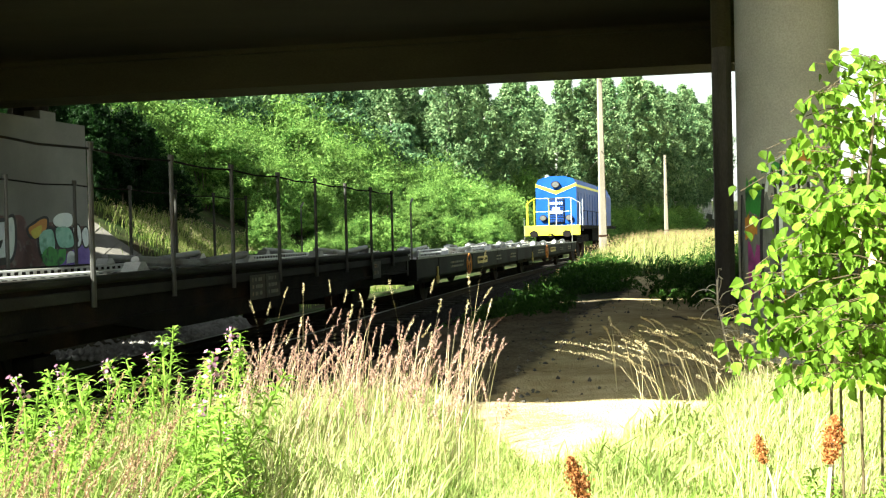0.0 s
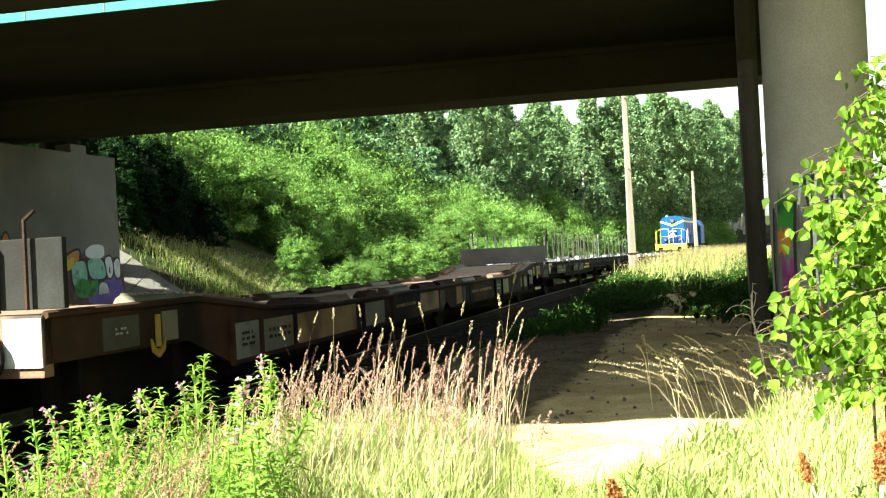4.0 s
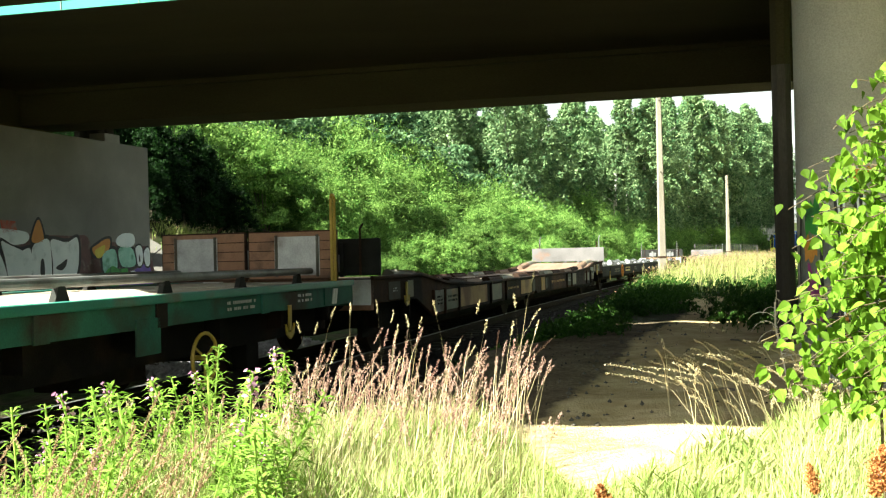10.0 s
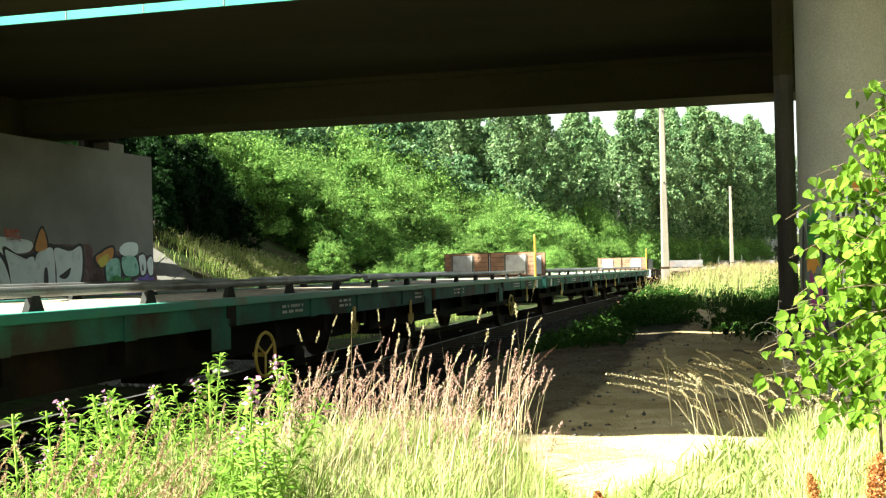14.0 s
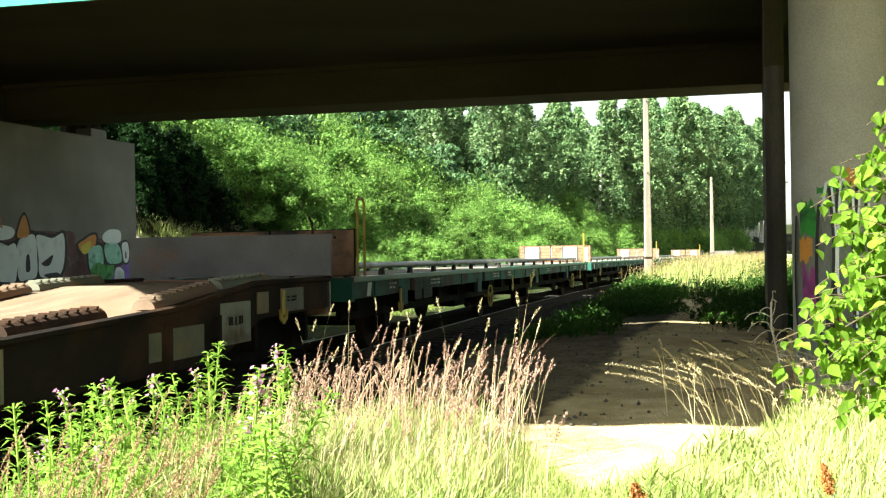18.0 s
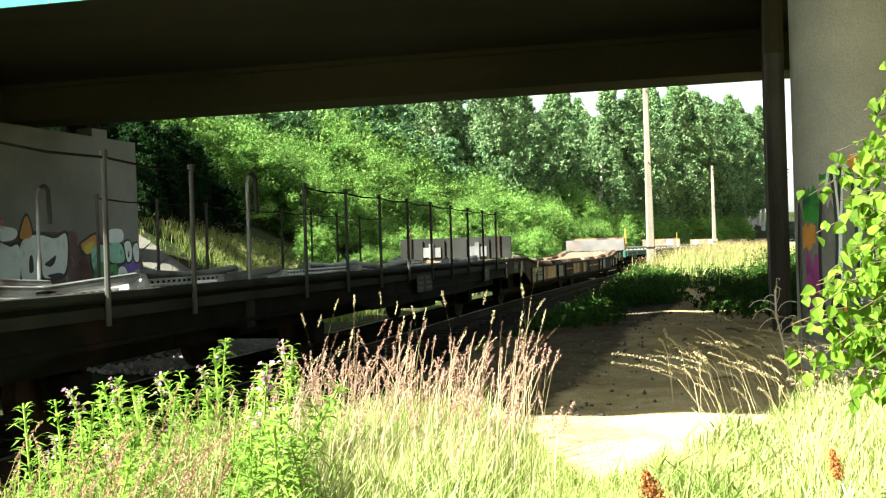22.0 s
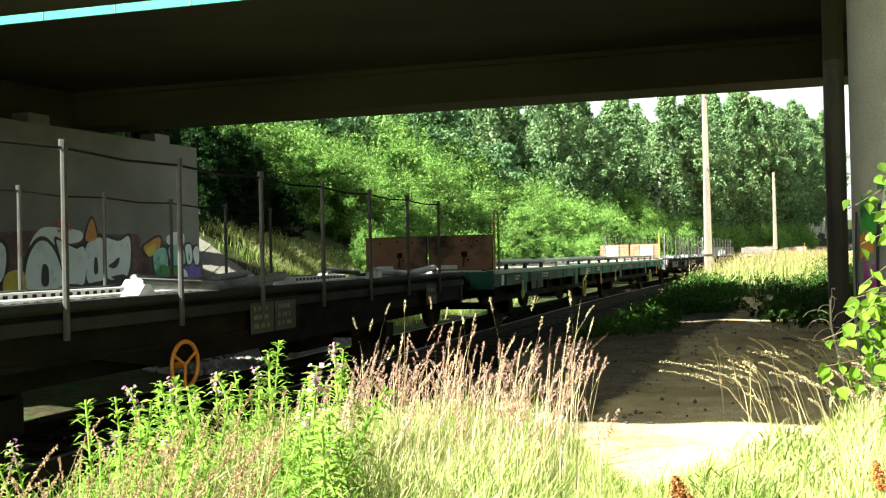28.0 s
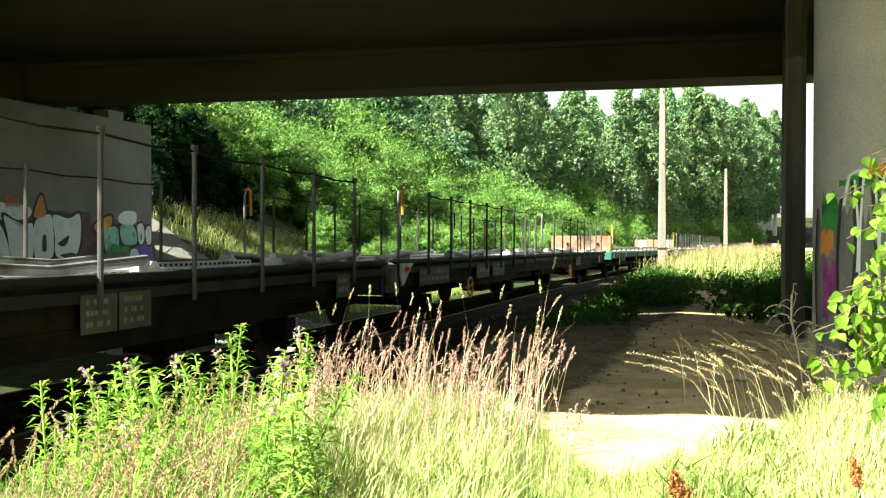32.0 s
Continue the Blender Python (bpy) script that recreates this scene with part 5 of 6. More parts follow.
        d /= np.linalg.norm(d, axis=1)[:, None]
        rad = cr * np.cbrt(rng.uniform(0.1, 1.3, per))[:, None]
        p = d * rad * np.array([1.15, 1.15, 0.62 if kind != "birch" else 0.95])
        if kind == "birch":
            p[:, 2] -= np.abs(rng.normal(0, cr * 0.75, per)) * (rng.uniform(0, 1, per) < 0.5)
        if kind == "bush":                    # upright shoots above the clump
            p[:, 2] += np.where(rng.uniform(0, 1, per) < 0.2, np.abs(rng.normal(0, cr * 1.7, per)), 0)
        cs.append(np.array([x, y, z]) + p)
        ns.append(d)
    v, q = leaf_cloud(np.concatenate(cs), np.concatenate(ns), size, rng, 0.42 if kind == "bush" else 0.6, True, 0.9 if kind == "bush" else 0.0)
    v[:, 2] = np.maximum(v[:, 2], 0.02)
    bm = B()
    if kind == "bush":
        for k in range(7):
            x, y, z, _ = spots[k]
            rod(bm, (x * 0.1, y * 0.1, -0.2), (x * 0.5, y * 0.5, z * 0.5), 0.05, 0.03, 6)
            rod(bm, (x * 0.5, y * 0.5, z * 0.5), (x, y, z), 0.03, 0.01, 5)
    else:
        tr = h * 0.016 + 0.04
        pts = [(0, 0, -0.3), (0.08, 0.03, h * 0.3), (-0.05, 0.1, h * 0.6), (0.05, 0, h * 0.97)]
        for k, (a, b) in enumerate(zip(pts, pts[1:])):
            rod(bm, a, b, tr * (1 - 0.3 * k), tr * (0.7 - 0.3 * k), 8)
        for x, y, z, _ in spots[:14]:
            rod(bm, (0, 0, max(0.5, z - 0.3 * math.hypot(x, y) - 0.4)), (x * 0.9, y * 0.9, z), tr * 0.28, 0.012, 5)
    part("trunk" if kind != "bush" else "stem", bm, bark, t)
    fast_mesh("crown", v, q, leaf, t)
    return t


VAR = {
    "bush": [plant_tree(100 + k, "bush", 4.6, 5.0, LEAF_BUSH, BARK, "dense sunlit green willow bush on the bank", "bush", 150, 170, 0.072) for k in range(5)],
    "tree": [plant_tree(200 + k, "tree", 11.0, 7.5, LEAF_TREE, BARK, "tall leafy green tree in the wood", "tree", 430, 42, 0.125) for k in range(4)],
    "tall": [plant_tree(250 + k, "tall", 15.5, 5.6, LEAF_TREE, DARKBARK, "tall tree beside the abutment, its high crown added for shade", "tree", 230, 80, 0.19) for k in range(2)],
    "dark": [plant_tree(300 + k, "bush", 8.0, 6.5, LEAF_SHADED, BARK, "dense leafy thicket above the bank, shade put into its dark colour", "bush", 130, 110, 0.16) for k in range(3)],
    "birch": [plant_tree(400 + k, "birch", 13.0, 7.0, LEAF_BIRCH, BIRCHBARK, "slender birch tree with pale trunk and drooping leaves", "tree", 480, 40, 0.11) for k in range(4)],
}
used_ = {k: [] for k in VAR}
prng = random.Random(5)


def plant(kind, x, y, scale, sz=None):
    """Sets one more plant of a kind on the ground; the first of each variant is the model itself."""
    left = [i for i in range(len(VAR[kind])) if i not in used_[kind]]
    k = left[0] if left else prng.randrange(len(VAR[kind]))
    m = Matrix.Translation((x, y, gz(x, y) - 0.1)) @ pose(0, 0, 0, prng.uniform(-3, 3), prng.uniform(-3, 3), prng.uniform(0, 360))
    src = VAR[kind][k]
    if k not in used_[kind]:
        used_[kind].append(k)
        ob = src
        ob.matrix_basis = m
    else:
        ob = copy_thing(src, m)
    sx = scale * prng.uniform(0.9, 1.12)
    ob.scale = (sx, sx, sz or scale)
    return ob


def blocked(x, y):
    """Open sky shows beside the column."""
    return y > 8 and 0.338 < x / y < 0.66


def along(kind, s0, s1, step, off, jitter, lo, hi):
    s = s0
    while s < s1:
        p = track(s + prng.uniform(-step, step) * 0.35, off + prng.uniform(-jitter, jitter))
        if not blocked(p.x, p.y):
            plant(kind, p.x, p.y, prng.uniform(lo, hi))
        s += step


# thickets whose leaf colour holds the shade beside the abutment
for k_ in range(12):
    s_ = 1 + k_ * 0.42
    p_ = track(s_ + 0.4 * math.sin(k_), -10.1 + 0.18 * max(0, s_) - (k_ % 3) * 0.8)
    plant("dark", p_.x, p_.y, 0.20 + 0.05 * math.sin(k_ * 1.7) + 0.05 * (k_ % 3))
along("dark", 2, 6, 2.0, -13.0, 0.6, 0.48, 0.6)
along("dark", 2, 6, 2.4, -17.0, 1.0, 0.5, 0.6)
# added trees: crowns out of view that cast shade on the train
for x_, y_, s_ in ((-9.2, 23.7, 1.0), (-10.0, 25.3, 1.08)):
    plant("tall", x_, y_, s_)
plant("tall", -8.8, 23.4, 1.35, 0.58)
plant("tall", -9.4, 24.6, 1.2, 0.92)
along("bush", 10, 24, 1.9, -11.0, 0.8, 0.7, 0.9)
along("bush", 15.5, 42, 2.2, -6.4, 0.5, 0.42, 0.6)
along("bush", 11, 42, 2.6, -9.0, 0.7, 0.55, 0.8)
along("bush", 7, 20, 2.2, -12.9, 0.6, 0.8, 1.0)
along("birch", 8, 26, 4.0, -23.0, 1.5, 0.75, 1.0)
along("bush", 7, 15, 1.6, -6.4, 0.6, 0.3, 0.4)
along("birch", 84, 118, 4.5, -11.5, 1.5, 1.15, 1.6)
along("bush", 42, 118, 4.0, -8.2, 1.0, 0.75, 1.05)
along("bush", 16, 66, 3.4, -12.2, 1.0, 0.8, 1.05)
along("bush", 68, 112, 6.0, -12.5, 1.5, 1.0, 1.3)
along("bush", 28, 90, 5.0, -15.5, 1.5, 1.2, 1.6)
along("tree", 20, 60, 6.5, -18.0, 2.0, 0.85, 1.05)
along("birch", 62, 118, 5.0, -17.0, 2.0, 1.2, 1.6)
along("birch", 24, 60, 7.5, -22.0, 2.5, 0.85, 1.1)
along("birch", 60, 125, 6.0, -21.0, 2.5, 1.2, 1.55)
along("tree", 10, 130, 7.5, -28.0, 3.0, 1.3, 1.7)
along("birch", 60, 150, 8.0, -33.0, 3.0, 1.4, 1.8)
along("birch", 116, 200, 4.2, -12.0, 2.5, 1.5, 2.1)
along("tree", 120, 200, 9.0, -15.0, 2.0, 1.6, 2.1)
along("birch", 122, 200, 5.0, -9.0, 2.0, 1.4, 1.9)
along("bush", 116, 150, 4.5, -6.5, 1.0, 0.9, 1.2)
along("tree", 122, 185, 7.0, 11.0, 3.0, 1.5, 2.0)
# unseen trees left of the bank, added to shade the bushes
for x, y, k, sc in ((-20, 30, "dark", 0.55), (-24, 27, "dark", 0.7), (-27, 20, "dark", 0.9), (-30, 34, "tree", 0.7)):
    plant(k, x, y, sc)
# unseen plants added beside and behind the path to block sky light
for k_ in range(11):
    x_ = 9.5 + 1.55 * k_
    plant("bush", x_ + 0.8 * (k_ % 2), 7.0 + 2.6 * k_ - 1.2 * (k_ % 2), 1.25 + 0.2 * (k_ % 3))
    plant("tree", x_ + 3.6, 7.0 + 2.7 * k_, 0.9 + 0.12 * (k_ % 3))
for x, y, k, sc in ((30, -8, "tree", 1.1), (36, 4, "birch", 1.1), (-20, -24, "tree", 0.9), (-4, -30, "birch", 1.0), (10, -24, "tree", 1.1), (26, -18, "tree", 1.2), (40, 20, "tree", 1.3)):
    plant(k, x, y, sc)


def blades(n, xs, ys, h, w, lean, rng, keep=None, bend=(0.10, 0.03), droop=None):
    """Grass blades of three segments, bent to one side. Returns places, four-cornered and three-cornered faces."""
    x, y = rng.uniform(xs[0], xs[1], n), rng.uniform(ys[0], ys[1], n)
    if keep is not None:
        k = keep(x, y)
        x, y = x[k], y[k]
    n = len(x)
    z = ground_height(x, y) - 0.02
    hh = rng.uniform(h[0], h[1], n) * rng.uniform(0.7, 1.0, n)
    if xs[0] < -3 and ys[1] < 9:
        hh = hh * low_front(x, y)
    ang = rng.uniform(0, 2 * math.pi, n)
    d = np.stack([np.cos(ang), np.sin(ang)], 1) * (rng.uniform(0.1, 1.0, n) ** 1.5 * lean * hh)[:, None] + np.array(bend) * hh[:, None]
    side = rng.uniform(0, 2 * math.pi, n)
    sd = np.stack([np.cos(side), np.sin(side)], 1) * (w * rng.uniform(0.6, 1.4, n))[:, None]
    dr = 0.25 * lean if droop is None else droop
    out = []
    for t, k in ((0.0, 1.0), (0.45, 0.9), (0.8, 0.55), (1.0, 0.08)) if droop is None else ((0.0, 1.0), (0.62, 0.9), (0.85, 0.6), (1.0, 0.2)):
        cx, cy, cz = x + d[:, 0] * t ** 2, y + d[:, 1] * t ** 2, z + hh * (t - dr * t ** 3)
        for sg in (-1, 1):
            out.append(np.stack([cx + sg * sd[:, 0] * k, cy + sg * sd[:, 1] * k, cz], 1))
    v = np.stack(out, 1).reshape(-1, 3)
    base = np.arange(n)[:, None] * 8
    q = np.concatenate([base + np.array([[0, 1, 3, 2]]), base + np.array([[2, 3, 5, 4]]), base + np.array([[4, 5, 7, 6]])])
    curve = lambda t: np.stack([x + d[:, 0] * t ** 2, y + d[:, 1] * t ** 2, z + hh * (t - dr * t ** 3)], 1)
    return v, q, curve, hh


def grass_patch(name, n, xs, ys, h, w, lean, material, seed, lab, keep=None, heads=None, head_len=0.16, head_w=0.012, per=14, spike=0.008, bend=(0.10, 0.03), droop=None):
    rng = np.random.default_rng(seed)
    v, q, curve, hh = blades(n, xs, ys, h, w, lean, rng, keep, bend, droop)
    g = tagged(fast_mesh(name, v, q, material), lab, "grass", kind="stuff")
    if heads:
        c = []
        for k in range(per):
            f = k / per
            at_ = curve(1 - head_len * f / hh)
            c.append(at_ + rng.normal(size=at_.shape) * head_w * (0.4 + 1.2 * math.sin(math.pi * (0.15 + 0.8 * f))))
        c = np.concatenate(c)
        up = np.tile(np.array([[0.15, 0, 1.0]]), (len(c), 1))
        hv, hq = leaf_cloud(c, up * 3, spike, rng, 0.4)
        tagged(fast_mesh("seed_heads", hv, hq, heads), "feathery seed heads of tall grass, pinkish and straw coloured", "grass", kind="stuff")
    return g


def open_ground(x, y):
    s, o = line_coords(x, y)
    rs = np.random.default_rng(3).uniform(0, 1, len(x))
    return (o > 3.0) & (sand_mask(x, y, s, o) < 0.25 + 0.5 * rs)


near_bank = lambda x, y: open_ground(x, y) & (y < 8.4)
low_front = lambda x, y: 1 - 0.8 * smooth01((x / y - 0.01) / 0.07) * smooth01((0.40 - x / y) / 0.10)
grass_patch("grass", 52000, (-3.4, 3.4), (2.5, 7.0), (0.24, 0.50), 0.0045, 0.55, GRASS, 1, "dense sunlit yellow-green grass beside the path", near_bank)
grass_patch("grass", 16000, (-3.0, -0.9), (2.5, 5.4), (0.40, 0.74), 0.0045, 0.6, GRASS, 20, "dense sunlit yellow-green grass beside the railway", near_bank)
grass_patch("dry_grass", 12000, (-3.4, 3.4), (2.7, 7.2), (0.28, 0.56), 0.003, 0.5, GRASSDRY, 2, "straw coloured dry grass among the green", near_bank)
grass_patch("tall_grass", 360, (-1.25, 0.55), (4.9, 7.3), (0.60, 1.0), 0.003, 0.4, GRASSDRY, 3, "tall dry grass stalks with pinkish heads", near_bank, GRASSRED, 0.16, 0.0032, 54, 0.0075)
grass_patch("tall_grass", 420, (-2.6, -1.0), (3.2, 5.6), (0.50, 0.82), 0.0028, 0.45, GRASSDRY, 4, "tall brown grass stalks beside the railway", near_bank, GRASSBROWN, 0.16, 0.0022, 60, 0.0062)
grass_patch("tall_grass", 26, (-1.1, 0.75), (5.4, 7.0), (1.05, 1.32), 0.0024, 0.25, GRASSDRY, 6, "single very tall grass stalks with pale heads", near_bank, GRASSDRY, 0.10, 0.0028, 34, 0.008)
grass_patch("tall_grass", 170, (-2.0, -0.9), (2.5, 3.6), (0.40, 0.70), 0.0026, 0.45, GRASSDRY, 17, "tall brown grass stalks beside the railway", near_bank, GRASSRED, 0.15, 0.0018, 60, 0.006)
grass_patch("tall_grass", 12, (-2.6, -1.5), (4.4, 5.4), (0.95, 1.15), 0.0024, 0.3, GRASSDRY, 16, "single very tall grass stalks with pale heads", near_bank, GRASSDRY, 0.10, 0.0028, 34, 0.008)
grass_patch("tall_grass", 125, (1.75, 3.7), (6.0, 7.7), (0.65, 1.1), 0.0026, 0.7, GRASSDRY, 5, "wispy bleached grass bending over the sandy track", None, GRASSDRY, 0.19, 0.0034, 90, 0.007, (-0.36, -0.05), 0.27)
grass_patch("tall_grass", 90, (-2.0, -0.95), (2.6, 3.9), (0.75, 1.1), 0.0026, 0.5, GRASSBROWN, 18, "tall brown grass stalks beside the railway", None, GRASSBROWN, 0.2, 0.002, 90, 0.006, (0.2, 0))
grass_patch("grass", 30000, (0.1, 3.2), (2.9, 7.0), (0.10, 0.24), 0.0022, 0.8, GRASS, 19, "fine short sunlit grass beside the sandy track", lambda x, y: near_bank(x, y) & (x / y > 0.03))
grass_patch("grass", 5200, (0.2, 3.3), (4.6, 7.0), (0.16, 0.36), 0.0065, 0.9, GRASS, 29, "long-leaved bright green grass beside the sandy track", lambda x, y: near_bank(x, y) & (x / y > 0.2) & (np.sin(x * 5 + y * 3) + np.sin(y * 7 - x * 2) > -0.4))
grass_patch("grass", 5200, (1.6, 4.4), (4.6, 7.0), (0.2, 0.5), 0.004, 0.6, GRASS, 7, "sunlit grass at the foot of the birch", lambda x, y: x > 2.5)


def beside(s0, s1, o0, o1):
    def f(x, y):
        s, o = line_coords(x, y)
        j = np.random.default_rng(9).normal(0, 0.28, len(np.atleast_1d(o)))
        return (s + j * 2 > s0) & (s + j * 2 < s1) & (o + j > o0) & (o + j < o1)
    return f


grass_patch("dry_grass", 36000, (2, 34), (22, 78), (0.4, 0.9), 0.007, 0.5, GRASSVERGE, 8, "bright dry grass round the poles beside the railway", beside(4, 54, 2.9, 8.6), GRASSBROWN, 0.25, 0.03, 4, 0.022)
grass_patch("grass", 30000, (3, 34), (21, 75), (0.15, 0.5), 0.009, 0.6, GRASSVERGE, 9, "green grass along the verge of the railway", beside(-2, 52, 3.4, 10.5))
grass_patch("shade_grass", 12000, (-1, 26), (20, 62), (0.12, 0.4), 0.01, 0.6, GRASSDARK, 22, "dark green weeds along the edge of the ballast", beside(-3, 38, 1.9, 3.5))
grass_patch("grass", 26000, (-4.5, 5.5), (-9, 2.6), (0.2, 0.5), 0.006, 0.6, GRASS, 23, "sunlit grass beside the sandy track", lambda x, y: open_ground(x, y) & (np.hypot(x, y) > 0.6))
grass_patch("shade_grass", 26000, (0, 9), (11, 27), (0.08, 0.28), 0.005, 0.9, GRASSDARK, 10, "grass with the bridge's shade put into its dark green", beside(-9.6, 4, 2.6, 4.6))
grass_patch("shade_grass", 20000, (3, 10), (13, 27), (0.06, 0.22), 0.005, 0.9, GRASSDARK, 11, "grass by the pier, shade put into its dark green", lambda x, y: beside(-8.2, 6, 6.5, 9.5)(x, y) & (np.abs(y - 16.9 - 0.2 * (4.1 - x)) > 0.5))
grass_patch("slope_grass", 95000, (-14, 4), (20, 44), (0.2, 0.6), 0.008, 0.7, SLOPEGRASS, 12, "long pale grass on the sunny bank", lambda x, y: beside(0.7, 16, -11.5, -4.0)(x, y) & (line_coords(x, y)[1] > -9.7 + 0.18 * np.clip(line_coords(x, y)[0], 0, 30)), GRASSDRY, 0.15, 0.02, 2, 0.02)


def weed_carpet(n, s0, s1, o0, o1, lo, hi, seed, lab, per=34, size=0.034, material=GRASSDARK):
    """Low leafy weeds in uneven tufts."""
    rng = np.random.default_rng(seed)
    s, o = rng.uniform(s0, s1, n), rng.uniform(o0, o1, n)
    o += 0.25 * np.sin(s * 1.9) + rng.normal(0, 0.12, n)
    h = np.interp(s, SS, HD)
    x, y = np.interp(s, SS, TX) + o * np.cos(h), np.interp(s, SS, TY) - o * np.sin(h)
    keep = ~((np.abs(x - 3.985) < 1.1) & (np.abs(y - 9.45) < 1.1)) & ~((np.abs(y - 16.9 - 0.2 * (4.1 - x)) < 0.6) & (x > 4.9))
    x, y = x[keep], y[keep]
    tall = (lo + (hi - lo) * rng.random(len(x)) ** 2) * (0.75 + 0.25 * np.sin(x * 2.3 + y * 1.7))
    z = ground_height(x, y)
    f = rng.random((len(x), per)) ** 0.7
    wide = 0.5 * tall[:, None] * np.sin(math.pi * (0.2 + 0.7 * f))
    c = np.stack([x[:, None] + rng.normal(0, 1, f.shape) * wide * 0.5, y[:, None] + rng.normal(0, 1, f.shape) * wide * 0.5, z[:, None] + f * tall[:, None]], -1).reshape(-1, 3)
    v, q = leaf_cloud(c, np.tile(np.array([[0, 0, 1.0]]), (len(c), 1)), size, rng, 0.42, upright=0.5)
    tagged(fast_mesh("weeds", v, q, material), lab, "weeds", kind="stuff")


# all but the last carpet reuse the shade-darkened grass colour
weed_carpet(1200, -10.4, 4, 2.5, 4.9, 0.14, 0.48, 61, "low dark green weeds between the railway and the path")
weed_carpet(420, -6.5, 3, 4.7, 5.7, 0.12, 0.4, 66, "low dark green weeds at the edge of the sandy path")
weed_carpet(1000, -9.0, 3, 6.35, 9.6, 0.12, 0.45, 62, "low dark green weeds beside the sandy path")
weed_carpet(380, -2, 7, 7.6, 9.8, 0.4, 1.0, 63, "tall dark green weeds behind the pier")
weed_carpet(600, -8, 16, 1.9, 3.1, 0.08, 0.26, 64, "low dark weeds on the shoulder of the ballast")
weed_carpet(90, 5, 13, -7.6, -5.6, 0.35, 1.0, 65, "low green shrubs on the sunny grass bank", 150, 0.05, LEAF_BUSH)


def fireweed(seed):
    """A leafy stalk with narrow leaves in a spiral, and a few pink flowers at its top."""
    rng = np.random.default_rng(seed)
    t = tagged(new("fireweed"), "leafy green fireweed stalk with pink flowers in tall grass", "plant", "fireweed by the railway")
    h = 0.95
    bm = B()
    bent(bm, [(0, 0, -0.05), (0.02, 0.01, h * 0.5), (0.05, 0.0, h)], 0.006, 5)
    part("stalk", bm, WEED, t)
    n = 96
    f = np.clip(np.linspace(0.12, 1.0, n) + rng.normal(0, 0.02, n), 0.05, 1.0)
    ang = np.arange(n) * 2.4 + rng.normal(0, 0.5, n)
    ln = 0.125 * np.sin(math.pi * (0.25 + 0.68 * f)) + 0.03
    ln = ln * rng.uniform(0.6, 1.25, n)
    d = np.stack([np.cos(ang), np.sin(ang), rng.uniform(0.1, 0.8, n)], 1)
    c0 = np.stack([0.05 * f, np.zeros(n), f * h], 1)
    sd = np.stack([-np.sin(ang), np.cos(ang), np.zeros(n)], 1) * 0.0095
    tip = c0 + d * ln[:, None]
    tip[:, 2] -= ln * 0.35
    midp = c0 + d * ln[:, None] * 0.5
    v = np.stack([c0, midp + sd, tip, midp - sd], 1).reshape(-1, 3)
    fast_mesh("leaves", v, np.arange(n * 4).reshape(n, 4), WEED, t)
    if seed == 0:
        k = 26
        c = np.stack([0.05 + rng.normal(0, 0.018, k), rng.normal(0, 0.018, k), h - 0.02 + rng.uniform(-0.12, 0.05, k)], 1)
        v, q = leaf_cloud(c, rng.normal(size=(k, 3)), 0.014, rng, 0.8)
        tagged(fast_mesh("flower_head", v, q, PINK, t), "small pink flowers", kind="stuff")
    return t


FW = [fireweed(k) for k in range(5)]
frng = random.Random(8)
spots_ = []
for k in range(80):
    y = frng.uniform(3.6, 5.6)
    spots_.append((y * (-0.14 - 0.37 * frng.random() ** 0.75), y))
for k, (x, y) in enumerate(spots_):
    m = Matrix.Translation((x, y, gz(x, y))) @ pose(0, 0, 0, frng.gauss(0, 11), frng.gauss(0, 11), frng.uniform(0, 360))
    ob = FW[k] if k < 5 else copy_thing(FW[k % 5], m)
    ob.matrix_basis = m
    sc = frng.uniform(0.45, 0.82) + 0.16 * smooth01((x / y + 0.55) / 0.2)
    ob.scale = (sc, sc, sc)

for k in range(20):                    # leafy shoots at the foot of the birches
    y = frng.uniform(2.6, 3.7)
    x = y * frng.uniform(0.40, 0.52)
    m = Matrix.Translation((x, y, gz(x, y))) @ pose(0, 0, 0, frng.gauss(0, 16), frng.gauss(0, 16), frng.uniform(0, 360))
    ob = copy_thing(FW[1 + k % 4], m)
    tagged(ob, "leafy green shoot at the foot of a young birch", "plant", "shoots by the birches")
    sc = frng.uniform(0.4, 0.72)
    ob.scale = (sc, sc, sc)

# ---- young birch at the column ----
lrng = random.Random(21)


def leaf_shape(k):
    """A birch leaf: pointed, toothed a little, folded along its rib."""
    bm = B()
    out = [(0, 0), (0.35, 0.05), (0.75, 0.22), (0.92, 0.42), (0.80, 0.62), (0.45, 0.95), (0.12, 1.25), (0, 1.4)]
    rib = [bm.verts.new((0, y * 0.045, -0.004 * math.sin(y * 2.2))) for y in (0, 0.3, 0.6, 0.9, 1.15, 1.4)]
    for sg in (-1, 1):
        ed = [bm.verts.new((sg * x * 0.034, y * 0.045, 0.006 * x + 0.002 * k - 0.006 * (y / 1.4) ** 2)) for x, y in out[1:-1]]
        ring_ = [rib[0]] + ed + [rib[5]]
        bm.faces.new([rib[0], rib[1], ed[1], ed[0]])
        bm.faces.new([rib[1], rib[2], ed[2], ed[1]])
        bm.faces.new([rib[2], rib[3], ed[3], ed[2]])
        bm.faces.new([rib[3], rib[4], ed[4], ed[3]])
        bm.faces.new([rib[4], rib[5], ed[5], ed[4]])
    me = bpy.data.meshes.new("leaf")
    bm.to_mesh(me)
    bm.free()
    me.materials.append(LEAF_NEAR)
    return me


LEAVES = [leaf_shape(k) for k in range(3)]
SAPLINGS = []


def young_birch(x, y, seed, top):
    """A sapling: a thin trunk, slanting twigs, hanging leaves that face the light."""
    lr = random.Random(seed)
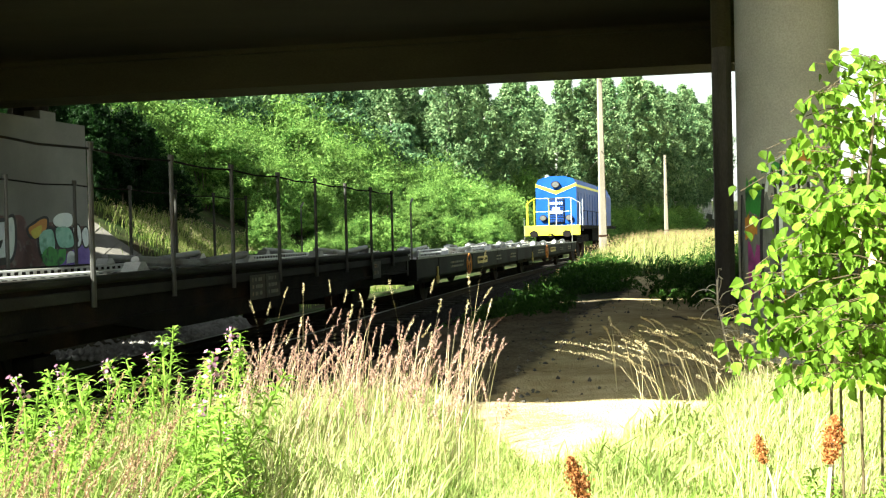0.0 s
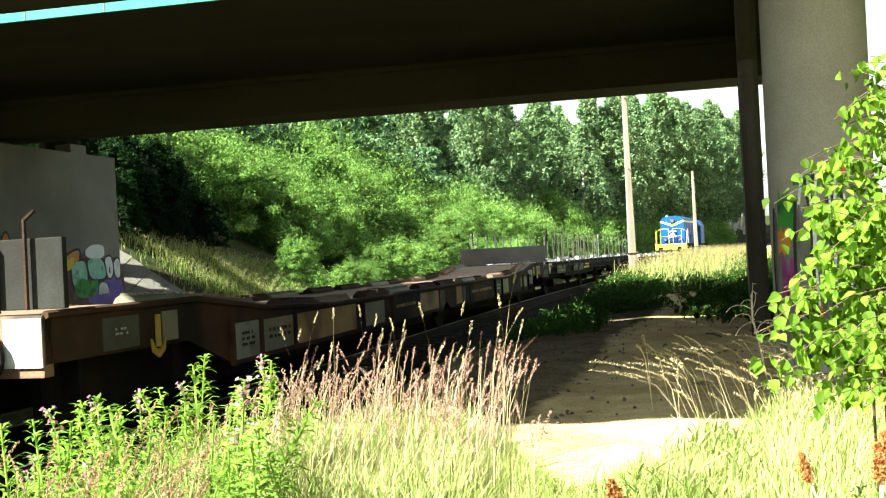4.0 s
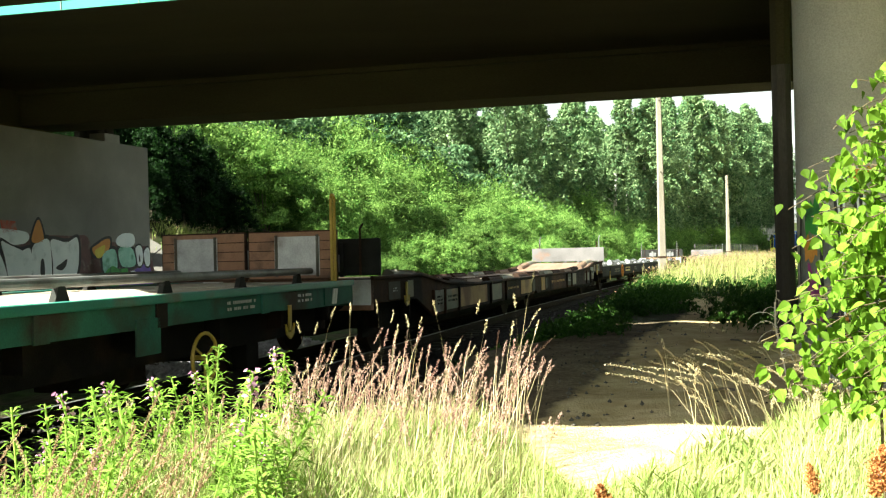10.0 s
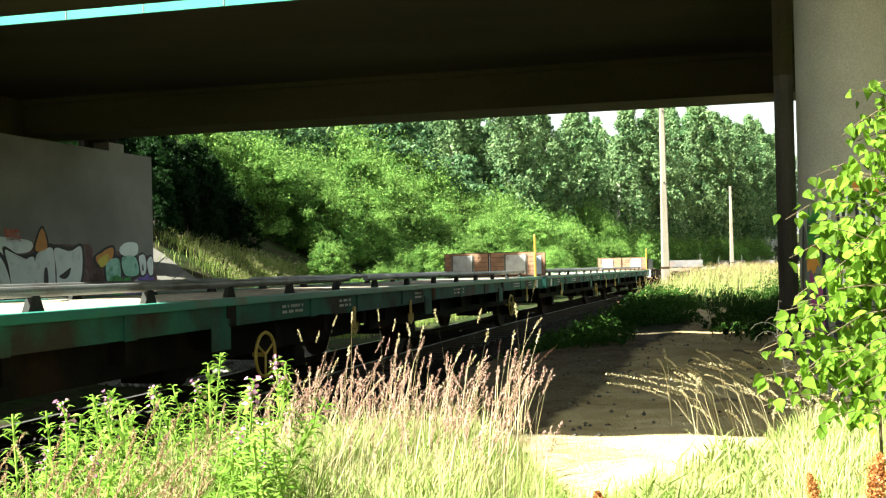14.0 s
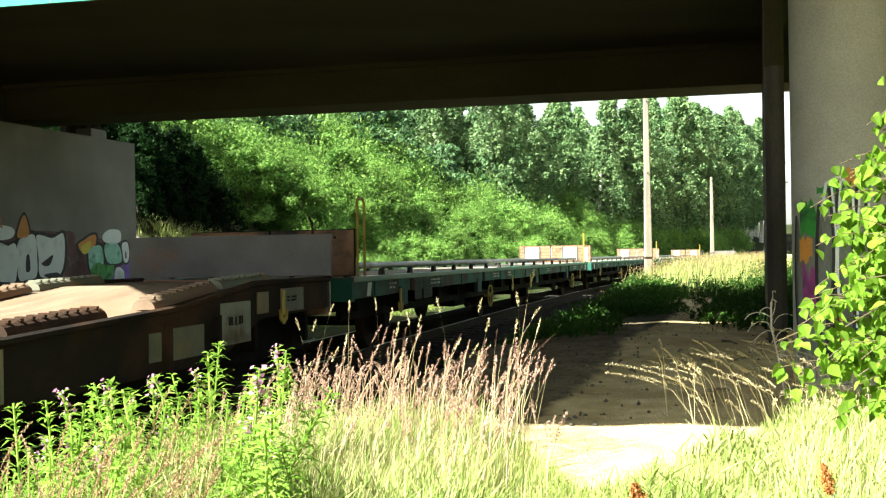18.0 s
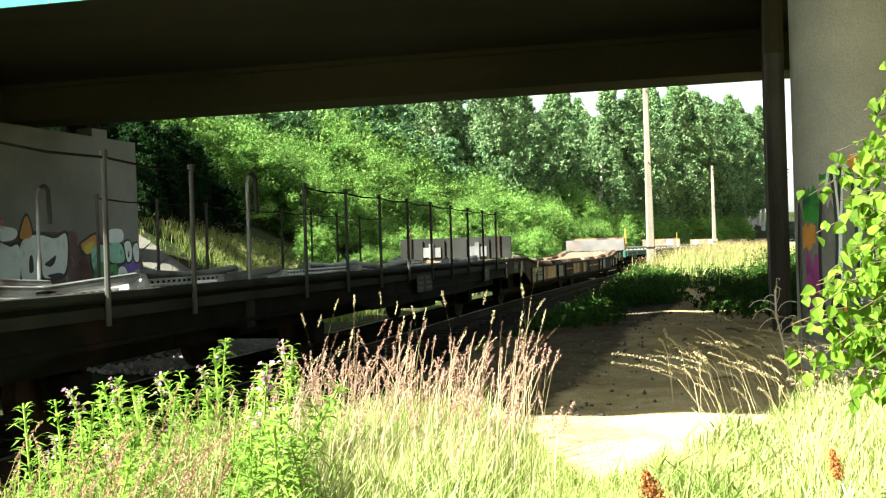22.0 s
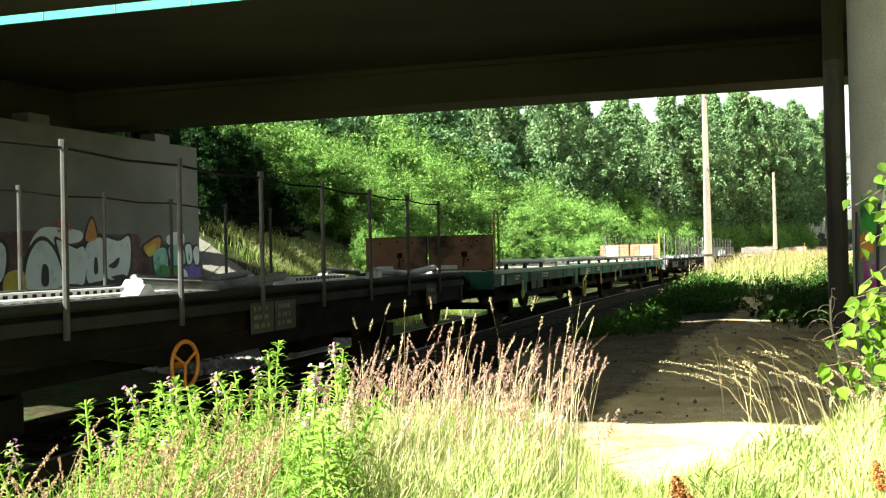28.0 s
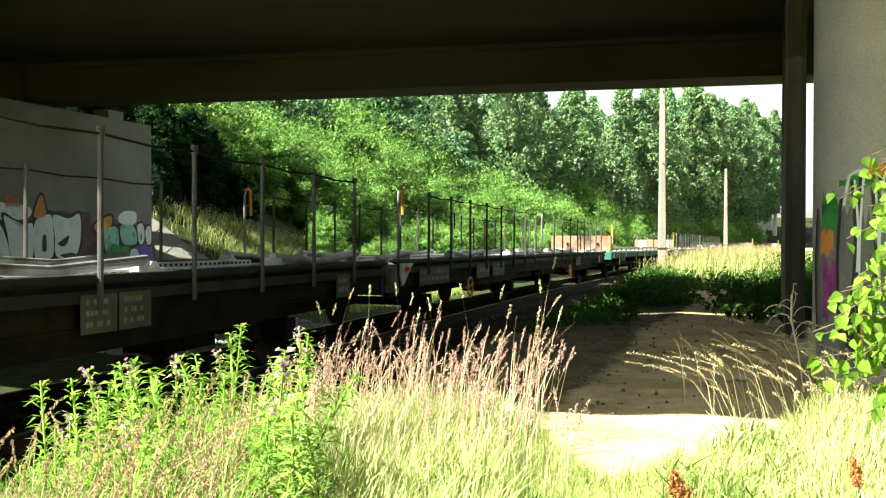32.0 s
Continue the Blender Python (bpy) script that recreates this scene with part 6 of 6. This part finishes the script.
    t = tagged(new("young_birch"), "young birch with fresh bright green leaves by the path", "tree", "young birches")
    t.location = (x, y, gz(x, y))
    bm = B()
    bent(bm, [(0.10, 0.15, -0.1), (0.06, 0.1, 0.6), (0.02, 0.02, top * 0.6), (0.06, 0.0, top * 0.82), (0.09, 0.02, top * 0.93)], 0.0055, 7)
    part("trunk", bm, GREENTWIG, t)
    count = 0
    nb = 24
    for k in range(nb):
        z = 0.85 + k * (top - 0.95) / nb
        side = -1 if k % 4 else 1
        ln = 0.50 * lr.uniform(0.55, 1.1) * (1 - 0.35 * (k / nb) ** 2)
        a = lr.uniform(-0.8, 0.8)
        p0 = Vector((0.04, 0.03, z))
        dr = Vector((side * math.cos(a), math.sin(a) * 0.8, lr.uniform(0.15, 0.9))).normalized()
        sag = lr.uniform(0.25, 0.6)
        at = lambda f: p0 + dr * ln * f + Vector((0, 0, -sag * ln * f * f))
        bm = B()
        bent(bm, [at(f) for f in (0, 0.35, 0.7, 1.0)], 0.0018, 5)
        br = part("branch", bm, GREENTWIG, t)
        nl = 15
        for j in range(nl):
            f = 0.15 + 0.87 * j / nl
            base = at(f) + Vector((lr.uniform(-0.03, 0.03), lr.uniform(-0.03, 0.03), lr.uniform(-0.04, 0.015)))
            o = new("leaf", LEAVES[lr.randrange(3)])
            o.parent = br
            s = lr.uniform(0.5, 0.98)
            o.matrix_basis = Matrix.Translation(base) @ pose(0, 0, 0, -62 + lr.gauss(0, 22), lr.gauss(0, 25), 170 + lr.gauss(0, 55)) @ Matrix.Diagonal((s * 0.8, s, s, 1))
    return t


for x, y, sd_, top in ((1.64, 3.2, 21, 2.05), (1.78, 3.35, 22, 2.15), (1.66, 3.05, 23, 1.6), (1.98, 3.5, 24, 2.2), (1.68, 3.45, 25, 1.85), (1.56, 3.3, 26, 1.65), (1.86, 3.2, 27, 2.0)):
    SAPLINGS.append(young_birch(x, y, sd_, top))

# dead stalk with bleached twigs, brown docks
dead = tagged(new("dead_stalk"), "bleached dead stalk with curled twigs by the track", "plant")
DX, DY = 2.88, 8.35
dead.location = (DX, DY, gz(DX, DY))
bm = B()
bent(bm, [(0.10, 0, -0.05), (0.04, 0, 0.35), (-0.02, 0, 0.62), (-0.02, 0, 0.85)], 0.008, 6)
part("stem", bm, TWIG, dead)
for k in range(16):
    z = 0.30 + k * 0.036
    turn, tilt = lrng.uniform(0, 6.28), lrng.uniform(0.2, 1.1)
    at, pts = Vector((0.05 - 0.08 * z, 0, z)), []
    for j in range(6):
        pts.append(at.copy())
        at = at + Vector((math.cos(turn) * math.cos(tilt), 0.5 * math.sin(turn) * math.cos(tilt), math.sin(tilt))) * lrng.uniform(0.035, 0.07)
        turn, tilt = turn + lrng.uniform(-0.5, 0.5), tilt - lrng.uniform(0.1, 0.55)
    part("twig", bent(B(), pts, 0.0032, 5), TWIG, dead)


def dock(x, y, h, tilt):
    t = tagged(new("dock_plant"), "dry rust-brown dock seed stalk in the grass", "plant", "brown docks")
    t.matrix_basis = Matrix.Translation((x, y, gz(x, y))) @ pose(0, 0, 0, 0, tilt, 0)
    bm = B()
    bent(bm, [(0, 0, 0), (0.02, 0, h * 0.6), (0.0, 0.0, h)], 0.005, 5)
    part("stalk", bm, TWIG, t)
    rng = np.random.default_rng(int(x * 100))
    k = 1500
    f = rng.uniform(0, 1, k)
    r = 0.0125 * np.sin(math.pi * (0.1 + 0.85 * f))
    c = np.stack([rng.normal(0, 1, k) * r, rng.normal(0, 1, k) * r, h - 0.11 + 0.12 * f], 1)
    v, q = leaf_cloud(c, rng.normal(size=(k, 3)), 0.0042, rng, 0.8)
    tagged(fast_mesh("seed_spike", v, q, DOCK, t), "rust-brown seed cluster", kind="stuff")


for x, y, h, tl in ((0.72, 2.2, 0.93, -18), (0.94, 2.2, 0.98, 9), (1.56, 3.62, 0.62, -12)):
    dock(x, y, h, tl)

# ---- paint on the walls ----
SPRAYWHITE = pm("spray_white", (0.68, 0.74, 0.75), (0.78, 0.82, 0.82), 3, 0.7, 0.05, stain=(0.50, 0.55, 0.56), stain_scale=4, stain_amount=0.36)
SPRAYBLACK = pm("spray_black", (0.012, 0.012, 0.014), (0.03, 0.028, 0.03), 6, 0.7, 0.05)
MAROON = pm("spray_maroon", (0.085, 0.04, 0.04), (0.13, 0.065, 0.06), 4, 0.8, 0.05, stain=(0.20, 0.17, 0.15), stain_scale=5, stain_amount=0.4)
SPRAYORANGE = pm("spray_orange", (0.50, 0.20, 0.03), (0.58, 0.27, 0.05), 4, 0.7, 0.05)
SPRAYYELLOW = pm("spray_yellow", (0.55, 0.44, 0.04), (0.62, 0.52, 0.08), 5, 0.7, 0.05)
SPRAYMINT = pm("spray_mint", (0.22, 0.48, 0.38), (0.34, 0.60, 0.50), 4, 0.7, 0.05, stain=(0.12, 0.30, 0.20), stain_scale=5, stain_amount=0.42)
SPRAYGREEN = pm("spray_green", (0.03, 0.20, 0.03), (0.06, 0.32, 0.05), 5, 0.7, 0.05, stain=(0.02, 0.07, 0.03), stain_scale=6, stain_amount=0.42)
SPRAYVIOLET = pm("spray_violet", (0.10, 0.05, 0.28), (0.16, 0.10, 0.40), 4, 0.7, 0.05)
SPRAYPURPLE = pm("spray_purple", (0.22, 0.03, 0.16), (0.33, 0.06, 0.24), 5, 0.7, 0.05, stain=(0.08, 0.03, 0.08), stain_scale=6, stain_amount=0.42)
SPRAYRED = pm("spray_red", (0.36, 0.06, 0.03), (0.44, 0.10, 0.06), 4, 0.8, 0.05, stain=(0.28, 0.20, 0.17), stain_scale=7, stain_amount=0.45)


def curved(pts, n=6):
    """A closed smooth outline through points."""
    out, k = [], len(pts)
    for i in range(k):
        p0, p1, p2, p3 = (Vector((*pts[(i + j) % k], 0)) for j in (-1, 0, 1, 2))
        for a in range(n):
            t = a / n
            v = 0.5 * ((2 * p1) + (p2 - p0) * t + (2 * p0 - 5 * p1 + 4 * p2 - p3) * t * t + (3 * p1 - p0 - 3 * p2 + p3) * t ** 3)
            out.append((v.x, v.y))
    return out


def grow(pts, d):
    """The outline moved outwards by d, for the dark line round a letter."""
    cx, cy = sum(p[0] for p in pts) / len(pts), sum(p[1] for p in pts) / len(pts)
    out = []
    for x, y in pts:
        v = Vector((x - cx, y - cy))
        out.append((x + v.normalized().x * d, y + v.normalized().y * d))
    return out


def wall_paint(pts, material, level, name="graffiti", smooth_=True):
    pts = curved(pts) if smooth_ else pts
    bm = B()
    vs = [bm.verts.new(wall_point(a, h, 0.004 * level)) for a, h in pts]
    bm.faces.new(vs)
    bmesh.ops.triangulate(bm, faces=bm.faces[:])
    me = bpy.data.meshes.new(name)
    bm.to_mesh(me)
    bm.free()
    me.materials.append(material)
    ob = new(name, me)
    ob.parent = abutment
    return ob


def letter(pts, holes=(), fill=SPRAYWHITE, line_=0.085):
    wall_paint(grow(pts, line_), SPRAYBLACK, 3, "letter_outline")
    wall_paint(pts, fill, 4, "letter")
    for h in holes:
        wall_paint(h, SPRAYBLACK, 5, "letter_hole")


wall_paint([(7.4, 1.0), (7.4, 2.2), (6.4, 2.35), (5.2, 2.4), (4.0, 2.32), (3.0, 2.3), (2.4, 2.2), (2.2, 1.0), (4.5, 0.95)], MAROON, 1, "painted_ground")
wall_paint([(2.36, 1.0), (2.3, 1.9), (1.7, 2.15), (1.0, 2.1), (0.4, 2.05), (0.03, 1.95), (0.03, 1.0)], MAROON, 1, "painted_ground")
wall_paint([(1.3, 1.0), (1.2, 1.3), (0.8, 1.45), (0.3, 1.6), (0.03, 1.5), (0.03, 1.0)], SPRAYVIOLET, 2, "painted_ground")
wall_paint([(5.9, 2.05), (5.6, 2.42), (5.0, 2.44), (4.4, 2.36), (4.5, 2.15), (5.3, 2.1)], SPRAYWHITE, 2, "painted_cloud")
wall_paint([(4.34, 2.16), (4.25, 2.50), (4.08, 2.70), (3.94, 2.52), (3.90, 2.2)], SPRAYBLACK, 3, "letter_outline")
wall_paint([(4.29, 2.18), (4.21, 2.47), (4.08, 2.64), (3.98, 2.48), (3.95, 2.2)], SPRAYORANGE, 4, "painted_cap")
wall_paint([(5.18, 2.62), (4.75, 2.60), (4.70, 2.36), (4.9, 2.40), (5.12, 2.34)], SPRAYRED, 2, "painted_square", False)
# four fat white letters
letter([(6.02, 1.25), (6.0, 1.75), (5.75, 2.12), (5.45, 2.16), (5.16, 1.85), (5.02, 1.3), (5.5, 1.22)], [[(5.62, 1.32), (5.6, 1.66), (5.5, 1.72), (5.42, 1.6), (5.44, 1.3)]])
letter([(5.16, 2.20), (4.72, 1.98), (4.34, 2.02), (4.36, 1.32), (4.62, 1.28), (4.96, 1.36), (5.06, 1.8)])
letter([(4.30, 2.02), (4.02, 2.20), (3.76, 2.20), (3.70, 1.7), (3.74, 1.36), (4.02, 1.30), (4.28, 1.34)], [[(4.06, 1.48), (4.04, 1.78), (3.95, 1.80), (3.93, 1.5)]])
letter([(3.70, 2.22), (3.2, 2.16), (2.84, 2.26), (2.80, 1.8), (2.92, 1.42), (3.2, 1.34), (3.62, 1.36), (3.66, 1.8)], [[(3.58, 1.62), (3.38, 1.72), (3.20, 1.80), (3.26, 1.64), (3.4, 1.56)], [(3.5, 1.38), (3.1, 1.42), (3.0, 1.36), (3.3, 1.31)]])
letter([(7.5, 1.4), (7.4, 2.0), (6.9, 2.2), (6.55, 2.05), (6.62, 1.5), (7.0, 1.3)], [[(7.1, 1.6), (7.0, 1.85), (6.9, 1.6)]])
wall_paint([(6.6, 1.15), (6.56, 1.55), (6.12, 1.60), (6.08, 1.15)], SPRAYYELLOW, 5, "painted_patch")
# the small bright piece
letter([(2.32, 2.02), (2.10, 2.12), (1.86, 2.22), (1.66, 2.22), (1.70, 2.0), (1.9, 1.9), (2.2, 1.85)], [], SPRAYORANGE, 0.08)
wall_paint([(2.24, 1.95), (2.05, 2.05), (1.85, 2.08), (1.95, 1.85), (2.15, 1.8)], SPRAYYELLOW, 5, "painted_petal")
letter([(1.95, 1.86), (1.72, 1.98), (1.45, 1.95), (1.40, 1.55), (1.6, 1.35), (1.9, 1.45)], [], SPRAYMINT, 0.08)
wall_paint([(1.42, 2.22), (1.15, 2.36), (0.72, 2.34), (0.70, 2.10), (1.0, 2.02), (1.35, 2.08)], SPRAYWHITE, 4, "painted_cloud")
letter([(1.34, 1.98), (1.0, 2.06), (0.74, 1.95), (0.66, 1.62), (0.95, 1.55), (1.25, 1.62)], [], SPRAYMINT, 0.08)
letter([(0.64, 2.02), (0.42, 2.06), (0.34, 1.8), (0.40, 1.6), (0.55, 1.58), (0.62, 1.8)], [[(0.52, 1.68), (0.5, 1.85), (0.46, 1.7)]], SPRAYWHITE, 0.045)
letter([(0.30, 1.9), (0.14, 2.02), (0.05, 1.9), (0.06, 1.6), (0.2, 1.56), (0.28, 1.7)], [], SPRAYWHITE, 0.045)
wall_paint([(1.9, 1.4), (1.6, 1.6), (1.3, 1.5), (1.0, 1.52), (1.1, 1.2), (1.7, 1.15)], SPRAYGREEN, 5, "painted_leaf")
wall_paint([(0.98, 1.18), (0.92, 1.42), (0.74, 1.46), (0.60, 1.36), (0.56, 1.15), (0.64, 1.34), (0.76, 1.38), (0.88, 1.34)], SPRAYWHITE, 5, "painted_loop")


def column_paint(a0, a1, z0, z1, material, level, seed, ragged=0.25, name="graffiti"):
    """A patch of paint round the column with a ragged upper and lower border."""
    rng = random.Random(seed)
    n = max(6, int(abs(a1 - a0) / 3))
    v, q = [], []
    for k in range(n + 1):
        a = radians(a0 + (a1 - a0) * k / n)
        r = 0.50 + 0.004 * level
        lo, hi = z0 + rng.uniform(0, ragged) * (z1 - z0), z1 - rng.uniform(0, ragged) * (z1 - z0)
        v += [(math.cos(a) * r, math.sin(a) * r, lo), (math.cos(a) * r, math.sin(a) * r, hi)]
    q = [(2 * k, 2 * k + 2, 2 * k + 3, 2 * k + 1) for k in range(n)]
    return raw(name, v, q, material, parent=pier)


def column_stroke(pts, width, material, level, name="painted_stroke"):
    v, q = [], []
    r = 0.50 + 0.004 * level
    for i, (a, z) in enumerate(pts):
        p, n = pts[max(0, i - 1)], pts[min(len(pts) - 1, i + 1)]
        d = Vector((radians(n[0] - p[0]) * 0.5, n[1] - p[1])).normalized()
        for sg in (-1, 1):
            aa, zz = radians(a) + sg * width * -d.y / 0.5, z + sg * width * d.x
            v.append((math.cos(aa) * r, math.sin(aa) * r, zz))
    q = [(2 * k, 2 * k + 2, 2 * k + 3, 2 * k + 1) for k in range(len(pts) - 1)]
    return raw(name, v, q, material, parent=pier)


column_paint(-176, -60, 0.45, 2.2, pm("old_grey_paint", (0.13, 0.14, 0.125), (0.20, 0.205, 0.185), 5, 0.8, 0.1, stretch=(1, 1, 0.3), stain=(0.09, 0.095, 0.085), stain_scale=6, stain_amount=0.45), 1, 1, 0.2)
column_paint(-166, -140, 1.80, 2.30, SPRAYGREEN, 2, 2, 0.35)
column_paint(-167, -148, 1.62, 1.92, SPRAYORANGE, 3, 3, 0.3)
column_paint(-163, -143, 0.95, 1.66, SPRAYPURPLE, 2, 4, 0.35)
column_paint(-142, -106, 2.26, 2.42, SPRAYGREEN, 2, 5, 0.4)
column_paint(-112, -84, 2.34, 2.58, SPRAYORANGE, 2, 6, 0.4)
column_paint(-124, -116, 0.7, 1.2, SPRAYORANGE, 3, 7, 0.3)
column_paint(-134, -124, 0.6, 1.25, SPRAYBLACK, 2, 8, 0.25)
for k, (a, z0, z1) in enumerate(((-139, 0.9, 2.2), (-128, 1.2, 2.36), (-119, 0.7, 2.42), (-108, 0.6, 2.3), (-100, 0.8, 2.4), (-92, 0.7, 2.2), (-172, 0.9, 2.1))):
    bow = 4 if k % 2 else -4
    pts = [(a + bow * math.sin(math.pi * f), z0 + (z1 - z0) * f) for f in [i / 12 for i in range(13)]]
    column_stroke(pts, 0.016, SPRAYBLACK, 4)
    if 0 < k < 6:
        column_stroke([(p[0] + 2.6, p[1]) for p in pts[3:]], 0.010, SPRAYWHITE, 5)
column_stroke([(-136, 2.12), (-131, 2.40), (-124, 2.44), (-117, 2.46), (-112, 2.40)], 0.014, SPRAYWHITE, 5)

# scribble on the recess above the wall
for k in range(7):
    a = 6.9 + 0.28 * k
    bm = B()
    bent(bm, [wall_point(a, 5.1, -1.235), wall_point(a + 0.12, 5.32, -1.235), wall_point(a + 0.24, 5.08, -1.235)], 0.012, 5)
    part("scribble", bm, SPRAYWHITE, abutment)

# ---- paved strip down the bank beside the wall ----
def on_ground(x, y, up=0.0):
    return Vector((x, y, gz(x, y) + up))


PAVING = pm("paving", (0.105, 0.096, 0.083), (0.15, 0.138, 0.12), 2, 0.9, 0.3, stain=(0.08, 0.075, 0.06), stain_scale=1.2, stain_amount=0.42, rand=0.12)
paved = tagged(new("paved_strip"), "grey concrete slabs laid down the bank beside the abutment", "paving", kind="structure")
pa, pb = Vector((-10.0, 25.3, 0)), Vector((-5.0, 23.85, 0))
pdir = (pb - pa).normalized()
pside = Vector((-pdir.y, pdir.x, 0))
n_slabs = 9
for k in range(n_slabs):
    for r_ in range(5):
        a = pa + pdir * ((pb - pa).length * k / n_slabs) + pside * (r_ * 0.62 - 1.2)
        b = pa + pdir * ((pb - pa).length * (k + 0.96) / n_slabs) + pside * (r_ * 0.62 - 1.2)
        c, d = b + pside * 0.6, a + pside * 0.6
        bm = B()
        lo = [bm.verts.new(on_ground(p.x, p.y, -0.06)) for p in (a, b, c, d)]
        hi = [bm.verts.new(on_ground(p.x, p.y, 0.05 + 0.006 * ((k + r_) % 3))) for p in (a, b, c, d)]
        for i in range(4):
            bm.faces.new((lo[i], lo[(i + 1) % 4], hi[(i + 1) % 4], hi[i]))
        bm.faces.new(hi)
        bm.faces.new(lo[::-1])
        part("slab", bm, PAVING, paved)

# ---- sleepers and stones ----
first = None
for k in range(150):
    s = -24 + k * 0.62
    m = track_pose(s, 0.3)
    if first is None:
        bm = B()
        prism(bm, [(-1.3, -0.30), (1.3, -0.30), (1.27, -0.165), (0.95, -0.165), (0.45, -0.185), (-0.45, -0.185), (-0.95, -0.165), (-1.27, -0.165)], -0.13, 0.13)
        first = part("sleeper", bm, SLEEPER, line)
        first.matrix_basis = m
    else:
        again(first, m, line)
srng = np.random.default_rng(31)


def stones(name, n, place, size, material, lab):
    """Broken stones: eight-sided lumps, each of its own shape and turn."""
    p = place(n)
    n = len(p)
    base = np.array([[1, 0, 0], [0, 1, 0], [-1, 0, 0], [0, -1, 0], [0, 0, 0.8], [0, 0, -0.8]], float)
    sz = size * srng.uniform(0.5, 1.3, n)
    v = base[None] * srng.uniform(0.6, 1.3, (n, 6, 3)) * sz[:, None, None]
    ang = srng.uniform(0, 6.28, n)
    c, s = np.cos(ang), np.sin(ang)
    x, y = v[:, :, 0] * c[:, None] - v[:, :, 1] * s[:, None], v[:, :, 0] * s[:, None] + v[:, :, 1] * c[:, None]
    v = np.stack([x, y, v[:, :, 2]], 2) + p[:, None, :]
    f = np.array([[0, 1, 4], [1, 2, 4], [2, 3, 4], [3, 0, 4], [1, 0, 5], [2, 1, 5], [3, 2, 5], [0, 3, 5]])
    q = (np.arange(n)[:, None, None] * 6 + f[None]).reshape(-1, 3)
    return tagged(fast_mesh(name, v.reshape(-1, 3), q, material), lab, "stones", kind="stuff")


def ballast_places(n):
    s, o = srng.uniform(-22, 14, n), srng.uniform(-2.2, 2.5, n)
    z = np.interp(np.abs(o), [0, 1.3, 2.3, 2.6], [-0.18, -0.18, -0.48, -0.5])
    h = np.interp(s, SS, HD)
    return np.stack([np.interp(s, SS, TX) + o * np.cos(h), np.interp(s, SS, TY) - o * np.sin(h), np.interp(s, SS, TZ) + z], 1)


def path_places(n):
    x, y = srng.uniform(0.3, 7.5, n), srng.uniform(7.5, 24, n)
    s, o = line_coords(x, y)
    k = (o > 3.4) & (srng.uniform(0, 1, n) < np.where(o < 4.8, 1.0, 0.35))
    x, y = x[k], y[k]
    return np.stack([x, y, ground_height(x, y)], 1)


stones("ballast_stones", 9000, ballast_places, 0.035, STONE, "loose grey ballast stones between the rails")

def rubble_places(n):
    s, o = srng.uniform(-9.5, -3, n), srng.normal(-3.3, 0.45, n)
    h = np.interp(s, SS, HD)
    x, y = np.interp(s, SS, TX) + o * np.cos(h), np.interp(s, SS, TY) - o * np.sin(h)
    heap = 0.22 * np.exp(-((o + 3.3) / 0.5) ** 2) * (0.6 + 0.4 * np.sin(s * 1.7))
    return np.stack([x, y, ground_height(x, y) + heap * srng.uniform(0.2, 1.0, n)], 1)


stones("rubble", 2600, rubble_places, 0.085, RUBBLE, "low heap of broken pale concrete rubble beside the track")
def edge_places(n):
    y = srng.uniform(7.4, 15.5, n)
    o = 5.0 + srng.normal(0, 0.28, n) + 0.3 * smooth01((y - 8) / 9)
    h = np.interp(y - 24.6, SS, HD)
    x = np.interp(y - 24.6, SS, TX) + o / np.cos(h)
    return np.stack([x, y, ground_height(x, y) + 0.008], 1)


stones("edge_stones", 110, edge_places, 0.026, PEBBLE, "grey stones along the edge of the sandy track")
stones("path_stones", 1500, path_places, 0.017, STONE, "small stones scattered on the sandy track")
for k in range(14):
    x, y = 1.6 + 0.23 * k + lrng.uniform(-0.3, 0.3), 9.0 + lrng.uniform(-0.6, 4.5)
    a = lrng.uniform(0, 6.28)
    ln = lrng.uniform(0.12, 0.34)
    bm = B()
    bent(bm, [on_ground(x, y, 0.015), on_ground(x + math.cos(a) * ln * 0.5, y + math.sin(a) * ln * 0.5, 0.03), on_ground(x + math.cos(a) * ln, y + math.sin(a) * ln, 0.012)], 0.012, 6)
    t = tagged(part("dry_stick", bm, BARK), "short dry stick lying on the sandy track", "stick", "sticks on the track")

motions()
